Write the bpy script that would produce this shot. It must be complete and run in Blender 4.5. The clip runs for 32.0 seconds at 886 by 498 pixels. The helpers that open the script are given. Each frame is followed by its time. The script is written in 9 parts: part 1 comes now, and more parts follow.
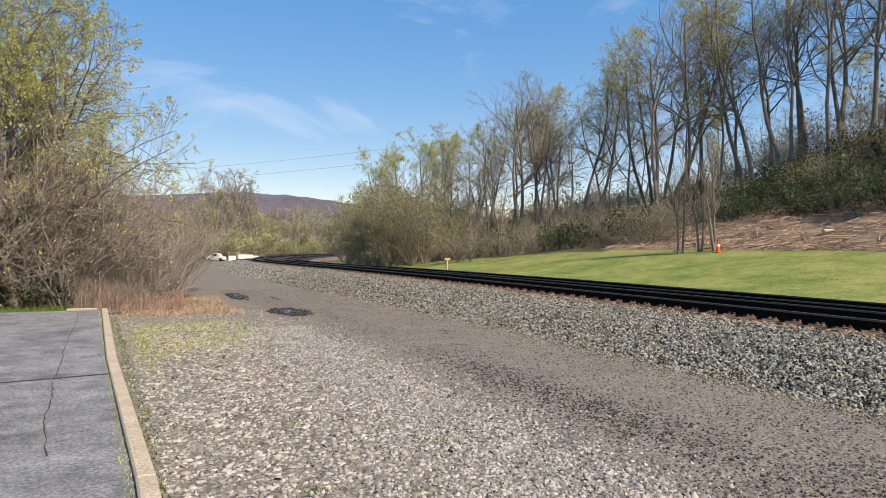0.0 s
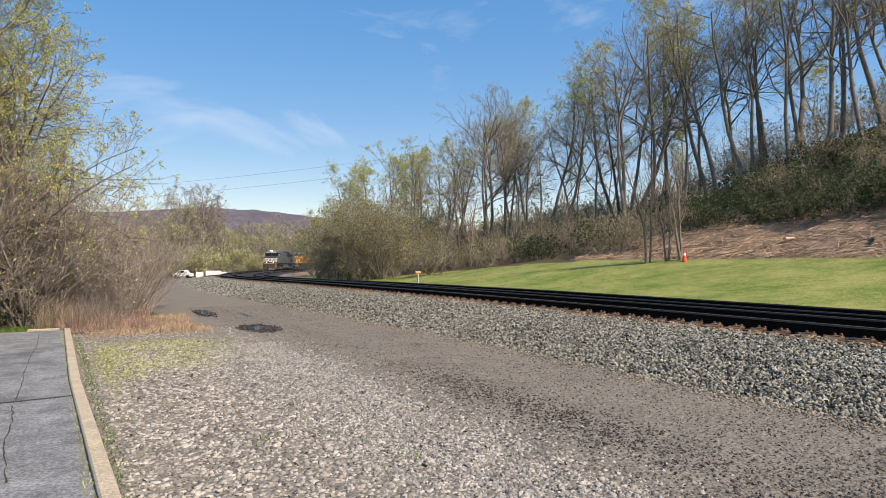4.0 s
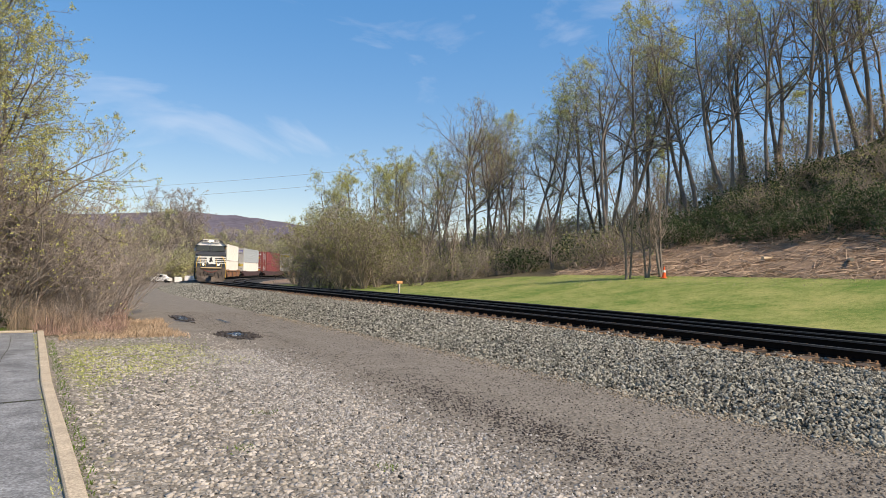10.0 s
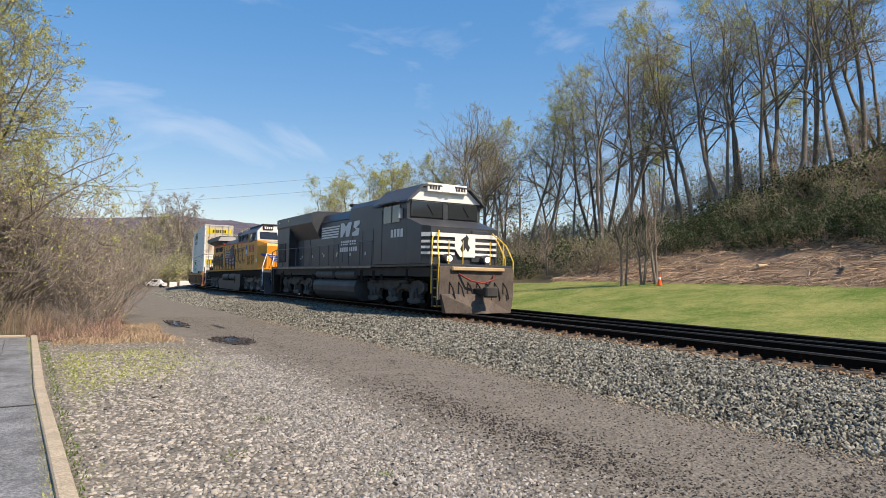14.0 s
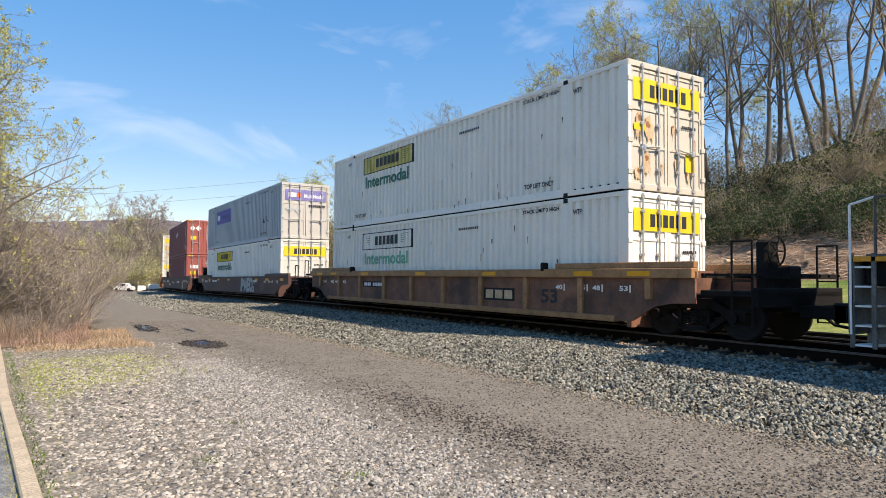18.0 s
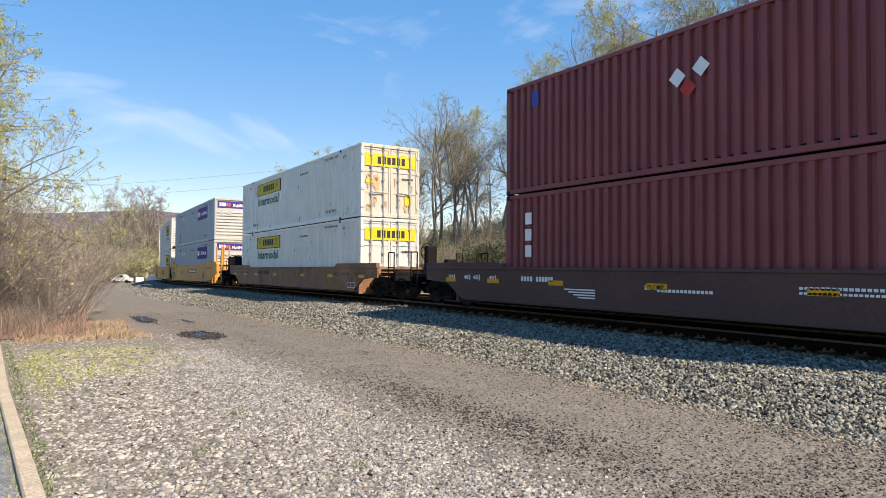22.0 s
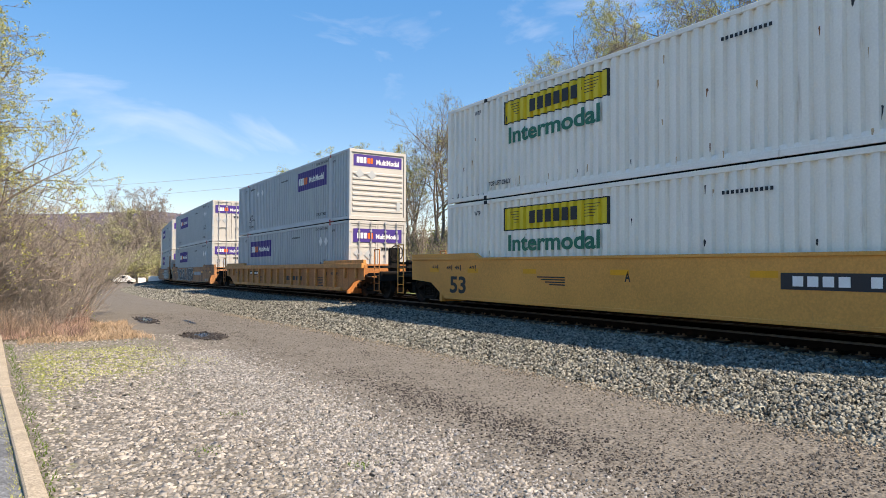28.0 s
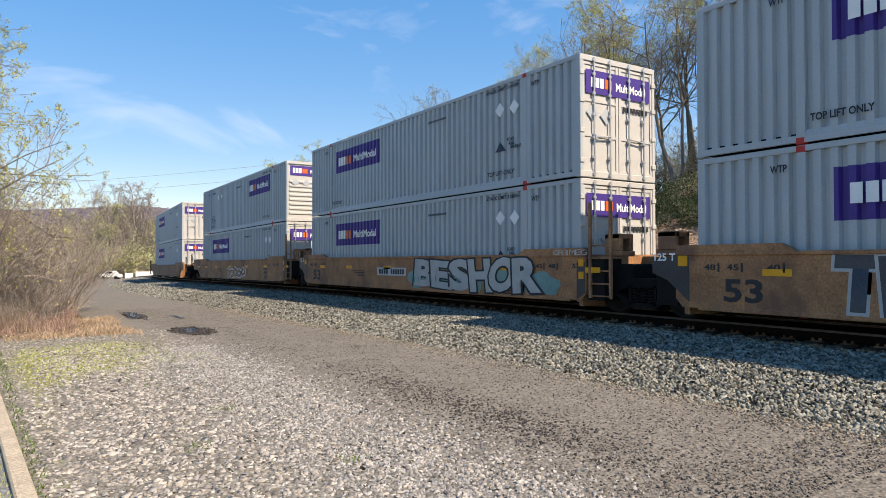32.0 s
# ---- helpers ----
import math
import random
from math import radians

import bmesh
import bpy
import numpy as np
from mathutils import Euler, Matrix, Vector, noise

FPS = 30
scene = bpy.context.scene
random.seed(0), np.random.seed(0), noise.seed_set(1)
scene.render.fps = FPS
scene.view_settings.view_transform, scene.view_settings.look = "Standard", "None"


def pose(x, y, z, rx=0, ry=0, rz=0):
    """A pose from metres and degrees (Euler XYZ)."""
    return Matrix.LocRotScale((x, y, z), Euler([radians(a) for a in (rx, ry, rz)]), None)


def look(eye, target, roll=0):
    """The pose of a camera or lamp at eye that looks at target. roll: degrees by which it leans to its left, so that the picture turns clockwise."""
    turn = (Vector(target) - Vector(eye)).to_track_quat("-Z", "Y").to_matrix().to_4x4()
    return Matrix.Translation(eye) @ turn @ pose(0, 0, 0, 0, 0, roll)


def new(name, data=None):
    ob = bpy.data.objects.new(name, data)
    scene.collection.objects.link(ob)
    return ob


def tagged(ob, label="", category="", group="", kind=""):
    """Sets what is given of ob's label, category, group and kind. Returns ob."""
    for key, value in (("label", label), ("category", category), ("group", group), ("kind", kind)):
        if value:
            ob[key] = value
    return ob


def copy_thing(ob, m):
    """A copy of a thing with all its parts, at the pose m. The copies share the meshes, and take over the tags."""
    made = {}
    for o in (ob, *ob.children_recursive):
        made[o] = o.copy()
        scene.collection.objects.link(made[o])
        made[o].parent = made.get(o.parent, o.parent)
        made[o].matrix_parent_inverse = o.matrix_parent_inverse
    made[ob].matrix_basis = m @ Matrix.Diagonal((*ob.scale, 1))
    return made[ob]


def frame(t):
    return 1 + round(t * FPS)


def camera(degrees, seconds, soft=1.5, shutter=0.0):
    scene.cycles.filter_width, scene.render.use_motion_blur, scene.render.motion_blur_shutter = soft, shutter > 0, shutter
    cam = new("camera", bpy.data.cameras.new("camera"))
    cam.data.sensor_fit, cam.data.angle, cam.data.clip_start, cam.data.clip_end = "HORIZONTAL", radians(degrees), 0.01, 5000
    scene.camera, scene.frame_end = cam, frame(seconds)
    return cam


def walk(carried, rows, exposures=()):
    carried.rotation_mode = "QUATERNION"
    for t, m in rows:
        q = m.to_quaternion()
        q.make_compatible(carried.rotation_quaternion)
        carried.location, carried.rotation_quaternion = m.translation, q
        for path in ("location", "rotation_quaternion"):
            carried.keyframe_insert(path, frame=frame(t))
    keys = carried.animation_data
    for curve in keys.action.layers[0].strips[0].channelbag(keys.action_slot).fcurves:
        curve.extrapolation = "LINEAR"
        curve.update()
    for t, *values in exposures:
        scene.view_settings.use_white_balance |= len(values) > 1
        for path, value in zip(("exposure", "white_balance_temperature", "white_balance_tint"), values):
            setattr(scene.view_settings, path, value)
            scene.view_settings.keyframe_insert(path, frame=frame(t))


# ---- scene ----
# World: x across the tracks, away from the camera; y along them; z up from the top of the rails.
EYE = (-12.344, 0.0, 1.332)
PATH = [
    (0, 25.504, -0.226, 0.554), (0.5, 25.96, 0.055, -0.014), (1, 25.686, 0.083, 0.01), (1.5, 26.392, -0.068, 0.511), (2, 26.315, -0.324, 0.596),
    (2.5, 25.871, -0.468, 0.239), (3, 25.765, -0.415, 0.079), (3.5, 26.575, 0.35, -0.541), (4, 28.02, 0.885, -0.315), (4.5, 29.446, 1.386, 0.26),
    (6.5, 28.994, 1.689, 1.635), (7, 29.234, 1.511, 1.267), (7.5, 29.196, 1.385, 1.046), (8, 28.906, 1.275, 1.206), (8.5, 29.211, 1.321, 1.251),
    (9, 29.497, 1.452, 1.269), (9.5, 29.581, 1.691, 1.18), (10, 29.541, 1.844, 1.134), (10.5, 29.529, 2.013, 1.097), (11, 29.473, 2.146, 1.263),
    (11.5, 29.719, 2.244, 1.378), (12, 29.589, 2.367, 1.409), (12.5, 29.646, 2.378, 1.317), (13, 29.717, 2.383, 1.353), (13.5, 29.783, 2.403, 1.387),
    (15.5, 30.16, 2.23, 1.256), (16, 30.122, 2.29, 1.2), (16.5, 30.561, 2.369, 1.075), (17, 31.182, 2.393, 0.588), (17.5, 31.543, 2.323, 0.435),
    (18, 32.214, 2.355, 0.538), (18.5, 32.985, 2.414, 0.375), (19, 33.452, 2.425, 0.472), (19.5, 33.39, 2.277, 0.698), (20, 32.747, 2.188, 0.595),
    (20.5, 32.301, 2.124, 0.286), (21, 31.859, 1.82, 0.287), (21.5, 31.877, 1.576, 0.096), (22, 32.384, 1.556, 0.391), (22.5, 32.449, 1.5, 0.109),
    (23, 32.427, 1.571, 0.505), (23.5, 32.106, 1.443, 0.464), (24, 32.694, 1.362, 0.159), (24.5, 33.179, 1.319, 0.365), (25, 32.452, 1.334, 0.422),
    (25.5, 32.216, 1.697, 0.528), (26, 32.109, 1.759, 0.245), (26.5, 31.942, 1.756, 0.539), (28.5, 32.276, 1.535, 0.313), (29, 31.927, 1.369, 0.515),
    (29.5, 31.616, 1.213, 0.838), (30, 31.503, 1.174, 0.486), (30.5, 31.606, 1.129, 0.393), (31, 32.122, 1.078, 0.392), (31.5, 32.552, 1.009, 0.27),
    (32, 33.168, 0.995, -0.075),
]
cam = camera(67.14, 32.0, soft=0.7)


def view(yaw, pitch, roll):
    a, b = radians(yaw), radians(pitch)
    aim = Vector((math.sin(a) * math.cos(b), math.cos(a) * math.cos(b), math.sin(b)))
    return look(EYE, Vector(EYE) + aim * 10, roll)


walk(cam, [(t, view(a, b, c)) for t, a, b, c in PATH], exposures=[(t, e, 8050, 15) for t, e in ((0, 0.41), (3, 0.4), (9, 0.33), (13.5, 0.3), (15.5, 0.52), (16.5, 0.56), (19, 0.6), (23, 0.64), (32, 0.6))])

# ---- light ----
SUN = Vector((0.36, -0.85, 1.0)).normalized()
sun = new("sun", bpy.data.lights.new("sun", "SUN"))
sun.data.energy, sun.data.angle, sun.data.color = 4.6, radians(0.53), (1.0, 0.945, 0.86)
sun.matrix_world = look(SUN * 50, (0, 0, 0))

world = bpy.data.worlds.new("sky")
scene.world = world
world.use_nodes = True


def sky_nodes():
    nt = world.node_tree
    N, K = nt.nodes, nt.links
    bg = N["Background"]
    sky = N.new("ShaderNodeTexSky")
    sky.sky_type, sky.sun_disc = "NISHITA", False
    sky.sun_elevation, sky.sun_rotation = math.asin(SUN.z), math.atan2(SUN.x, SUN.y)
    sky.air_density, sky.dust_density, sky.ozone_density = 1.0, 0.25, 1.7
    sky.altitude = 1500
    tc = N.new("ShaderNodeTexCoord")
    # thin streaks of high cloud
    mp = N.new("ShaderNodeMapping")
    mp.inputs["Rotation"].default_value = (0.2, 0.5, 0.9)
    mp.inputs["Scale"].default_value = (2.2, 5.5, 7.0)
    K.new(tc.outputs["Generated"], mp.inputs["Vector"])
    no = N.new("ShaderNodeTexNoise")
    no.inputs["Scale"].default_value, no.inputs["Detail"].default_value = 1.35, 7.0
    no.inputs["Roughness"].default_value, no.inputs["Distortion"].default_value = 0.55, 0.8
    K.new(mp.outputs["Vector"], no.inputs["Vector"])
    rp = N.new("ShaderNodeMapRange")
    rp.inputs["From Min"].default_value, rp.inputs["From Max"].default_value = 0.56, 1.0
    rp.inputs["To Max"].default_value = 0.42
    K.new(no.outputs["Fac"], rp.inputs["Value"])
    mx = N.new("ShaderNodeMix")
    mx.data_type = "RGBA"
    mx.inputs["B"].default_value = (7.0, 7.3, 7.8, 1)
    K.new(rp.outputs["Result"], mx.inputs["Factor"])
    hs = N.new("ShaderNodeHueSaturation")
    hs.inputs["Hue"].default_value = 0.512
    hs.inputs["Saturation"].default_value = 2.5
    gm = N.new("ShaderNodeGamma")
    gm.inputs["Gamma"].default_value = 0.4
    gain = N.new("ShaderNodeMix")
    gain.data_type, gain.blend_type = "RGBA", "MULTIPLY"
    gain.inputs["Factor"].default_value = 1.0
    gain.inputs["B"].default_value = (2.62, 2.62, 2.62, 1)
    K.new(sky.outputs["Color"], gm.inputs["Color"])
    K.new(gm.outputs["Color"], gain.inputs["A"])
    K.new(gain.outputs["Result"], hs.inputs["Color"])
    K.new(hs.outputs["Color"], mx.inputs["A"])
    K.new(mx.outputs["Result"], bg.inputs["Color"])
    bg.inputs["Strength"].default_value = 0.145


sky_nodes()


# ---- materials ----
def mat(name, base, rough=0.6, metal=0.0, var=0.15, scale=3.0, fine=40.0, bump=0.2, dist=0.01, dirt=None, dirt_at=0.6, spec=0.4,
        streak=False, rand=0.0, emit=0.0, space="Object", trans=0.0):
    """A surface with broad and fine variation of its colour, a second colour in patches or streaks, and fine relief."""
    m = bpy.data.materials.new(name)
    m.use_nodes = True
    N, K = m.node_tree.nodes, m.node_tree.links
    b = N["Principled BSDF"]
    b.inputs["Roughness"].default_value, b.inputs["Metallic"].default_value = rough, metal
    b.inputs["Specular IOR Level"].default_value = spec
    if space == "World":
        vec = N.new("ShaderNodeNewGeometry").outputs["Position"]
    else:
        vec = N.new("ShaderNodeTexCoord").outputs["Object"]
    n1 = N.new("ShaderNodeTexNoise")
    n1.inputs["Scale"].default_value, n1.inputs["Detail"].default_value = scale, 4.0
    K.new(vec, n1.inputs["Vector"])
    n2 = N.new("ShaderNodeTexNoise")
    n2.inputs["Scale"].default_value, n2.inputs["Detail"].default_value = fine, 3.0
    K.new(vec, n2.inputs["Vector"])
    add = N.new("ShaderNodeMath")
    add.operation = "ADD"
    K.new(n1.outputs["Fac"], add.inputs[0])
    K.new(n2.outputs["Fac"], add.inputs[1])
    rng = N.new("ShaderNodeMapRange")
    rng.inputs["From Min"].default_value, rng.inputs["From Max"].default_value = 0.7, 1.3
    rng.inputs["To Min"].default_value, rng.inputs["To Max"].default_value = 1 - var, 1 + var
    K.new(add.outputs[0], rng.inputs["Value"])
    col = N.new("ShaderNodeMix")
    col.data_type, col.blend_type = "RGBA", "MULTIPLY"
    col.inputs["Factor"].default_value = 1.0
    col.inputs["A"].default_value = (*base, 1)
    K.new(rng.outputs["Result"], col.inputs["B"])
    out = col.outputs["Result"]
    if rand:
        info = N.new("ShaderNodeObjectInfo") if rand > 0 else N.new("ShaderNodeNewGeometry")
        rr = N.new("ShaderNodeMapRange")
        rr.inputs["To Min"].default_value, rr.inputs["To Max"].default_value = 1 - abs(rand), 1 + abs(rand)
        K.new(info.outputs["Random" if rand > 0 else "Random Per Island"], rr.inputs["Value"])
        mr = N.new("ShaderNodeMix")
        mr.data_type, mr.blend_type = "RGBA", "MULTIPLY"
        mr.inputs["Factor"].default_value = 1.0
        K.new(out, mr.inputs["A"])
        K.new(rr.outputs["Result"], mr.inputs["B"])
        out = mr.outputs["Result"]
    if dirt:
        n3 = N.new("ShaderNodeTexNoise")
        n3.inputs["Scale"].default_value, n3.inputs["Detail"].default_value = (1.0 if streak else scale * 0.6), 6.0
        n3.inputs["Roughness"].default_value = 0.65
        if streak:
            mp = N.new("ShaderNodeMapping")
            mp.inputs["Scale"].default_value = (6, 6, 0.5)
            K.new(vec, mp.inputs["Vector"])
            K.new(mp.outputs["Vector"], n3.inputs["Vector"])
        else:
            K.new(vec, n3.inputs["Vector"])
        r3 = N.new("ShaderNodeMapRange")
        r3.inputs["From Min"].default_value, r3.inputs["From Max"].default_value = dirt_at, dirt_at + 0.16
        K.new(n3.outputs["Fac"], r3.inputs["Value"])
        md = N.new("ShaderNodeMix")
        md.data_type = "RGBA"
        md.inputs["B"].default_value = (*dirt, 1)
        K.new(r3.outputs["Result"], md.inputs["Factor"])
        K.new(out, md.inputs["A"])
        out = md.outputs["Result"]
    K.new(out, b.inputs["Base Color"])
    if bump:
        bp = N.new("ShaderNodeBump")
        bp.inputs["Strength"].default_value, bp.inputs["Distance"].default_value = bump, dist
        K.new(n2.outputs["Fac"], bp.inputs["Height"])
        K.new(bp.outputs["Normal"], b.inputs["Normal"])
    if emit:
        b.inputs["Emission Color"].default_value = (*base, 1)
        b.inputs["Emission Strength"].default_value = emit
    if trans:
        b.inputs["Transmission Weight"].default_value = trans
    return m


M = {
    "steel_head": mat("worn_rail_steel", (0.10, 0.092, 0.085), 0.5, 0.6, 0.1, 2, 60, 0.1),
    # rust patches over a base blackened to paint the shaded side of the rail
    "rail_shade_rust": mat("shade_darkened_rail_rust", (0.011, 0.007, 0.005), 0.9, 0.0, 0.3, 4, 50, 0.3, dirt=(0.035, 0.014, 0.008), dirt_at=0.58, spec=0.1),
    "tie": mat("weathered_tie_wood", (0.075, 0.052, 0.036), 0.9, 0, 0.35, 3, 30, 0.5, rand=0.35),
    "plate": mat("rusty_plate", (0.2, 0.115, 0.065), 0.85, 0.1, 0.4, 6, 60, 0.4, rand=0.3),
    "bark": mat("grey_bark", (0.205, 0.17, 0.138), 0.95, 0, 0.35, 2, 22, 0.6, 0.03),
    "bark_pale": mat("pale_bark", (0.30, 0.26, 0.20), 0.95, 0, 0.3, 2, 22, 0.6, 0.03),
    "twig": mat("brown_twig", (0.29, 0.247, 0.212), 0.95, 0, 0.3, 2, 20, 0.2, rand=0.15),
    "twig_dark": mat("dark_brown_twig", (0.255, 0.212, 0.168), 0.95, 0, 0.3, 2, 20, 0.2, rand=0.2),
    # distance haze is put into this duller leaf colour of the far trees
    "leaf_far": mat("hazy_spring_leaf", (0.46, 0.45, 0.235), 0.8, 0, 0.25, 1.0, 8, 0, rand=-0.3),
    "leaf": mat("spring_leaf", (0.51, 0.51, 0.185), 0.7, 0, 0.25, 1.0, 8, 0, rand=-0.35),
    "leaf_road": mat("olive_spring_leaf", (0.50, 0.49, 0.17), 0.7, 0, 0.25, 1.0, 8, 0, rand=-0.35),
    "leaf_dark": mat("evergreen_leaf", (0.05, 0.078, 0.028), 0.7, 0, 0.3, 1.0, 8, 0, rand=-0.35),
    "leaf_olive": mat("olive_leaf", (0.30, 0.305, 0.125), 0.75, 0, 0.25, 1.0, 8, 0, rand=-0.35),
    "drygrass": mat("dry_grass", (0.40, 0.31, 0.235), 0.9, 0, 0.25, 1.5, 9, 0, rand=-0.35),
    "grass": mat("grass_blade", (0.12, 0.20, 0.035), 0.8, 0, 0.25, 1.0, 9, 0, rand=-0.35),
    "stone": mat("ballast_stone", (0.2, 0.198, 0.168), 0.95, 0, 0.2, 3, 45, 0.4, spec=0.15, rand=-0.75, dirt=(0.20, 0.175, 0.14), dirt_at=0.6),
    "pebble": mat("lot_stone", (0.295, 0.27, 0.235), 0.9, 0, 0.2, 3, 45, 0.3, rand=-0.62, dirt=(0.25, 0.22, 0.175), dirt_at=0.58),
    "chip": mat("road_stone", (0.115, 0.102, 0.087), 0.9, 0, 0.2, 3, 45, 0.3, rand=-0.65),
    "asphalt": mat("old_asphalt", (0.195, 0.203, 0.205), 0.85, 0, 0.4, 2.4, 65, 0.9, 0.012, dirt=(0.1, 0.102, 0.104), dirt_at=0.5),
    "curb": mat("tan_concrete", (0.42, 0.35, 0.255), 0.9, 0, 0.2, 3, 60, 0.5, 0.01, dirt=(0.32, 0.24, 0.16), dirt_at=0.6),
    "black": mat("black_paint", (0.045, 0.05, 0.057), 0.38, 0, 0.25, 1.5, 30, 0.05, dirt=(0.05, 0.045, 0.04), dirt_at=0.66),
    # base blackened to paint the darkness under the cars; grime in patches over it
    "underframe": mat("grimy_shade_dark_underframe", (0.013, 0.012, 0.0115), 0.85, 0.0, 0.35, 2.5, 30, 0.3, dirt=(0.042, 0.033, 0.026), dirt_at=0.62, spec=0.15),
    "yellow": mat("loco_yellow", (0.70, 0.29, 0.025), 0.45, 0, 0.16, 1.2, 30, 0.05, dirt=(0.36, 0.17, 0.04), dirt_at=0.57, streak=True),
    "loco_grey": mat("loco_grey", (0.065, 0.068, 0.075), 0.5, 0, 0.2, 1.5, 30, 0.05),
    "red_stripe": mat("red_stripe", (0.5, 0.03, 0.02), 0.5, 0, 0.1),
    "white_paint": mat("white_paint", (0.78, 0.77, 0.73), 0.5, 0, 0.08, 2, 30, 0.05, dirt=(0.5, 0.42, 0.33), dirt_at=0.68),
    "rail_yellow": mat("yellow_rail", (0.75, 0.48, 0.05), 0.5, 0, 0.12),
    "silver": mat("silver_paint", (0.5, 0.5, 0.5), 0.4, 0.6, 0.15),
    "glass": mat("dark_glass", (0.02, 0.025, 0.03), 0.06, 0, 0.05, bump=0, spec=0.8),
    "lamp": mat("headlight_lens", (1.0, 0.93, 0.78), 0.3, 0, 0.02, bump=0, emit=3.5),
    "dark": mat("dark_gap", (0.012, 0.012, 0.013), 0.8, 0, 0.2),
}


def grain(m, scale, amount):
    """Fine grit: multiplies the colour of a surface by a sharp small noise."""
    N, K = m.node_tree.nodes, m.node_tree.links
    slot = N["Principled BSDF"].inputs["Base Color"]
    n = N.new("ShaderNodeTexNoise")
    n.inputs["Scale"].default_value, n.inputs["Detail"].default_value = scale, 2.0
    K.new(N.new("ShaderNodeNewGeometry").outputs["Position"], n.inputs["Vector"])
    g = N.new("ShaderNodeMapRange")
    g.inputs["From Min"].default_value, g.inputs["From Max"].default_value = 0.36, 0.64
    g.inputs["To Min"].default_value, g.inputs["To Max"].default_value = 1 - amount, 1 + amount
    K.new(n.outputs["Fac"], g.inputs["Value"])
    x = N.new("ShaderNodeMix")
    x.data_type, x.blend_type = "RGBA", "MULTIPLY"
    x.inputs["Factor"].default_value = 1.0
    K.new(slot.links[0].from_socket, x.inputs["A"])
    K.new(g.outputs["Result"], x.inputs["B"])
    K.new(x.outputs["Result"], slot)
    return m


grain(M["asphalt"], 38, 0.3)
grain(M["curb"], 60, 0.22)


def let_light_through(m, share):
    """Thin leaves pass on a part of the light that falls on their back."""
    N, K = m.node_tree.nodes, m.node_tree.links
    b = N["Principled BSDF"]
    tr = N.new("ShaderNodeBsdfTranslucent")
    K.new(b.inputs["Base Color"].links[0].from_socket, tr.inputs["Color"])
    mx = N.new("ShaderNodeMixShader")
    mx.inputs[0].default_value = share
    K.new(b.outputs[0], mx.inputs[1])
    K.new(tr.outputs[0], mx.inputs[2])
    K.new(mx.outputs[0], N["Material Output"].inputs["Surface"])


for key in ("leaf", "leaf_road", "leaf_far", "leaf_olive", "leaf_dark", "grass", "drygrass"):
    let_light_through(M[key], 0.4)


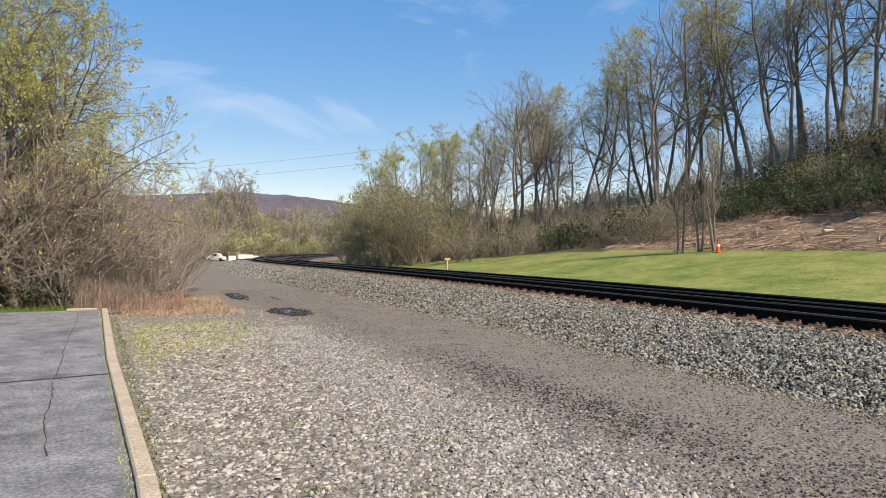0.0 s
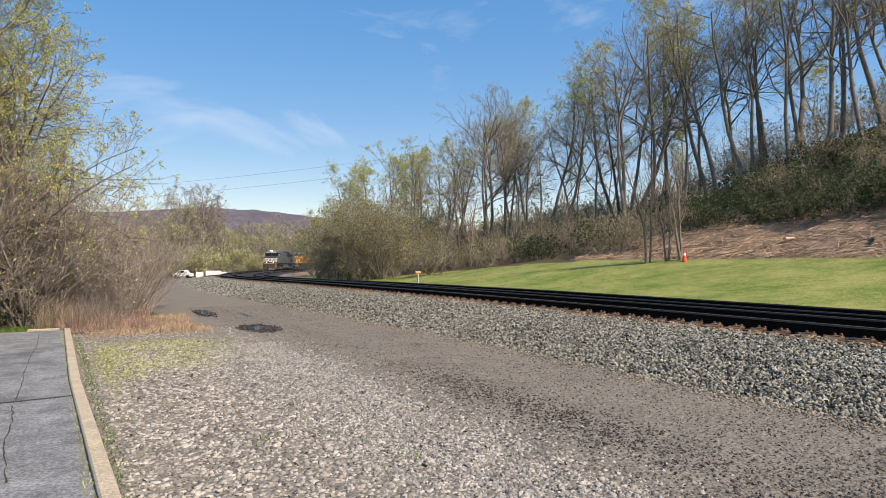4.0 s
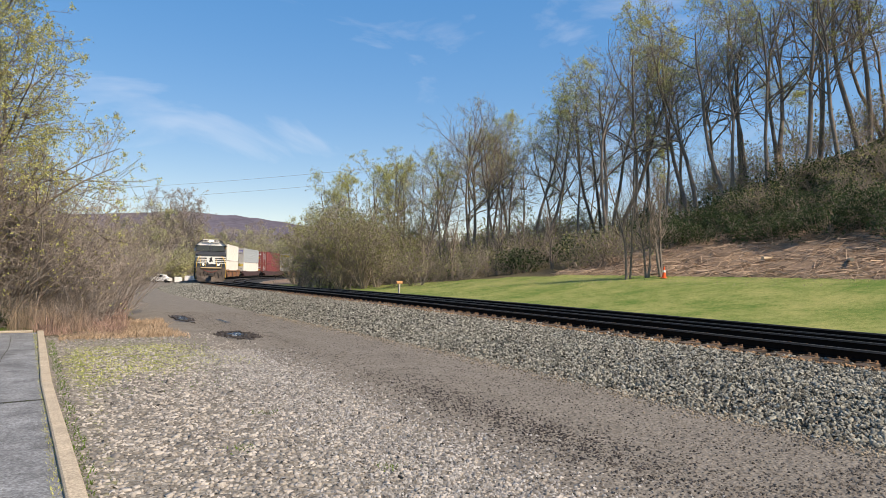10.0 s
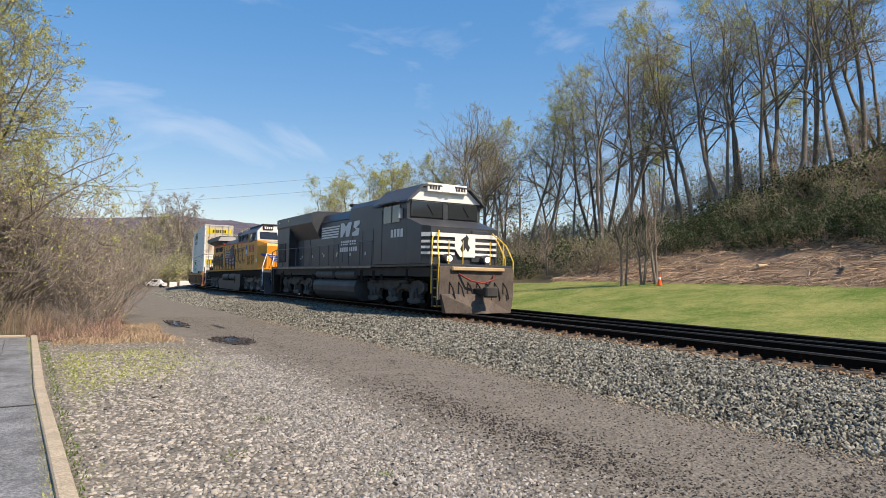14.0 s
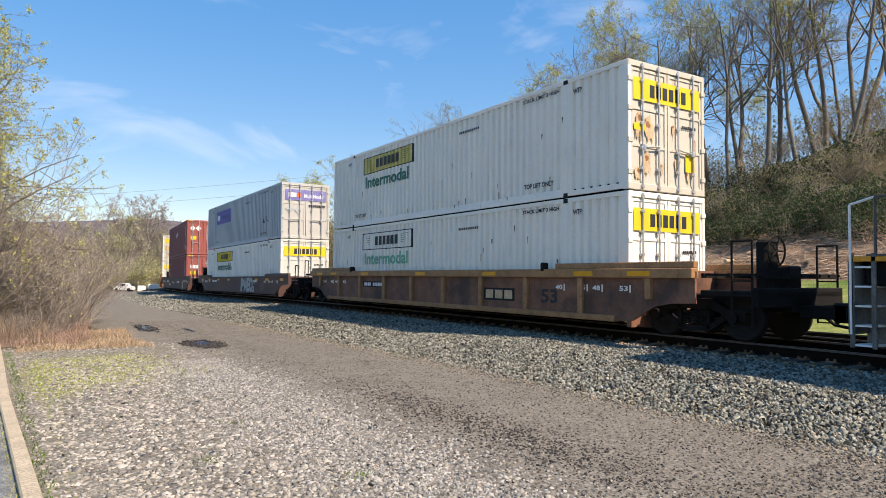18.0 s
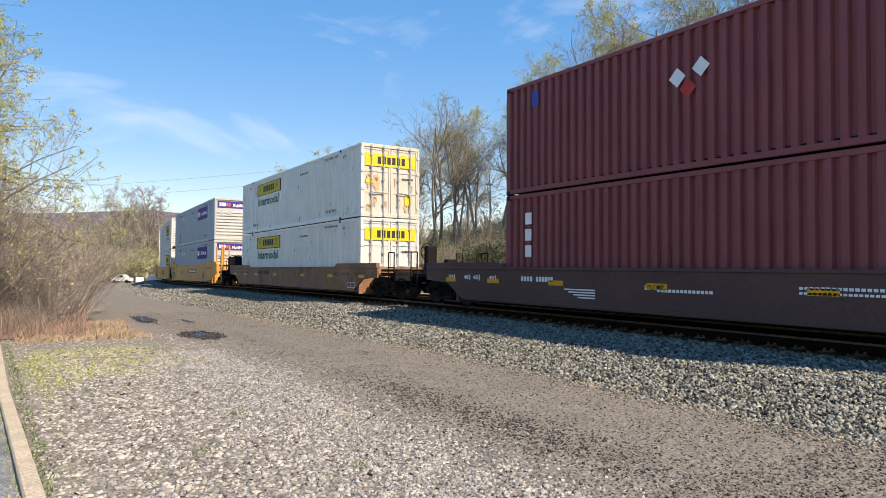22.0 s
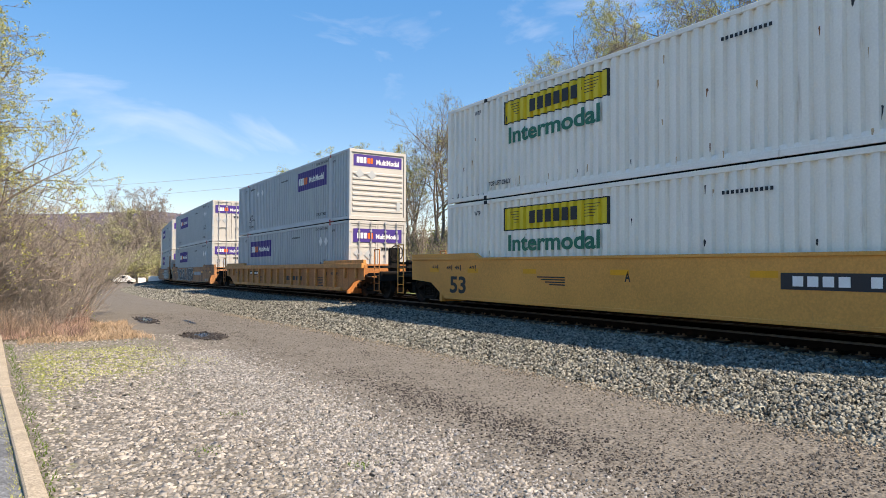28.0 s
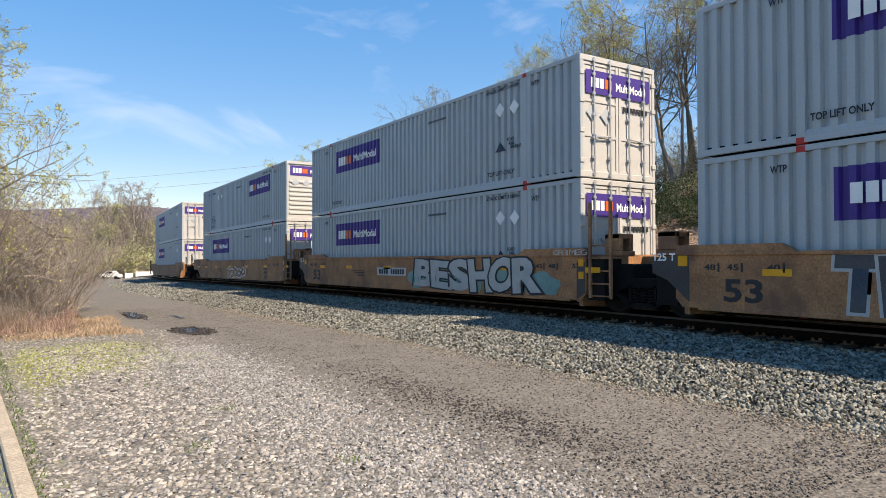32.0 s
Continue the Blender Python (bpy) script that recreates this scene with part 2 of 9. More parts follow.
# ---- mesh building ----
class Build:
    """Gathers vertices and faces for one mesh."""

    def __init__(self):
        self.v, self.f = [], []

    def add(self, verts, faces):
        o = len(self.v)
        self.v.extend(tuple(map(float, p)) for p in verts)
        self.f.extend(tuple(i + o for i in q) for q in faces)
        return self

    def box(self, x0, y0, z0, x1, y1, z1, bev=0.0):
        x0, x1, y0, y1, z0, z1 = min(x0, x1), max(x0, x1), min(y0, y1), max(y0, y1), min(z0, z1), max(z0, z1)
        b = min(bev, (x1 - x0) * 0.45, (y1 - y0) * 0.45, (z1 - z0) * 0.45)
        if b <= 0:
            v = [(x, y, z) for x in (x0, x1) for y in (y0, y1) for z in (z0, z1)]
            return self.add(v, [(0, 1, 3, 2), (4, 6, 7, 5), (0, 4, 5, 1), (2, 3, 7, 6), (0, 2, 6, 4), (1, 5, 7, 3)])
        v, idx = [], {}
        for i, x in enumerate((x0, x1)):
            for j, y in enumerate((y0, y1)):
                for k, z in enumerate((z0, z1)):
                    sx, sy, sz = (b, -b)[i], (b, -b)[j], (b, -b)[k]
                    for a, p in enumerate(((x, y + sy, z + sz), (x + sx, y, z + sz), (x + sx, y + sy, z))):
                        idx[i, j, k, a] = len(v)
                        v.append(p)
        f = []
        for i in (0, 1):
            f.append([idx[i, j, k, 0] for j, k in ((0, 0), (0, 1), (1, 1), (1, 0))][::(1 if i == 0 else -1)])
            f.append([idx[j, i, k, 1] for j, k in ((0, 0), (1, 0), (1, 1), (0, 1))][::(1 if i == 0 else -1)])
            f.append([idx[j, k, i, 2] for j, k in ((0, 0), (0, 1), (1, 1), (1, 0))][::(1 if i == 0 else -1)])
        for j in (0, 1):
            for k in (0, 1):
                f.append([idx[0, j, k, 1], idx[1, j, k, 1], idx[1, j, k, 2], idx[0, j, k, 2]])
                f.append([idx[j, 0, k, 0], idx[j, 1, k, 0], idx[j, 1, k, 2], idx[j, 0, k, 2]])
                f.append([idx[j, k, 0, 0], idx[j, k, 1, 0], idx[j, k, 1, 1], idx[j, k, 0, 1]])
        for i in (0, 1):
            for j in (0, 1):
                for k in (0, 1):
                    f.append([idx[i, j, k, 0], idx[i, j, k, 1], idx[i, j, k, 2]])
        return self.add(v, f)

    def prism(self, pts, axis, a, b):
        """A polygon swept along an axis. pts: for x (y, z), for y (x, z), for z (x, y)."""
        n = len(pts)
        put = {"x": lambda p, t: (t, p[0], p[1]), "y": lambda p, t: (p[0], t, p[1]), "z": lambda p, t: (p[0], p[1], t)}[axis]
        v = [put(p, a) for p in pts] + [put(p, b) for p in pts]
        f = [(i, (i + 1) % n, (i + 1) % n + n, i + n) for i in range(n)] + [tuple(range(n))[::-1], tuple(range(n, 2 * n))]
        return self.add(v, f)

    def cyl(self, p0, p1, r, n=10, r2=None, cap=True):
        p0, p1 = Vector(p0), Vector(p1)
        d = (p1 - p0).normalized()
        a = d.orthogonal().normalized()
        b = d.cross(a)
        r2 = r if r2 is None else r2
        v = []
        for p, q in ((p0, r), (p1, r2)):
            v += [p + (a * math.cos(2 * math.pi * i / n) + b * math.sin(2 * math.pi * i / n)) * q for i in range(n)]
        f = [(i, (i + 1) % n, (i + 1) % n + n, i + n) for i in range(n)]
        if cap:
            f += [tuple(range(n))[::-1], tuple(range(n, 2 * n))]
        return self.add(v, f)

    def pipe(self, pts, r, n=6):
        for p, q in zip(pts, pts[1:]):
            self.cyl(p, q, r, n)
        return self

    def torus(self, c, R, r, axis="x", n=16, m=6):
        v, f = [], []
        for i in range(n):
            a = 2 * math.pi * i / n
            for j in range(m):
                b = 2 * math.pi * j / m
                q, h = R + r * math.cos(b), r * math.sin(b)
                u, w = q * math.cos(a), q * math.sin(a)
                v.append({"x": (c[0] + h, c[1] + u, c[2] + w), "y": (c[0] + u, c[1] + h, c[2] + w), "z": (c[0] + u, c[1] + w, c[2] + h)}[axis])
                f.append((i * m + j, i * m + (j + 1) % m, ((i + 1) % n) * m + (j + 1) % m, ((i + 1) % n) * m + j))
        return self.add(v, f)

    def mesh(self, name, material, smooth=False):
        me = bpy.data.meshes.new(name)
        me.from_pydata(self.v, [], self.f)
        me.materials.append(material)
        bm = bmesh.new()
        bm.from_mesh(me)
        bmesh.ops.recalc_face_normals(bm, faces=bm.faces)
        bm.to_mesh(me)
        bm.free()
        if smooth:
            me.polygons.foreach_set("use_smooth", [True] * len(me.polygons))
        return me


def part(name, b, material, parent=None, label="", smooth=False):
    """One mesh object from a Build or a ready mesh, under a thing or a part."""
    me = b if isinstance(b, bpy.types.Mesh) else b.mesh(name, material, smooth)
    ob = new(name, me)
    ob.parent = parent
    if label:
        ob["label"] = label
    return ob


def raw(name, v, f, material, smooth=False):
    me = bpy.data.meshes.new(name)
    me.from_pydata(np.asarray(v, float).tolist() if not isinstance(v, list) else v, [], f if isinstance(f, list) else np.asarray(f).tolist())
    me.materials.append(material)
    if smooth:
        me.polygons.foreach_set("use_smooth", [True] * len(me.polygons))
    return me


def empty(name, m=None):
    ob = new(name)
    ob.empty_display_size = 0.2
    if m is not None:
        ob.matrix_world = m
    return ob


def sstep(a, b, x):
    t = np.clip((np.asarray(x, float) - a) / (b - a), 0, 1)
    return t * t * (3 - 2 * t)


# ---- the line of the tracks ----
LINE_S = np.arange(-420.0, 760.0, 0.5)
LINE_K = np.interp(LINE_S, [34.4, 64.2, 250, 300], [0.0, 1 / 241.0, 1 / 241.0, 0.0])
LINE_A = np.cumsum(LINE_K) * 0.5
LINE_X = np.cumsum(np.sin(LINE_A)) * 0.5
LINE_Y = np.cumsum(np.cos(LINE_A)) * 0.5
LINE_X -= np.interp(0, LINE_S, LINE_X)
LINE_Y -= np.interp(0, LINE_S, LINE_Y)


def rail_z(s):
    return np.interp(s, [22, 40, 60, 90, 120, 160, 300], [0, -0.1, -0.33, -0.62, -0.9, -1.05, -1.3])


LIFT = 0.15  # the near track lies higher than the far one


def lot_z(s):
    return np.interp(s, [12, 30, 60, 95, 130, 300], [-0.35, -0.58, -0.95, -1.4, -1.6, -1.9])


def on_line(s, d=0.0):
    a = np.interp(s, LINE_S, LINE_A)
    return np.interp(s, LINE_S, LINE_X) + d * np.cos(a), np.interp(s, LINE_S, LINE_Y) - d * np.sin(a), a


def to_line(x, y):
    """Station and offset (positive away from the camera) of points near the line."""
    x, y = np.asarray(x, float), np.asarray(y, float)
    S, X, Y, A = LINE_S[::4], LINE_X[::4], LINE_Y[::4], LINE_A[::4]
    s, d = np.empty(x.size), np.empty(x.size)
    for i in range(0, x.size, 4000):
        q = (x.ravel()[i:i + 4000, None] - X) ** 2 + (y.ravel()[i:i + 4000, None] - Y) ** 2
        k = q.argmin(1)
        dx, dy = x.ravel()[i:i + 4000] - X[k], y.ravel()[i:i + 4000] - Y[k]
        s[i:i + 4000] = S[k] + dx * np.sin(A[k]) + dy * np.cos(A[k])
        d[i:i + 4000] = dx * np.cos(A[k]) - dy * np.sin(A[k])
    return s.reshape(x.shape), d.reshape(x.shape)


def ground_z(x, y):
    s, d = to_line(x, y)
    lot, top = lot_z(s), rail_z(s) - 0.42
    z = np.where(d < 2, lot + (top - lot) * sstep(-5.4, -2.5, d), top) - 0.25 * sstep(1, 1.6, d) * sstep(3.4, 2.8, d)
    lawn = 1.75 * sstep(7.0, 23.0, d) * (0.35 + 0.65 * sstep(75, 40, y))
    fall = np.interp(y, [-60, 15, 33, 45, 57, 76, 110, 150], [1.15, 1.1, 1.0, 0.78, 0.6, 0.4, 0.16, 0.0])
    hill = np.interp(d, [19.5, 23, 31, 38, 45, 53, 62, 90, 200], [0, 0.35, 2.7, 5.6, 9.0, 13.3, 15.5, 17, 17]) * fall
    bump_ = 0.25 * np.sin(x * 0.9 + 1.3 * np.sin(y * 0.37)) * np.cos(y * 0.7) * sstep(22, 27, d)
    z = z + np.where(d > 5, lawn + hill + bump_, 0)
    left = sstep(-13.5, -30, d) * 0.8
    return z + left * np.sin(x * 0.21) * np.cos(y * 0.17)


def gz(x, y):
    return float(ground_z(np.array([x]), np.array([y]))[0])


def ground_material():
    m = bpy.data.materials.new("ground")
    m.use_nodes = True
    N, K = m.node_tree.nodes, m.node_tree.links
    b = N["Principled BSDF"]
    b.inputs["Roughness"].default_value, b.inputs["Specular IOR Level"].default_value = 0.95, 0.2
    pos = N.new("ShaderNodeNewGeometry").outputs["Position"]

    def noise_(scale, detail=5.0, rough=0.6):
        n = N.new("ShaderNodeTexNoise")
        n.inputs["Scale"].default_value, n.inputs["Detail"].default_value, n.inputs["Roughness"].default_value = scale, detail, rough
        K.new(pos, n.inputs["Vector"])
        return n.outputs["Fac"]

    def ramp(fac, a, c0, c1, z=None):
        r = N.new("ShaderNodeValToRGB")
        r.color_ramp.elements[0].position, r.color_ramp.elements[1].position = a
        r.color_ramp.elements[0].color, r.color_ramp.elements[1].color = (*c0, 1), (*c1, 1)
        K.new(fac, r.inputs["Fac"])
        return r.outputs["Color"]

    def math_(op, x, y):
        n = N.new("ShaderNodeMath")
        n.operation = op
        for i, q in enumerate((x, y)):
            if isinstance(q, (int, float)):
                n.inputs[i].default_value = q
            else:
                K.new(q, n.inputs[i])
        return n.outputs[0]

    def mix(fac, a, c):
        n = N.new("ShaderNodeMix")
        n.data_type = "RGBA"
        K.new(fac, n.inputs["Factor"])
        K.new(a, n.inputs["A"])
        K.new(c, n.inputs["B"])
        return n.outputs["Result"]

    def zone(name, lo=0.42, hi=0.58, n=None, amount=0.9):
        at = N.new("ShaderNodeAttribute")
        at.attribute_name = name
        e = math_("ADD", at.outputs["Fac"], math_("MULTIPLY", math_("SUBTRACT", n, 0.5), amount))
        r = N.new("ShaderNodeMapRange")
        r.inputs["From Min"].default_value, r.inputs["From Max"].default_value = lo, hi
        K.new(e, r.inputs["Value"])
        return r.outputs["Result"]

    vor = N.new("ShaderNodeTexVoronoi")
    vor.inputs["Scale"].default_value = 26
    K.new(pos, vor.inputs["Vector"])
    broad, mid, fine, tiny = noise_(0.35), noise_(1.7), noise_(9), noise_(55)
    cell = N.new("ShaderNodeSeparateColor")
    K.new(vor.outputs["Color"], cell.inputs["Color"])
    grit = math_("ADD", math_("MULTIPLY", cell.outputs["Red"], 0.6), math_("MULTIPLY", tiny, 0.5))
    lot = ramp(grit, (0.12, 0.95), (0.12, 0.105, 0.08), (0.28, 0.262, 0.226))
    dirt = ramp(math_("ADD", math_("MULTIPLY", mid, 0.5), math_("MULTIPLY", tiny, 0.55)), (0.3, 0.75), (0.128, 0.114, 0.094), (0.236, 0.214, 0.18))
    lawn = ramp(math_("ADD", math_("ADD", math_("MULTIPLY", broad, 0.4), math_("MULTIPLY", mid, 0.22)), math_("ADD", math_("MULTIPLY", fine, 0.38), math_("MULTIPLY", tiny, 0.3))), (0.54, 0.76), (0.06, 0.135, 0.016), (0.31, 0.30, 0.105))
    debris = ramp(math_("ADD", math_("MULTIPLY", mid, 0.5), math_("MULTIPLY", tiny, 0.5)), (0.3, 0.7), (0.10, 0.065, 0.045), (0.34, 0.245, 0.17))
    wood = ramp(math_("ADD", math_("MULTIPLY", mid, 0.6), math_("MULTIPLY", fine, 0.4)), (0.3, 0.7), (0.045, 0.04, 0.022), (0.13, 0.105, 0.06))
    moss = ramp(fine, (0.3, 0.7), (0.16, 0.18, 0.045), (0.31, 0.31, 0.11))
    wet = ramp(tiny, (0.3, 0.7), (0.028, 0.022, 0.02), (0.075, 0.06, 0.05))
    c = wood
    c = mix(zone("lot", n=mid), c, lot)
    c = mix(zone("moss", 0.55, 0.75, fine, 0.8), c, moss)
    c = mix(zone("dirt", n=mid, amount=0.5), c, dirt)
    c = mix(zone("wet", 0.5, 0.62, fine, 0.7), c, wet)
    c = mix(zone("lawn", n=mid, amount=0.5), c, lawn)
    c = mix(zone("debris", n=mid), c, debris)
    K.new(c, b.inputs["Base Color"])
    bp = N.new("ShaderNodeBump")
    bp.inputs["Strength"].default_value, bp.inputs["Distance"].default_value = 0.8, 0.03
    K.new(math_("ADD", math_("MULTIPLY", vor.outputs["Distance"], 0.7), math_("MULTIPLY", fine, 0.6)), bp.inputs["Height"])
    K.new(bp.outputs["Normal"], b.inputs["Normal"])
    return grain(m, 30, 0.28)


def spread(stops):
    out = []
    for a, b, step in stops:
        out += list(np.arange(a, b, step))
    return np.array(out)


def build_ground():
    gx = spread([(-3000, -400, 260), (-400, -80, 40), (-80, -20, 4), (-20, -13.2, 0.8), (-13.2, -4, 0.3), (-4, 9, 0.6), (9, 60, 1.0), (60, 140, 5), (140, 500, 40), (500, 3001, 250)])
    gy = spread([(-3000, -300, 270), (-300, -40, 20), (-40, -6, 2), (-6, 2, 0.8), (2, 28, 0.35), (28, 60, 0.8), (60, 150, 2.5), (150, 500, 25), (500, 3001, 250)])
    X, Y = np.meshgrid(gx, gy)
    Z = ground_z(X, Y)
    s, d = to_line(X, Y)
    nx, ny = len(gx), len(gy)
    i = np.arange(nx * ny).reshape(ny, nx)
    F = np.stack([i[:-1, :-1], i[:-1, 1:], i[1:, 1:], i[1:, :-1]], -1).reshape(-1, 4)
    me = raw("ground", np.stack([X, Y, Z], -1).reshape(-1, 3), F, ground_material(), True)
    edge = np.interp(s, [-60, 4, 7.5, 10.5, 13.5, 20, 60], [-9.6, -9.25, -8.85, -8.8, -9.3, -10.2, -10.4])
    near = sstep(140, 110, s)
    zones = {
        "dirt": sstep(-0.5, 0.5, d - edge) * sstep(-4.6, -5.3, d) * near,
        "lot": sstep(19.2, 17.2, s) * sstep(-14.5, -13.5, d) * sstep(-4.6, -5.0, d) + sstep(-5.4, -4.9, d) * sstep(8.6, 7.8, d),
        "moss": np.exp(-((s - 13.5) / 3.6) ** 2 - ((d + 11.0) / 1.6) ** 2) * 0.93 + np.exp(-((s - 6) / 8.0) ** 2 - ((d + 12.0) / 0.35) ** 2) * 0.55,
        "wet": np.exp(-((s - 7.0) / 2.6) ** 2 - ((d + 7.93) / 0.22) ** 2) * 0.5,
        "lawn": sstep(7.4, 8.2, d) * np.where(d < np.interp(s, [-60, 10, 30, 40, 52, 66, 76, 95], [21, 20.5, 20.5, 20, 17.5, 14.5, 12.5, 10]), 1, 0) * sstep(96, 88, s)
        + sstep(-12.7, -13.2, d) * sstep(21.2, 20.6, s) * sstep(17.5, 18.0, s),
        "debris": sstep(19.5, 21.5, d) * sstep(36, 30, d) * sstep(46, 38, s) + sstep(6.8, 8.0, d) * sstep(17, 12, d) * sstep(84, 96, s) * 0.8,
    }
    for name, val in zones.items():
        at = me.attributes.new(name, "FLOAT", "POINT")
        at.data.foreach_set("value", np.clip(val, 0, 1).ravel().astype(np.float32))
    tagged(part("ground", me, None), "gravel lot, grey-brown dirt track, mown lawn and wooded bank", "ground", kind="structure")


build_ground()


def bed_profile(s):
    """Offsets and heights across the ballast bed, above the top of the rails."""
    base = lot_z(s) - rail_z(s)
    return [(-5.55, base - 0.04), (-4.9, base + 0.05), (-3.5, max(base + 0.2, LIFT - 0.34)), (-2.1, LIFT - 0.255), (-1.4, LIFT - 0.225), (1.45, LIFT - 0.24), (2.15, -0.36), (2.85, -0.26), (5.7, -0.24), (6.6, -0.3), (8.3, -0.62)]


def build_bed():
    st = np.concatenate([np.arange(-240, -4, 4.0), np.arange(-4, 60, 1.0), np.arange(60, 300, 4.0)])
    v, f = [], []
    for k, s in enumerate(st):
        for d, h in bed_profile(s):
            x, y, a = on_line(s, d)
            v.append((x, y, rail_z(s) + h))
    n = 11
    for k in range(len(st) - 1):
        for j in range(n - 1):
            f.append((k * n + j, k * n + j + 1, (k + 1) * n + j + 1, (k + 1) * n + j))
    # near-black base paints the shade in the gaps between loose stones; brown patches on top
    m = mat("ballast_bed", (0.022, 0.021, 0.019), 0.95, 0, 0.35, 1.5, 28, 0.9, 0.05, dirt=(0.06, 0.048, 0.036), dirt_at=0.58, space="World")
    tagged(part("ballast_bed", raw("ballast_bed", v, f, m), None), "ballast bed under two tracks, painted near-black as shade between its grey stones", "ballast", kind="structure")


build_bed()


def build_rails():
    prof_head = [(-0.037, 0.0), (0.037, 0.0), (0.037, -0.035), (-0.037, -0.035)]
    prof_web = [(-0.03, -0.036), (0.03, -0.036), (0.012, -0.05), (0.012, -0.155), (0.075, -0.172), (0.075, -0.185), (-0.075, -0.185), (-0.075, -0.172), (-0.012, -0.155), (-0.012, -0.05)]
    st = np.concatenate([np.arange(-240, 36, 12.0), np.arange(36, 330, 3.0)])
    for ti, off in enumerate((0.0, 4.3)):
        for side in (-0.755, 0.755):
            rail = empty("rail")
            tagged(rail, "long steel rail with a worn head and a rusty web painted near-black as shade", "rail", group="rails", kind="structure")
            # the web's colour already holds its shade
            for nm, prof, m in (("rail_head", prof_head, M["steel_head"]), ("rail_web", prof_web, M["rail_shade_rust"])):
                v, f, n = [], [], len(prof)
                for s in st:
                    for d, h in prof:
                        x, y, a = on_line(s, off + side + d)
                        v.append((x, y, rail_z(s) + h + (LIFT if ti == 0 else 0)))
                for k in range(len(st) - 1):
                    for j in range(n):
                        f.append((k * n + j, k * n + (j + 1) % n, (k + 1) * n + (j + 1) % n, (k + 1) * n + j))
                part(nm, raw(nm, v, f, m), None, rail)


build_rails()


# ---- the train ----
SPEED = 13.956


def car_pose(u, t, half):
    """Pose of a vehicle whose middle is at station u on the train (station of the line at 23 s), on trucks half apart from it."""
    s = u - SPEED * (t - 23.0)
    x0, y0, _ = on_line(s - half)
    x1, y1, _ = on_line(s + half)
    z0, z1 = rail_z(s - half), rail_z(s + half)
    a = math.atan2(x1 - x0, y1 - y0)
    p = math.atan2(z1 - z0, 2 * half)
    return Matrix.Translation(((x0 + x1) / 2, (y0 + y1) / 2, (z0 + z1) / 2)) @ Matrix.Rotation(-a, 4, "Z") @ Matrix.Rotation(p, 4, "X")


MOVING = []  # thing, station of its middle, half truck base, offset on its car

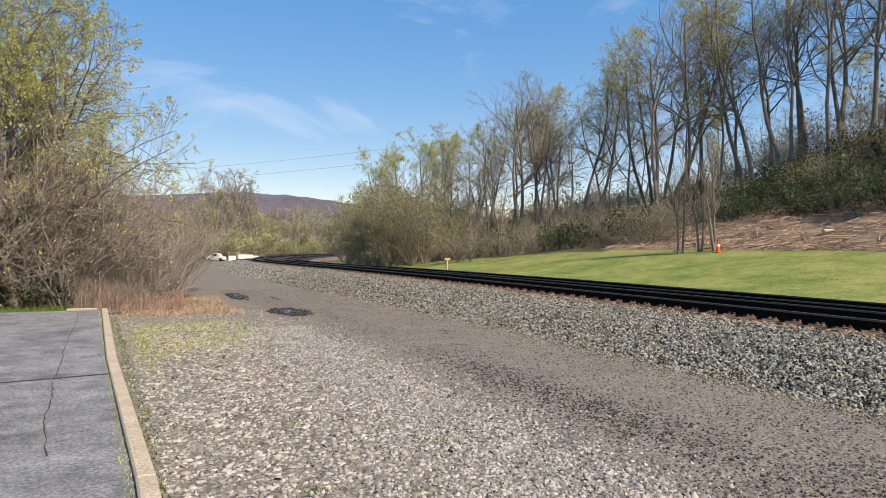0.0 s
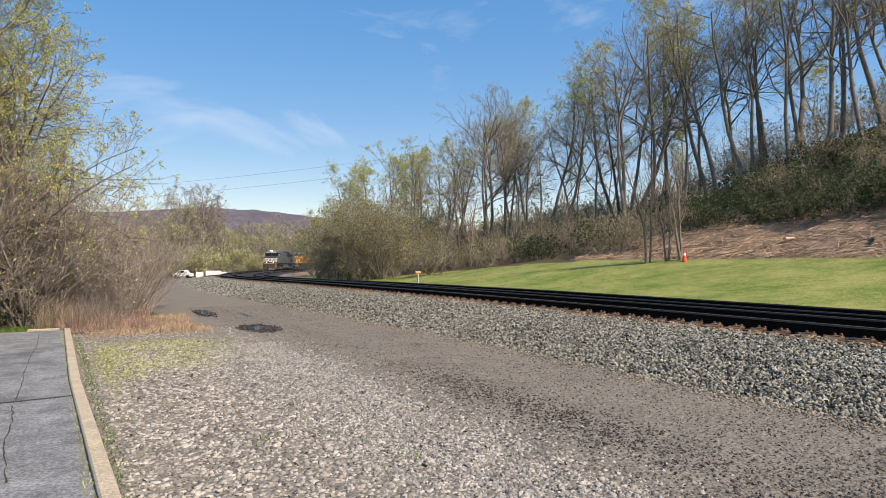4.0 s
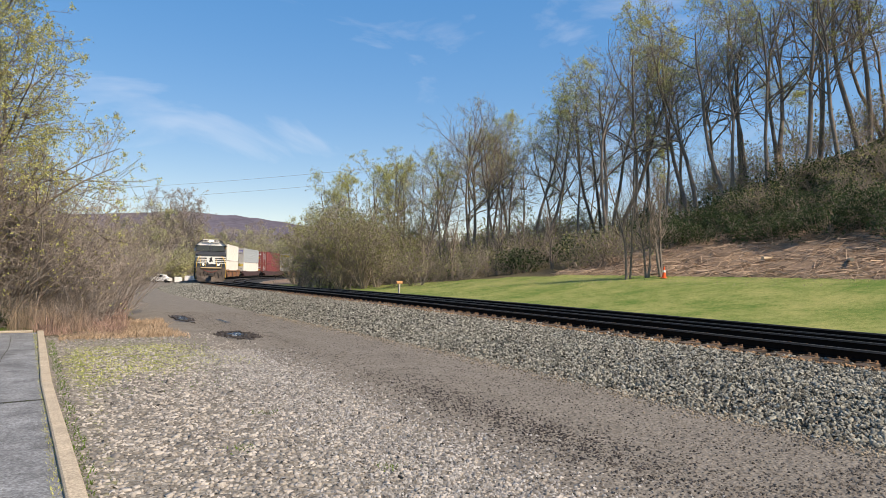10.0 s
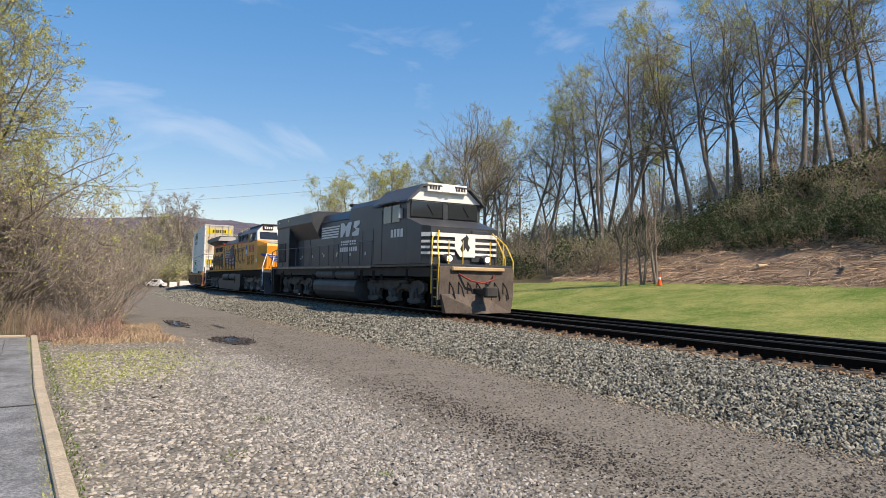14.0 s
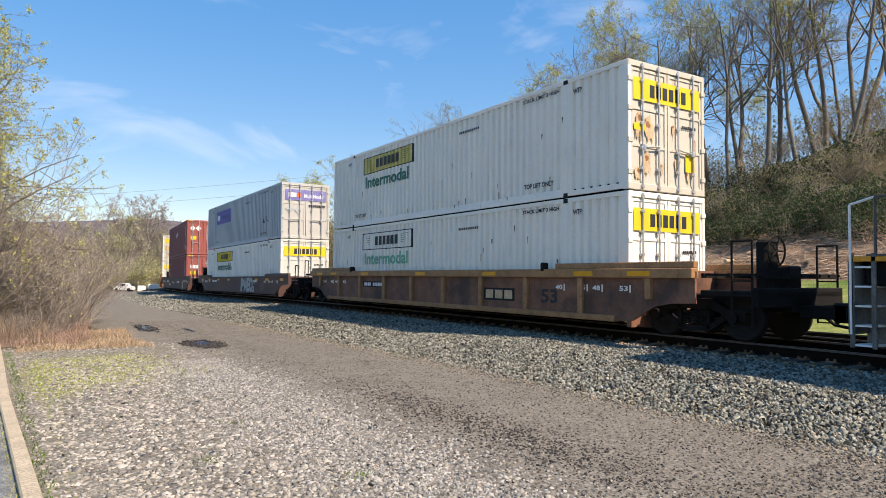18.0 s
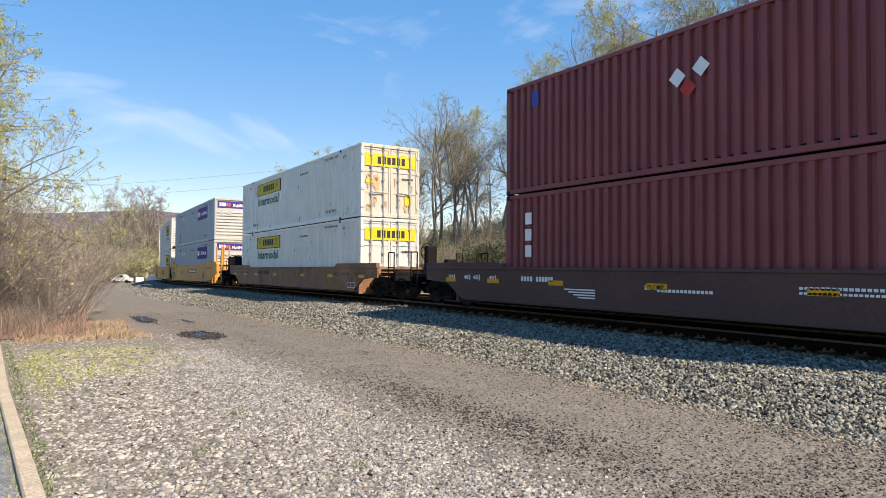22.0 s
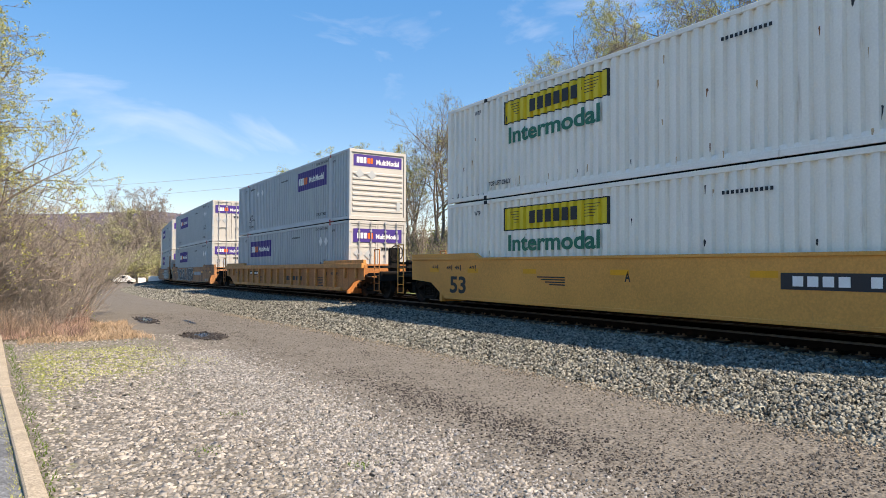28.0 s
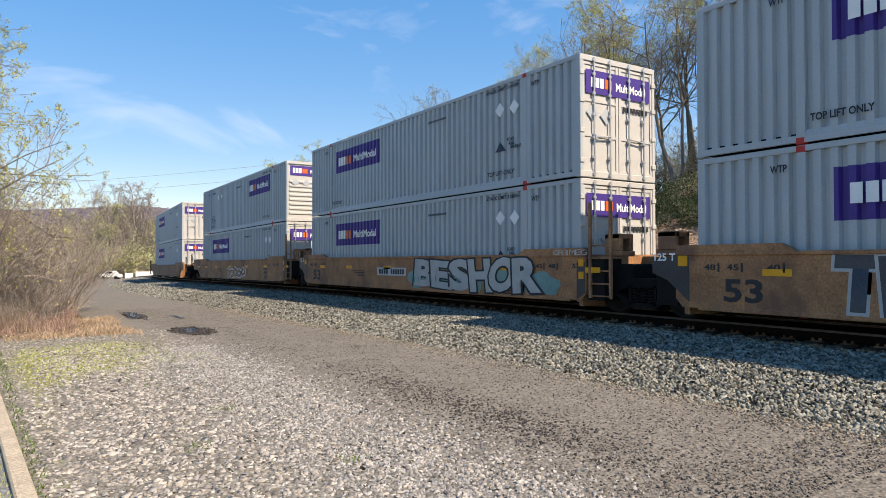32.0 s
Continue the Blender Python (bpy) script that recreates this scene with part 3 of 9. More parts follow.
# ---- paints of the train ----
P = {
    # white for shaded sides: made lighter and warmer to offset dim blue skylight
    "white_side": mat("shade_lifted_white_paint", (0.86, 0.82, 0.73), 0.5, 0, 0.06, 0.8, 25, 0.06, dirt=(0.56, 0.49, 0.40), dirt_at=0.62, streak=True),
    # the same white lowered for sunlit ends, here with real rust streaks
    "white_end": mat("sun_dimmed_rust_streaked_white", (0.58, 0.535, 0.45), 0.5, 0, 0.06, 0.8, 25, 0.06, dirt=(0.46, 0.27, 0.14), dirt_at=0.60, streak=True),
    "white_clean": mat("sun_dimmed_clean_white", (0.62, 0.605, 0.56), 0.45, 0, 0.04, 0.8, 25, 0.04, dirt=(0.6, 0.5, 0.4), dirt_at=0.72, streak=True),
    "grey_side": mat("blue_grey_container_paint", (0.39, 0.43, 0.44), 0.45, 0, 0.07, 0.7, 25, 0.05, dirt=(0.30, 0.32, 0.33), dirt_at=0.64, streak=True),
    "grey_light": mat("pale_grey_container_paint", (0.42, 0.455, 0.47), 0.45, 0, 0.07, 0.7, 25, 0.05, dirt=(0.38, 0.38, 0.37), dirt_at=0.66, streak=True),
    # off-white ends, also lowered against direct sun
    "grey_end": mat("sun_dimmed_off_white_end", (0.50, 0.485, 0.45), 0.5, 0, 0.07, 0.8, 25, 0.05, dirt=(0.42, 0.33, 0.22), dirt_at=0.64, streak=True),
    "maroon": mat("maroon_container_paint", (0.25, 0.06, 0.06), 0.55, 0, 0.14, 0.8, 25, 0.06, dirt=(0.13, 0.04, 0.03), dirt_at=0.6, streak=True),
    "maroon_end": mat("faded_red_door_paint", (0.33, 0.088, 0.075), 0.55, 0, 0.14, 0.8, 25, 0.06, dirt=(0.22, 0.07, 0.05), dirt_at=0.6, streak=True),
    "tan": mat("dirty_brown_car_paint", (0.20, 0.092, 0.058), 0.65, 0, 0.35, 1.3, 25, 0.2, dirt=(0.075, 0.042, 0.034), dirt_at=0.46),
    "umber": mat("dark_brown_car_paint", (0.085, 0.042, 0.036), 0.6, 0, 0.22, 0.7, 25, 0.12, dirt=(0.15, 0.09, 0.065), dirt_at=0.64),
    "umber_old": mat("faded_brown_car_paint", (0.28, 0.138, 0.068), 0.65, 0, 0.35, 1.2, 25, 0.2, dirt=(0.14, 0.07, 0.042), dirt_at=0.52),
    "amber": mat("yellow_tan_car_paint", (0.70, 0.315, 0.07), 0.55, 0, 0.16, 0.6, 25, 0.08, dirt=(0.40, 0.22, 0.08), dirt_at=0.68, streak=True),
    "amber_old": mat("weathered_orange_car_paint", (0.44, 0.17, 0.05), 0.6, 0, 0.3, 0.7, 25, 0.12, dirt=(0.27, 0.115, 0.045), dirt_at=0.54, streak=True),
    "rusty": mat("rusty_orange_car_paint", (0.39, 0.185, 0.082), 0.7, 0, 0.4, 1.6, 22, 0.25, dirt=(0.2, 0.095, 0.055), dirt_at=0.5),
    # lighter copies of the car paint: light on the ribs painted in, plus rubbed chords
    "worn_tan": mat("lit_rubbed_brown_rib", (0.33, 0.17, 0.075), 0.6, 0, 0.35, 3, 25, 0.2),
    "worn_amber_old": mat("lit_rubbed_orange_rib", (0.56, 0.25, 0.075), 0.6, 0, 0.3, 3, 25, 0.2),
    "logo_yellow": mat("logo_yellow", (0.74, 0.55, 0.03), 0.5, 0, 0.05),
    "logo_pale": mat("faded_logo_yellow", (0.62, 0.53, 0.16), 0.6, 0, 0.12),
    "logo_gold": mat("logo_gold", (0.66, 0.43, 0.03), 0.5, 0, 0.05),
    "dark_ink": mat("navy_mark", (0.03, 0.035, 0.07), 0.6, 0, 0.1, bump=0),
    "ink": mat("black_lettering", (0.025, 0.026, 0.03), 0.6, 0, 0.1, bump=0),
    "green_ink": mat("green_lettering", (0.01, 0.16, 0.10), 0.6, 0, 0.1, bump=0),
    "pale_green": mat("faded_green_lettering", (0.13, 0.44, 0.30), 0.6, 0, 0.15, bump=0),
    "dark_green": mat("dark_green_lettering", (0.02, 0.09, 0.075), 0.6, 0, 0.1, bump=0),
    "purple": mat("purple_panel", (0.055, 0.028, 0.21), 0.5, 0, 0.08, bump=0),
    "purple_old": mat("faded_purple_panel", (0.19, 0.18, 0.42), 0.6, 0, 0.2, bump=0),
    "orange": mat("orange_paint", (0.80, 0.13, 0.01), 0.5, 0, 0.05, bump=0),
    "white_ink": mat("white_lettering", (0.80, 0.80, 0.78), 0.6, 0, 0.06, bump=0),
    "stripe": mat("amber_reflector", (0.78, 0.34, 0.012), 0.4, 0, 0.08, bump=0),
    "blue": mat("blue_paint", (0.02, 0.06, 0.35), 0.5, 0, 0.08, bump=0),
    "rust_pale": mat("pale_rust_stain", (0.56, 0.40, 0.25), 0.8, 0, 0.3, 5, 40, 0.1),
    "rust": mat("rust_patch", (0.27, 0.12, 0.05), 0.85, 0, 0.35, 3, 40, 0.3),
    "spray_grey": mat("grey_spray_paint", (0.30, 0.31, 0.33), 0.7, 0, 0.15, bump=0),
    "spray_dark": mat("dark_grey_spray_paint", (0.075, 0.072, 0.075), 0.7, 0, 0.25, bump=0),
    "spray_pale": mat("pale_spray_paint", (0.42, 0.43, 0.41), 0.7, 0, 0.15, bump=0),
    "ghost_mark": mat("worn_grey_marking", (0.17, 0.125, 0.11), 0.7, 0, 0.4, 6, 40, bump=0),
    "spray_teal": mat("teal_spray_paint", (0.16, 0.30, 0.28), 0.7, 0, 0.2, bump=0),
    # wheel steel blackened likewise, as shade beneath the cars
    "wheel": mat("shade_dark_wheel_steel", (0.012, 0.011, 0.0105), 0.8, 0.0, 0.3, 3, 30, 0.2),
    "red_dark": mat("dark_red_strip", (0.22, 0.03, 0.025), 0.6, 0, 0.1, bump=0),
}

CACHE = {}


def cached(key, make):
    if key not in CACHE:
        CACHE[key] = make()
    return CACHE[key]


def text_mesh(body):
    def make():
        cu = bpy.data.curves.new("lettering", "FONT")
        cu.body, cu.size, cu.resolution_u, cu.offset = body, 1.0, 3, 0.028
        ob = bpy.data.objects.new("lettering", cu)
        me = bpy.data.meshes.new_from_object(ob)
        co = np.empty(len(me.vertices) * 3)
        me.vertices.foreach_get("co", co)
        co = co.reshape(-1, 3)
        co[:, :2] = (co[:, :2] - co[:, :2].min(0)) / (co[:, :2].max(0) - co[:, :2].min(0))
        me.vertices.foreach_set("co", co.ravel())
        return me
    return cached(("text", body), make)


SIDE = Matrix(((0, 0, -1, 0), (-1, 0, 0, 0), (0, 1, 0, 0), (0, 0, 0, 1)))
END = Matrix(((1, 0, 0, 0), (0, 0, -1, 0), (0, 1, 0, 0), (0, 0, 0, 1)))


def lettering(parent, body, face, a, z, w, h, off, material, up=False):
    """Words on a side (a: y of their left end, off: x) or an end (a: x of their left end, off: y)."""
    me = cached(("textm", body, material.name), lambda: text_mesh(body).copy())
    if not me.materials:
        me.materials.append(material)
    ob = part("lettering", me, None, parent)
    at = (off, a, z) if face is SIDE else (a, off, z)
    ob.matrix_local = Matrix.Translation(at) @ face @ (Matrix.Rotation(radians(90), 4, "Z") if up else Matrix.Identity(4)) @ Matrix.Diagonal((w, h, 1, 1))
    return ob


def plates(parent, name, rects, face, off, material, label="", thick=0.004):
    """Flat painted marks, as thin plates: rects of (a0, z0, a1, z1)."""
    if len(rects) > 1 and name.endswith(("logo_block", "number_bar", "hood_bar", "_stripe", "notice", "reflector", "code_bar")):
        for r in rects:
            ob = plates(parent, name, [r], face, off, material, label, thick)
        return ob
    b = Build()
    for a0, z0, a1, z1 in rects:
        if face is SIDE:
            b.box(off - thick, a0, z0, off, a1, z1)
        else:
            b.box(a0, off - thick, z0, a1, off, z1)
    return part(name, b, material, parent, label)


def letter_blocks(a0, a1, z0, z1, n, face, gap=0.28):
    """n plain blocks in a row between a0 and a1."""
    step = (a1 - a0) / n
    return [(a0 + step * (i + gap / 2), z0, a0 + step * (i + 1 - gap / 2), z1) for i in range(n)]


W2, HC = 1.295, 2.885


def corr_rows(y0, y1, x, depth, pitch):
    """Plan of a corrugated wall between y0 and y1; the outer face lies at x."""
    out, y, n = [], y0, max(1, round((y1 - y0) / pitch))
    p = (y1 - y0) / n
    s = 1 if x < 0 else -1
    for i in range(n):
        a = y0 + p * i
        out += [(x, a), (x, a + p * 0.46), (x + s * depth, a + p * 0.58), (x + s * depth, a + p * 0.88)]
    return out + [(x, y1)]


def corrugated(b, y0, y1, z0, z1, x, depth=0.078, pitch=0.27):
    rows = corr_rows(y0, y1, x, depth, pitch)
    v = [(px, py, z0) for px, py in rows] + [(px, py, z1) for px, py in rows]
    n = len(rows)
    b.add(v, [(i, i + 1, n + i + 1, n + i) for i in range(n - 1)])
    return b


def painted(parent, name, y0, y1, z0, z1, L, material, lo=None):
    """A patch of paint that follows the corrugation of the near side wall."""
    lo = -L / 2 + 0.16
    n = round((L - 0.32) / 0.27)
    p = (L - 0.32) / n
    rows = [r for r in corr_rows(lo, L / 2 - 0.16, -W2 + 0.012, 0.078, 0.27)]
    ys = [r[1] for r in rows]
    xs = [r[0] for r in rows]
    sel = [(float(np.interp(y0, ys, xs)), y0)] + [(x, y) for x, y in rows if y0 < y < y1] + [(float(np.interp(y1, ys, xs)), y1)]
    v = [(x - 0.004, y, z0) for x, y in sel] + [(x - 0.004, y, z1) for x, y in sel]
    k = len(sel)
    return part(name, raw(name, v, [(i, i + 1, k + i + 1, k + i) for i in range(k - 1)], material), None, parent)


def container(u, half, zb, L, side, end, label, near="doors", castings="dark", posts=True, dy=0.0):
    """A shipping container whose floor lies zb above the rails, with its near end either doors or a ribbed wall."""
    th = empty("shipping_container")
    tagged(th, label, "container", group="containers on the train")
    h = L / 2
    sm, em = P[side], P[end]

    def side_mesh(sx):
        b = Build()
        x = sx * (W2 - 0.012)
        corrugated(b, -h + 0.16, h - 0.16, 0.15, HC - 0.1, x)
        return b.mesh("side_panel", sm)
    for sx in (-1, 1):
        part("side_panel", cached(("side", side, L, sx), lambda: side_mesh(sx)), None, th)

    def rail_mesh(sx, top):
        b = Build()
        x0, x1 = sx * W2, sx * (W2 - 0.07)
        if top:
            b.box(x0, -h + 0.1, HC - 0.105, x1, h - 0.1, HC, 0.008)
        else:
            b.box(x0 + sx * 0.002, -h + 0.1, 0.04, x1, h - 0.1, 0.16, 0.008)
            if posts:
                b.prism([(x0 + sx * 0.006, 0.03), (x0 + sx * 0.006, 0.1), (x0 - sx * 0.03, 0.24), (x0 - sx * 0.05, 0.24), (x0 - sx * 0.05, 0.03)], "y", -h + 2.05, h - 2.05)
        return b.mesh("rail", sm)
    for sx in (-1, 1):
        part("top_rail", cached(("toprail", side, L, sx), lambda: rail_mesh(sx, True)), None, th)
        part("bottom_rail", cached(("botrail", side, L, sx), lambda: rail_mesh(sx, False)), None, th)
    # posts at the corners and at the lifting points
    ys = [(-h, -h + 0.16), (h - 0.16, h)] + ([(-h + 1.9, -h + 2.06), (h - 2.06, h - 1.9)] if posts else [])
    for sx in (-1, 1):
        for k, (a, c) in enumerate(ys):
            pm = cached(("post", side, end, L, sx, k), lambda: Build().box(sx * (W2 + 0.003), a, 0.02, sx * (W2 - 0.1), c, HC - 0.002, 0.012).mesh("post", em if k == 0 and sx > 0 else sm))
            part("post", pm, None, th)
    cm = {"dark": M["dark"], "red": M["red_stripe"], "white": sm}[castings]
    cy = (-h + 1.98, h - 1.98) if posts else (-h + 0.09, h - 0.09)
    for sx in (-1, 1):
        for y in cy:
            for z in (0.0, HC - 0.13):
                part("corner_casting", cached(("cast", castings, sx, y, z), lambda: Build().box(sx * (W2 + 0.006), y - 0.085, z, sx * (W2 - 0.15), y + 0.085, z + 0.13, 0.015).mesh("corner_casting", cm)), None, th)
    part("roof", cached(("roof", side, L), lambda: Build().box(-W2 + 0.05, -h + 0.05, HC - 0.06, W2 - 0.05, h - 0.05, HC - 0.02).mesh("roof", sm)), None, th)
    part("floor", cached(("floor", L), lambda: Build().box(-W2 + 0.06, -h + 0.1, 0.06, W2 - 0.06, h - 0.1, 0.2).mesh("floor", M["underframe"])), None, th)
    part("far_end_wall", cached(("far", end, L), lambda: Build().box(-W2 + 0.05, h - 0.12, 0.1, W2 - 0.05, h - 0.05, HC - 0.05).mesh("far_end_wall", em)), None, th)
    y = -h
    part("end_sill", cached(("sill", end, L), lambda: Build().box(-W2, y - 0.002, 0.02, W2, y + 0.12, 0.17, 0.01).mesh("end_sill", em)), None, th)
    part("end_header", cached(("head", end, L), lambda: Build().box(-W2, y - 0.002, HC - 0.14, W2, y + 0.12, HC - 0.003, 0.01).mesh("end_header", em)), None, th)
    if near == "doors":
        for sx in (-1, 1):
            def leaf():
                b = Build()
                a, c = (sx * 0.012, sx * (W2 - 0.1))
                b.box(a, y + 0.045, 0.17, c, y + 0.07, HC - 0.14)
                b.box(a, y + 0.02, 0.17, a + sx * 0.08, y + 0.05, HC - 0.14)
                b.box(c, y + 0.02, 0.17, c - sx * 0.06, y + 0.05, HC - 0.14)
                for z in (0.17, 0.98, 1.8, HC - 0.22):
                    b.box(a, y + 0.025, z, c, y + 0.05, z + 0.06)
                return b.mesh("door", em)
            door = part("door", cached(("door", end, L, sx), leaf), None, th)
            for x in (0.33, 0.86):
                def rod():
                    b = Build().cyl((sx * x, y - 0.02, 0.06), (sx * x, y - 0.02, HC - 0.04), 0.022, 8)
                    for z in (0.1, 0.5, 0.95, 1.5, 2.0, 2.45, HC - 0.1):
                        b.box(sx * x - 0.05, y - 0.035, z - 0.035, sx * x + 0.05, y + 0.03, z + 0.035, 0.01)
                    return b.mesh("lock_rod", M["silver"])
                part("lock_rod", cached(("rod", L, sx, x), rod), None, door)
            part("handle", cached(("handle", L, sx), lambda: Build().cyl((sx * 0.33, y - 0.04, 1.02), (sx * 0.83, y - 0.04, 0.97), 0.018, 6).box(sx * 0.78, y - 0.06, 0.9, sx * 0.86, y + 0.03, 1.04, 0.01).mesh("handle", M["silver"])), None, door)
            for z in (0.35, 1.05, 1.75, 2.4):
                part("hinge", cached(("hinge", end, L, sx, z), lambda: Build().box(sx * (W2 - 0.13), y - 0.02, z, sx * (W2 + 0.012), y + 0.02, z + 0.11, 0.01).mesh("hinge", em)), None, door)
    else:
        def wall():
            b = Build().box(-W2 + 0.1, y + 0.05, 0.15, W2 - 0.1, y + 0.09, HC - 0.12)
            return b.mesh("ribbed_wall", em)
        rw = part("ribbed_wall", cached(("ribs", end, L), wall), None, th)
        for k in range(8):
            part("rib", cached(("endrib", end, L), lambda: Build().prism([(y + 0.05, 0), (y + 0.005, 0.03), (y + 0.005, 0.10), (y + 0.05, 0.13)], "x", -W2 + 0.17, W2 - 0.17).mesh("rib", em)), None, rw).location = (0, 0, 0.34 + k * 0.215)
    MOVING.append((th, u, half, Matrix.Translation((0, dy, zb))))
    return th


def white_far(th, L, style="yellow"):
    h = L / 2
    y0, y1 = -h + 9.55, -h + 13.3
    pm = {"yellow": P["logo_yellow"], "pale": P["logo_pale"], "outline": P["white_side"]}[style]
    painted(th, "logo_border", y0 - 0.03, y1 + 0.03, 1.97, 2.6, L, P["ink"])
    lp = painted(th, "logo_panel", y0, y1, 2.0, 2.57, L, pm)
    lp.location.x = -0.003
    x = -W2 + 0.004
    w = y1 - y0
    plates(th, "logo_block", letter_blocks(y1 - 0.76 * w, y1 - 0.27 * w, 2.13, 2.45, 6, SIDE), SIDE, x, P["ink"])
    b = Build()
    for k in range(5):
        b.prism([(y1 - 0.25 + 0.0 - k * 0.05, 2.46 - k * 0.07), (y1 - 0.62, 2.46 - k * 0.07), (y1 - 0.62, 2.475 - k * 0.07), (y1 - 0.25 - k * 0.05, 2.475 - k * 0.07)], "x", x - 0.004, x)
        b.prism([(y0 + 0.2 + k * 0.05, 2.46 - k * 0.07), (y0 + 0.7, 2.46 - k * 0.07), (y0 + 0.7, 2.475 - k * 0.07), (y0 + 0.2 + k * 0.05, 2.475 - k * 0.07)], "x", x - 0.004, x)
    part("logo_scroll", b, P["ink"], th)
    lettering(th, "Intermodal", SIDE, y1 - 0.18, 1.42, w - 0.38, 0.44, x - 0.003, P["pale_green"] if style == "outline" else P["green_ink"])
    stencils(th, L)


def stencils(th, L, x=-W2 - 0.006, m=None, code=5.6):
    h, m = L / 2, m or P["ink"]
    lettering(th, "TOP LIFT ONLY", SIDE, -h + 3.55, 0.36, 1.15, 0.13, x, m)
    lettering(th, "STACK LIMIT 3 HIGH", SIDE, -h + 3.6, HC - 0.27, 1.4, 0.1, x, m)
    lettering(th, "WTP", SIDE, -h + 1.72, HC - 0.42, 0.3, 0.13, x, m)
    lettering(th, "TOP LIFT ONLY", SIDE, h - 2.15, 0.36, 0.98, 0.13, x, m)
    lettering(th, "WTP", SIDE, h - 1.45, HC - 0.42, 0.3, 0.13, x, m)
    plates(th, "code_bar", letter_blocks(-h + code, -h + code + 1.05, HC - 0.52, HC - 0.45, 11, SIDE, 0.4), SIDE, x + 0.004, m)


def white_new(th, L, words):
    h = L / 2
    y0, y1 = -h + 2.78, -h + 6.48
    painted(th, "logo_border", y0, y1, 1.43, 2.4, L, P["ink"])
    painted(th, "logo_panel", y0 + 0.09, y1 - 0.09, 1.5, 2.33, L, P["logo_gold"]).location.x = -0.003
    x = -W2 + 0.004
    b = Build()
    for k in range(6):
        z = 2.17 - k * 0.105
        b.box(x - 0.003, y1 - 0.35 - 0.1 * k, z, x, y1 - 0.95, z + 0.018)
        b.box(x - 0.003, y0 + 0.75 - 0.08 * k, z, x, y0 + 1.0, z + 0.018)
    part("logo_scroll", b, P["ink"], th)
    plates(th, "logo_block", letter_blocks(y1 - 2.85, y1 - 0.95, 1.72, 2.1, 6, SIDE, 0.24), SIDE, x, P["ink"])
    if words:
        lettering(th, "Intermodal", SIDE, -h + 5.92, 0.95, 2.65, 0.36, x - 0.003, P["dark_green"])
    stencils(th, L, code=7.3)


def grey_panel(th, y0, y1, z0, z1, L, faded=False):
    painted(th, "logo_panel", y0, y1, z0, z1, L, P["purple_old"] if faded else P["purple"])
    x, w, hh = -W2 + 0.004, y1 - y0, z1 - z0
    plates(th, "logo_block", letter_blocks(y1 - 0.245 * w, y1 - 0.06 * w, z0 + 0.3 * hh, z0 + 0.68 * hh, 3, SIDE, 0.2), SIDE, x, P["white_ink"])
    if not faded:
        plates(th, "logo_block", letter_blocks(y1 - 0.375 * w, y1 - 0.25 * w, z0 + 0.3 * hh, z0 + 0.66 * hh, 2, SIDE, 0.2), SIDE, x, P["orange"])
    lettering(th, "MultiModal", SIDE, y1 - 0.43 * w, z0 + 0.32 * hh, 0.49 * w, 0.32 * hh, x - 0.003, P["purple"] if faded else P["white_ink"])


def diamonds(th, spots, face, off, r, material, name="placard"):
    for a, z in spots:
        b = Build()
        if face is SIDE:
            b.prism([(a - r, z), (a, z - r), (a + r, z), (a, z + r)], "x", off - 0.004, off)
        else:
            b.prism([(a - r, z), (a, z - r), (a + r, z), (a, z + r)], "y", off - 0.004, off)
        part(name, b, material, th)


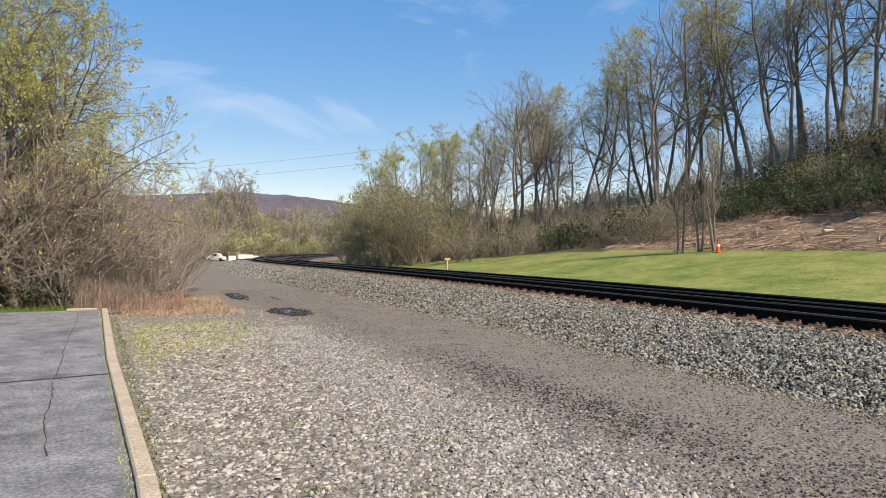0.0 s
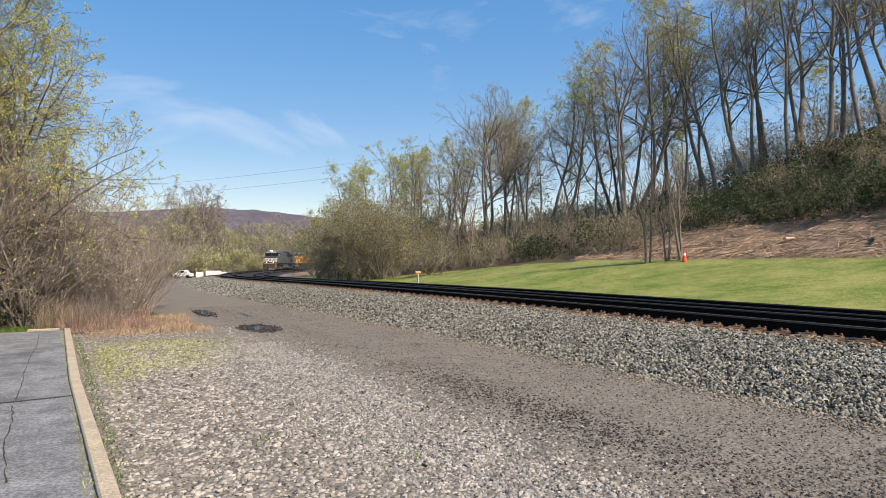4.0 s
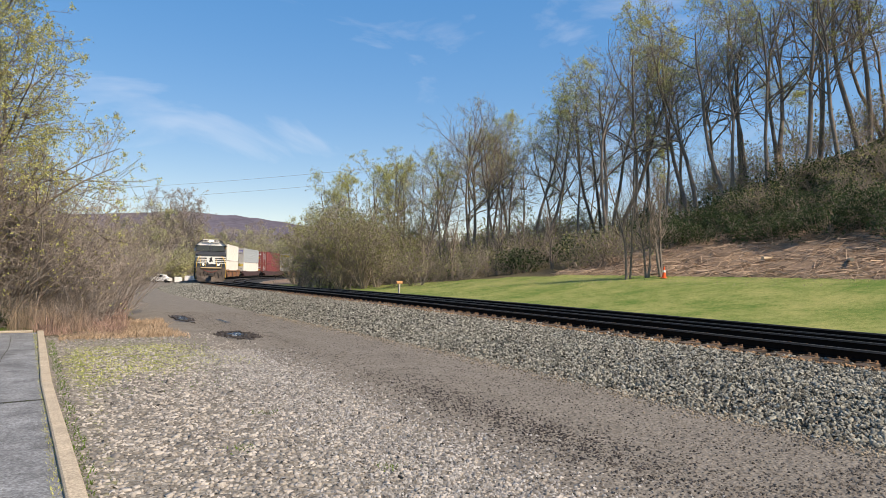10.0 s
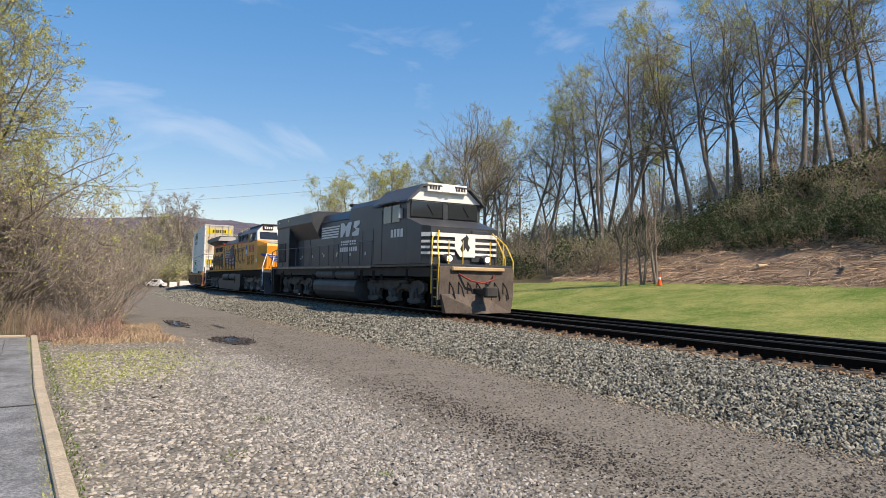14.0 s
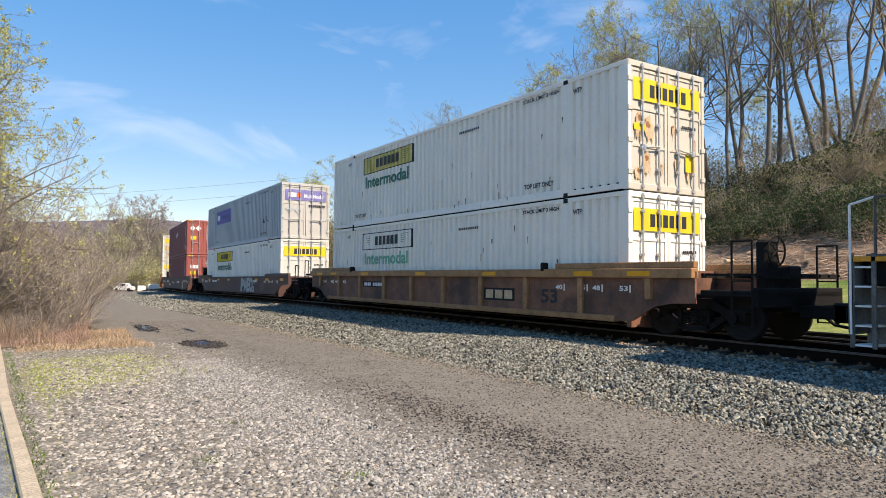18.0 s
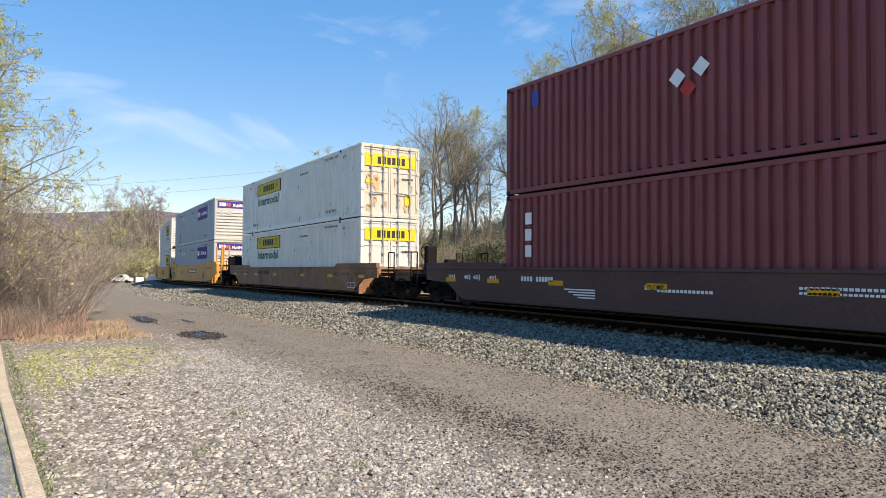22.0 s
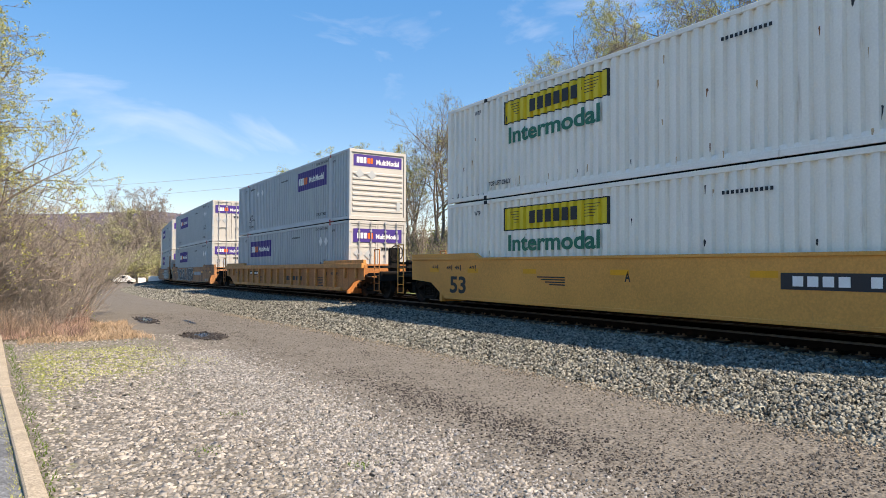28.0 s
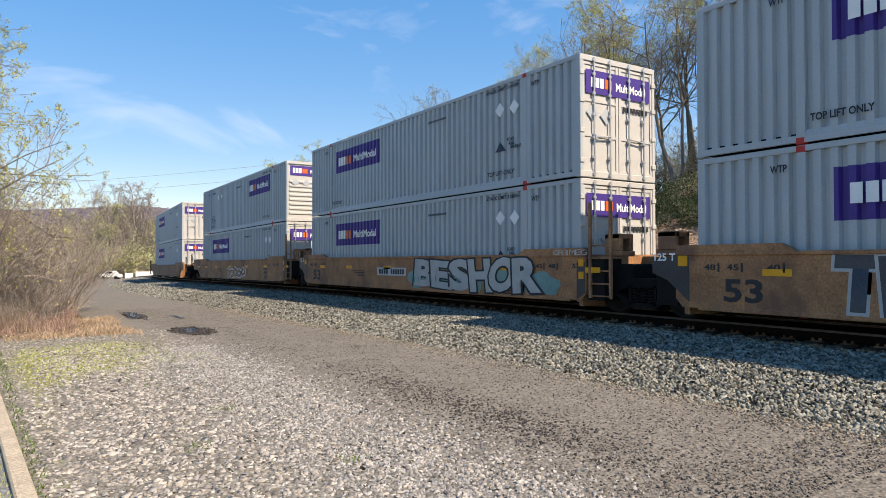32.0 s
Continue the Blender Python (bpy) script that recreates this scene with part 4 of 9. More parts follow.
def grey_container(u, half, zb, kind, near, label, castings="red", faded=False, side="grey_side"):
    L = 16.154
    th = container(u, half, zb, L, side, "grey_end", label, near, castings)
    h = L / 2
    if kind == "far":
        grey_panel(th, -h + 9.9, -h + 13.65, 1.6, 2.46, L, faded)
        diamonds(th, ((-h + 3.0, 2.12), (-h + 2.4, 2.1)), SIDE, -W2 + 0.002, 0.2, P["white_ink"] if not faded else P["grey_light"])
        part("tie_mark", Build().prism([(-h + 2.75, 1.0), (-h + 3.2, 1.0), (-h + 2.98, 1.25)], "x", -W2 - 0.004, -W2), P["dark_ink"], th)
        for k, word in enumerate(("ROAD", "RAIL", "MARINE")):
            lettering(th, word, SIDE, -h + 2.7 - 0.08 * k, 1.24 - 0.11 * k, (0.3, 0.24, 0.42)[k], 0.085, -W2 - 0.006, P["ink"])
    else:
        grey_panel(th, -h + 2.4, -h + 6.05, 1.68, 2.55, L)
        diamonds(th, ((-h + 12.3, 2.2), (-h + 11.5, 2.2)), SIDE, -W2 + 0.002, 0.17, P["white_ink"])
        part("tie_mark", Build().prism([(h - 2.66, 0.7), (h - 2.2, 0.7), (h - 2.42, 1.02)], "x", -W2 - 0.004, -W2), P["dark_ink"], th)
        part("tie_mark", Build().prism([(h - 2.56, 0.74), (h - 2.28, 0.74), (h - 2.36, 0.84), (h - 2.44, 0.8)], "x", -W2 - 0.007, -W2 - 0.004), P["white_ink"], th)
        for k, word in enumerate(("ROAD", "RAIL", "MARINE")):
            lettering(th, word, SIDE, h - 2.58 - 0.12 * k, 1.0 - 0.13 * k, (0.32, 0.26, 0.46)[k], 0.1, -W2 - 0.006, P["ink"])
        plates(th, "code_bar", letter_blocks(h - 3.3, h - 2.45, HC - 0.4, HC - 0.31, 11, SIDE, 0.4), SIDE, -W2 - 0.002, P["ink"])
    stencils(th, L, code=5.6 if kind == "far" else 7.3)
    y = -h
    if near == "doors":
        plates(th, "end_logo_panel", [(-1.1, 2.0, 1.1, 2.55)], END, y + 0.018, P["purple_old"] if faded else P["purple"])
        plates(th, "end_logo_block", letter_blocks(-0.95, -0.5, 2.15, 2.38, 3, END, 0.2), END, y + 0.012, P["white_ink"])
        plates(th, "end_logo_block", letter_blocks(-0.48, -0.22, 2.15, 2.38, 2, END, 0.2), END, y + 0.012, P["orange"])
        lettering(th, "MultiModal", END, -0.1, 2.14, 1.05, 0.2, y + 0.007, P["white_ink"])
        plates(th, "code_bar", letter_blocks(0.15, 1.05, 1.68, 1.8, 8, END), END, y + 0.018, P["ink"])
        diamonds(th, ((-0.88, 1.55), (-0.42, 1.5)), END, y + 0.018, 0.2, P["grey_light"])
    else:
        plates(th, "end_logo_panel", [(-1.1, 2.2, 1.1, 2.68)], END, y + 0.045, P["purple"])
        plates(th, "end_logo_block", letter_blocks(-0.98, -0.52, 2.33, 2.57, 3, END, 0.2), END, y + 0.04, P["white_ink"])
        plates(th, "end_logo_block", letter_blocks(-0.5, -0.22, 2.33, 2.55, 2, END, 0.2), END, y + 0.04, P["orange"])
        lettering(th, "MultiModal", END, -0.08, 2.3, 1.05, 0.22, y + 0.036, P["white_ink"])
        diamonds(th, ((-0.85, 1.88), (-0.3, 1.86)), END, y + 0.0, 0.2, P["grey_light"])
        plates(th, "notice", [(0.85, 0.45, 1.03, 0.8)], END, y + 0.0, P["grey_light"])
    return th


def rust_blob(th, x, z, r, off, rg, drip=0.0):
    """An irregular rust stain on an end wall, drawn out downwards where water has run."""
    pts = []
    for i in range(14):
        a = 2 * math.pi * i / 14
        q = r * rg.uniform(0.55, 1.15)
        pts.append((x + q * math.cos(a) * 0.8, z + q * math.sin(a) - (drip * rg.uniform(0.2, 1.0) if math.sin(a) < -0.3 else 0)))
    part("rust_stain", Build().prism(pts, "y", off - 0.003, off), P["rust_pale"] if drip else P["rust"], th)


def white_container(u, half, zb, label, style="yellow", end="white_end", near="doors", new_=False, words=True, rust=False, band=P["logo_yellow"]):
    L = 16.154
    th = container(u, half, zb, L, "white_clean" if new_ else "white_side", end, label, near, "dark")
    y = -L / 2
    if new_:
        white_new(th, L, words)
        plates(th, "end_logo_panel", [(-0.5, 2.36, 0.5, 2.62)], END, y + 0.045, P["ink"])
        plates(th, "end_logo_field", [(-0.47, 2.39, 0.47, 2.59)], END, y + 0.04, P["logo_gold"])
        plates(th, "end_logo_block", letter_blocks(-0.3, 0.35, 2.43, 2.55, 6, END), END, y + 0.035, P["ink"])
        lettering(th, "Intermodal", END, -0.35, 2.2, 0.75, 0.1, y + 0.04, P["dark_green"])
        if rust:
            rg = random.Random(6)
            for x, z in [(-0.62 + 0.02 * k, 0.62 + 0.2 * k) for k in range(6)] + [(0.72, 0.62 + 0.22 * k) for k in range(5)]:
                rust_blob(th, x + rg.uniform(-0.04, 0.06), z, rg.uniform(0.05, 0.11), y + 0.004, rg, rg.uniform(0.1, 0.25))
                rust_blob(th, x, z, rg.uniform(0.02, 0.045), y + 0.0, rg)
            # dark band with a ragged top along the foot of the end
            top_ = [(-1.2 + 0.1 * k, 0.2 + rg.uniform(-0.08, 0.1)) for k in range(25)]
            part("soot_band", Build().prism([(-1.2, 0.02)] + top_ + [(1.2, 0.02)], "y", y - 0.006, y - 0.003), M["dark"], th)
    else:
        white_far(th, L, style)
        rg = random.Random(int(abs(u) * 7 + zb * 100))
        for k in range(34):
            yc, zc, r = rg.uniform(-7.6, 7.6), rg.choice((rg.uniform(0.3, 2.6), rg.uniform(0.2, 0.5))), rg.uniform(0.01, 0.03)
            pts = []
            for i in range(9):
                a = 2 * math.pi * i / 9
                q = r * rg.uniform(0.5, 1.2)
                pts.append((yc + q * math.cos(a), zc + q * math.sin(a) * 1.3 - (rg.uniform(0, 0.18) if math.sin(a) < -0.5 else 0)))
            part("scuff", Build().prism(pts, "x", -W2 + 0.006, -W2 + 0.0105), rg.choice((P["rust"], P["rust_pale"], P["ink"])), th)
        if near == "doors":
            plates(th, "end_logo_panel", [(-1.12, 2.02, 1.12, 2.52)], END, y + 0.018, band)
            plates(th, "end_logo_block", letter_blocks(-0.62, 0.66, 2.12, 2.4, 6, END), END, y + 0.012, P["ink"])
            plates(th, "code_bar", letter_blocks(0.5, 1.0, 1.55, 1.62, 7, END), END, y + 0.018, P["ink"])
        if rust:
            rg = random.Random(int(u * 10))
            for x, z, r, dr in ((-0.95, 1.62, 0.12, 0.5), (-0.62, 1.5, 0.2, 0.35), (-0.7, 0.75, 0.14, 0.3), (-0.2, 0.62, 0.07, 0.2), (0.35, 0.75, 0.12, 0.25), (0.7, 0.5, 0.1, 0.25), (-1.0, 0.45, 0.12, 0.2), (0.2, 1.55, 0.06, 0.3), (0.95, 1.3, 0.07, 0.4)):
                r *= rg.uniform(0.8, 1.25)
                rust_blob(th, x, z, r, y + 0.018, rg, dr)
                rust_blob(th, x + rg.uniform(-0.03, 0.03), z, r * 0.5, y + 0.014, rg)
            plates(th, "notice", [(0.62, 0.55, 0.95, 0.95)], END, y + 0.018, P["logo_yellow"])
            plates(th, "notice", [(-1.1, 1.35, -0.75, 1.5)], END, y + 0.018, P["logo_yellow"])
    return th


def maroon_container(u, half, zb, label, lower):
    L = 12.192
    th = container(u, half, zb, L, "maroon", "maroon_end", label, "doors", "dark", posts=False)
    h = L / 2
    x, y = -W2 + 0.003, -L / 2
    if lower:
        # the maker's mark, upright, as plain blocks
        plates(th, "logo_block", [(h - 1.05, 1.25 + 0.42 * k, h - 0.8, 1.55 + 0.42 * k) for k in range(3)], SIDE, x, P["white_ink"])
        plates(th, "end_logo_block", letter_blocks(-1.0, -0.3, 1.75, 2.05, 3, END), END, y + 0.018, P["white_ink"])
    else:
        diamonds(th, ((6.65 - h, 1.9), (6.1 - h, 2.0)), SIDE, x, 0.2, P["white_ink"])
        diamonds(th, ((6.4 - h, 1.64),), SIDE, x, 0.2, M["red_stripe"])
        diamonds(th, ((-0.85, 2.2), (-0.4, 2.2)), END, y + 0.018, 0.22, P["white_ink"])
        plates(th, "logo_sticker", [(h - 1.3, 2.2, h - 1.05, 2.6)], SIDE, x, P["blue"])
    plates(th, "code_bar", [(0.25, 2.25 - 0.13 * k, 0.55 + 0.3 * ((k * 7) % 3) / 2, 2.31 - 0.13 * k) for k in range(9)], END, y + 0.018, P["white_ink"])
    plates(th, "caution_panel", [(-1.0, 1.25, -0.55, 1.55)], END, y + 0.018, P["logo_yellow"])
    plates(th, "caution_panel", [(-h + 0.35, 0.45, -h + 0.75, 0.75), (-h + 0.42, 1.45, -h + 0.6, 1.6)], SIDE, x - 0.02, P["logo_yellow"])
    plates(th, "header_hazard_mark", [(-1.2 + 0.1 * k, HC - 0.1, -1.15 + 0.1 * k, HC - 0.02) for k in range(5)] + [(0.75 + 0.1 * k, HC - 0.1, 0.8 + 0.1 * k, HC - 0.02) for k in range(5)], END, y - 0.001, P["logo_yellow"])
    plates(th, "code_bar", [(-h + 0.85, 0.5 + 0.16 * k, -h + 0.95, 0.6 + 0.16 * k) for k in range(12)], SIDE, x - 0.02, P["white_ink"])
    return th


# ---- well cars ----
def coil(c, R, r, turns, rise, n=10, m=4):
    """A coil spring as one bent bar."""
    v, f = [], []
    for i in range(turns * n + 1):
        a = 2 * math.pi * i / n
        for j in range(m):
            q = 2 * math.pi * j / m
            w = R + r * math.cos(q)
            v.append((c[0] + w * math.cos(a), c[1] + w * math.sin(a), c[2] + rise * i / n + r * math.sin(q)))
        if i:
            f += [((i - 1) * m + j, (i - 1) * m + (j + 1) % m, i * m + (j + 1) % m, i * m + j) for j in range(m)]
    return Build().add(v, f)


def wheel_set(parent, y, x_in=0.0):
    for sx in (-1, 1):
        def make():
            b = Build()
            prof = [(0.70, 0.455), (0.79, 0.45), (0.83, 0.44), (0.83, 0.38), (0.80, 0.36), (0.79, 0.16), (0.84, 0.13), (0.84, 0.0), (0.69, 0.0), (0.69, 0.47), (0.70, 0.48)]
            n = 22
            v, f = [], []
            for i in range(n):
                a = 2 * math.pi * i / n
                for x, r in prof:
                    v.append((sx * x, r * math.cos(a), r * math.sin(a)))
            k = len(prof)
            for i in range(n):
                for j in range(k - 1):
                    f.append((i * k + j, i * k + j + 1, ((i + 1) % n) * k + j + 1, ((i + 1) % n) * k + j))
            return Build().add(v, f).mesh("wheel", P["wheel"], True)
        part("wheel", cached(("wheel", sx), make), None, parent).location = (0, y, 0.455)


def truck(car, yc):
    """A two-axle freight truck: side frames, springs, bolster, wheels."""
    def frame_mesh():
        b = Build()
        b.box(-0.9, -0.2, 0.42, 0.9, 0.2, 0.72, 0.02)
        for sx in (-1, 1):
            x0, x1 = sx * 0.9, sx * 1.06
            b.prism([(-1.12, 0.40), (-1.12, 0.56), (-0.72, 0.62), (-0.4, 0.80), (0.4, 0.80), (0.72, 0.62), (1.12, 0.56), (1.12, 0.40), (0.72, 0.40), (0.62, 0.52), (0.40, 0.60), (-0.40, 0.60), (-0.62, 0.52), (-0.72, 0.40)], "x", x0, x1)
            b.prism([(-0.75, 0.42), (-0.35, 0.17), (0.35, 0.17), (0.75, 0.42), (0.62, 0.46), (0.3, 0.27), (-0.3, 0.27), (-0.62, 0.46)], "x", x0, x1)
            for q in (-0.36, 0.3):
                b.box(x0, q, 0.22, x1, q + 0.06, 0.66)
            for q in (-0.89, 0.89):
                b.cyl((sx * 1.0, q, 0.455), (sx * 1.14, q, 0.455), 0.11, 10)
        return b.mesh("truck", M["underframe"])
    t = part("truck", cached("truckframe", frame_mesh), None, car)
    t.location = (0, yc, LIFT)
    for sx in (-1, 1):
        for q in (-0.2, 0.0, 0.2):
            part("spring", cached(("spring", sx), lambda: coil((sx * 0.98, 0, 0.29), 0.075, 0.017, 5, 0.055, 8).mesh("spring", P["wheel"])), None, t).location = (0, q, 0)
    for y in (-0.89, 0.89):
        wheel_set(t, y)
    return t


def coupler(car, y, sgn):
    b = Build().box(-0.12, y, 0.62, 0.12, y + sgn * 0.75, 0.86, 0.02).box(-0.2, y + sgn * 0.62, 0.58, 0.2, y + sgn * 0.9, 0.92, 0.04)
    b.pipe([(0.3, y + sgn * 0.1, 0.75), (0.34, y + sgn * 0.4, 0.5), (0.28, y + sgn * 0.8, 0.45)], 0.03)
    part("coupler", b, M["underframe"], car)


def well_car(u, name, label, paint, style, Lw=16.154, near_truck=True, far_truck=True, top=1.27, ribs=0.0, brake=None):
    """One well: plate or ribbed sides between end platforms on trucks. Near is the leading end."""
    th = empty(name)
    tagged(th, label, "rail car", group="well cars of the train")
    pm, h = P[paint], Lw / 2
    ext = 1.82
    e0 = -h - (ext if near_truck else 0.35)
    e1 = h + (ext if far_truck else 0.35)
    # sides
    for sx in (-1, 1):
        x0, x1 = sx * 1.5, sx * 1.44
        lo0 = [(-h + 0.15, 0.44), (-h - 0.62, 0.87), (e0, 0.94)] if near_truck else [(e0 + 0.15, 0.44), (e0, 0.6)]
        lo1 = [(e1, 0.94), (h + 0.62, 0.87), (h - 0.15, 0.44)] if far_truck else [(e1, 0.6), (e1 - 0.15, 0.44)]
        if style == "arch":
            lo0 = [(-h + 0.1, 0.42), (-h - 0.25, 0.44), (-h - 0.6, 0.62), (-h - 0.85, 0.76), (-h - 1.25, 0.84), (e0, 0.86)]
            lo1 = [(-a, z) for a, z in lo0[::-1]]
        hi = [(e1, top), (e0, top)]
        side = part("side_sill", Build().prism([*lo0[::-1], *lo1[::-1], *hi], "x", x0, x1), pm, th)
        # top chord, higher over the ends
        # ribbed cars take the lighter copy, with wear and painted light, for the frame
        fm = P["worn_" + paint] if style == "arch" else pm
        b = Build().box(x0 + sx * 0.1, e0, top - 0.13, x1 - sx * 0.06, e1, top + 0.07, 0.012) if style == "arch" else Build().box(x0 + sx * 0.03, e0, top, x1 - sx * 0.06, e1, top + 0.07, 0.01)
        if style != "arch":
            for a, c in ((e0 + 0.02, -h + 2.0), (h - 2.0, e1 - 0.02)):
                s_ = 1 if a < 0 else -1
                b.prism([(a, top + 0.071), (c, top + 0.071), (c - (0.25 if a < 0 else 0), top + 0.2), (a + (0 if a < 0 else 0.25), top + 0.2)], "x", x0 + sx * 0.025, x1 - sx * 0.05)
        else:
            for a, c in ((e0, -h + 2.1), (h - 2.1, e1)):
                b.box(x0 + sx * 0.025, a, top + 0.072, x1 - sx * 0.05, c, top + 0.2, 0.01)
        part("top_chord", b, fm, th)
        part("bottom_chord", Build().box(x0 + sx * (0.09 if style == "arch" else 0.025), -h + 0.15, 0.40, x1 - sx * 0.1, h - 0.15, 0.53 if style == "arch" else 0.48, 0.01), fm, th)
        if ribs:
            n = int((Lw + 2 * ext - 0.6) / ribs)
            for k in range(n + 1):
                y = -(n * ribs) / 2 + k * ribs
                zb = 0.47 if abs(y) < h - 0.1 else 0.9
                part("rib", cached(("rib", paint, zb), lambda: Build().box(-0.07, -0.075, zb, 0.07, 0.075, top - 0.13, 0.015).mesh("rib", P["worn_" + paint])), None, th).location = (sx * 1.52, y, 0)
    # floor in the underframe colour, which has under-car shade painted in
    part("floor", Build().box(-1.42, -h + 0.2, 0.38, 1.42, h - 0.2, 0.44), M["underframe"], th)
    # ends
    for sgn, has, e in ((-1, near_truck, e0), (1, far_truck, e1)):
        b = Build().box(-1.44, sgn * (h + 0.08), 0.3, 1.44, sgn * (h + 0.2), top + 0.05)
        part("end_bulkhead", b, pm, th)
        if not has:
            # short end that shares a truck with the next unit
            b = Build().box(-1.0, e, 0.75, 1.0, e + sgn * 0.9, 1.25, 0.03)
            b.prism([(-1.45, 0.45), (-1.45, top - 0.05), (-0.9, top - 0.05), (-0.9, 0.9)], "y", e, e + sgn * 0.5)
            b.prism([(1.45, 0.45), (0.9, 0.9), (0.9, top - 0.05), (1.45, top - 0.05)], "y", e, e + sgn * 0.5)
            part("end_platform", b, M["underframe"], th)
            for x in (-0.95, 0.95):
                b = Build()
                b.box(x - 0.22, e + sgn * 0.25, top, x + 0.22, e + sgn * 0.75, top + 0.12, 0.02)
                b.box(x - 0.22, e + sgn * 0.25, top + 0.12, x - 0.1, e + sgn * 0.7, top + 0.5, 0.02)
                b.box(x + 0.1, e + sgn * 0.25, top + 0.12, x + 0.22, e + sgn * 0.7, top + 0.5, 0.02)
                b.box(x - 0.22, e + sgn * 0.25, top + 0.38, x + 0.22, e + sgn * 0.7, top + 0.5, 0.02)
                part("end_stand", b, pm, th)
            continue
        yc = sgn * (h + 1.45)
        truck(th, yc)
        ep = sgn * (h + 3.05)
        b = Build().box(-1.35, e, 1.0, 1.35, ep, 1.12, 0.015)
        b.box(-0.35, e - sgn * 1.2, 0.72, 0.35, ep, 1.02, 0.02)
        b.box(-1.42, ep - sgn * 0.12, 0.82, 1.42, ep, 1.18, 0.02)
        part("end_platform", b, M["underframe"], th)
        b = Build()
        for k in range(9):
            x = -1.3 + 0.325 * k
            b.box(x - 0.02, e, top - 0.08, x + 0.02, ep, top - 0.04)
        for q in (0.05, 0.5, 0.95):
            y = e + (ep - e) * q
            b.box(-1.35, y - 0.03, top - 0.12, 1.35, y + 0.03, top - 0.03)
        part("grating", b, M["underframe"], th)
        coupler(th, ep, sgn)
        for sx in (-1, 1):
            x = sx * 1.42
            b = Build()
            for y in (ep - sgn * 0.1, ep - sgn * 0.5):
                b.cyl((x, y, 0.45), (x, y, top + 0.55), 0.022, 6)
            for z in (0.47, 0.75, 1.03, 1.3):
                b.cyl((x, ep - sgn * 0.1, z), (x, ep - sgn * 0.5, z), 0.016, 6)
            b.cyl((x, ep - sgn * 0.1, top + 0.55), (x, ep - sgn * 0.5, top + 0.55), 0.02, 6)
            part("ladder", b, pm if paint.startswith("amber") else M["underframe"], th)
        if brake == sgn:
            b = Build().torus((-0.75, ep - sgn * 0.05, 1.85), 0.27, 0.02, "y", 18, 5)
            for k in range(5):
                a = 2 * math.pi * k / 5
                b.cyl((-0.75, ep - sgn * 0.05, 1.85), (-0.75 + 0.27 * math.cos(a), ep - sgn * 0.05, 1.85 + 0.27 * math.sin(a)), 0.014, 5)
            part("brake_wheel", b, M["underframe"], th)
            part("brake_stand", Build().box(-0.95, ep - sgn * 0.35, 1.1, -0.55, ep - sgn * 0.12, 2.05, 0.04).box(-0.2, ep - sgn * 0.4, 1.1, 0.25, ep - sgn * 0.15, 1.6, 0.04), M["underframe"], th)
    if near_truck and paint == "amber":
        # tall stanchions on the end platform
        for x in (-1.35, -0.9, 0.9, 1.35):
            for q in (1.15, 2.75):
                part("stanchion", Build().box(x - 0.04, -h - q - 0.07, 1.1, x + 0.04, -h - q + 0.07, 2.72, 0.015), pm, th)
        part("brake_gear", Build().box(0.1, -h - 2.4, 1.12, 0.7, -h - 1.5, 1.6, 0.05).cyl((0.4, -h - 2.6, 1.75), (0.4, -h - 1.3, 1.75), 0.16, 12), P["logo_gold"], th, "orange hand-brake gear")
    if not near_truck:
        # ladder beside the shared truck
        b = Build()
        for y in (e0 - 0.12, e0 - 0.72):
            b.box(-1.52, y - 0.035, 0.5, -1.45, y + 0.035, 2.62, 0.01)
        for z in (0.55, 0.82, 1.1, 1.38, 1.66):
            b.cyl((-1.485, e0 - 0.12, z), (-1.485, e0 - 0.72, z), 0.018, 6)
        part("ladder", b, pm, th)
        part("end_plate", Build().prism([(e0 + 0.28, 0.45), (e0 + 0.28, top - 0.12), (e0 + 0.02, top - 0.12), (e0 + 0.02, 0.6)], "x", -1.512, -1.503), M["black"], th)
        plates(th, "reflector", [(e0 + 0.06, 1.2, e0 + 0.22, 1.36), (e0 + 0.06, 0.92, e0 + 0.22, 1.08)], SIDE, -1.513, P["stripe"])
    if not far_truck:
        truck(th, h + 1.55)
        b = Build().prism([(e1 - 0.3, 0.55), (e1 + 0.2, 0.95), (e1 + 0.55, 1.08), (e1 + 0.55, top - 0.02), (e1 - 0.3, top - 0.02)], "x", -1.512, -1.46)
        part("end_plate", b, M["black"], th)
        lettering(th, "125 T", SIDE, e1 + 0.5, 1.32, 0.5, 0.15, -1.515, P["white_ink"])
        plates(th, "reflector", [(e1 - 0.27, 1.22, e1 - 0.06, 1.42)], SIDE, -1.513, P["stripe"])
    half = h + 1.45
    MOVING.append((th, u, half, Matrix.Identity(4)))
    return th, half


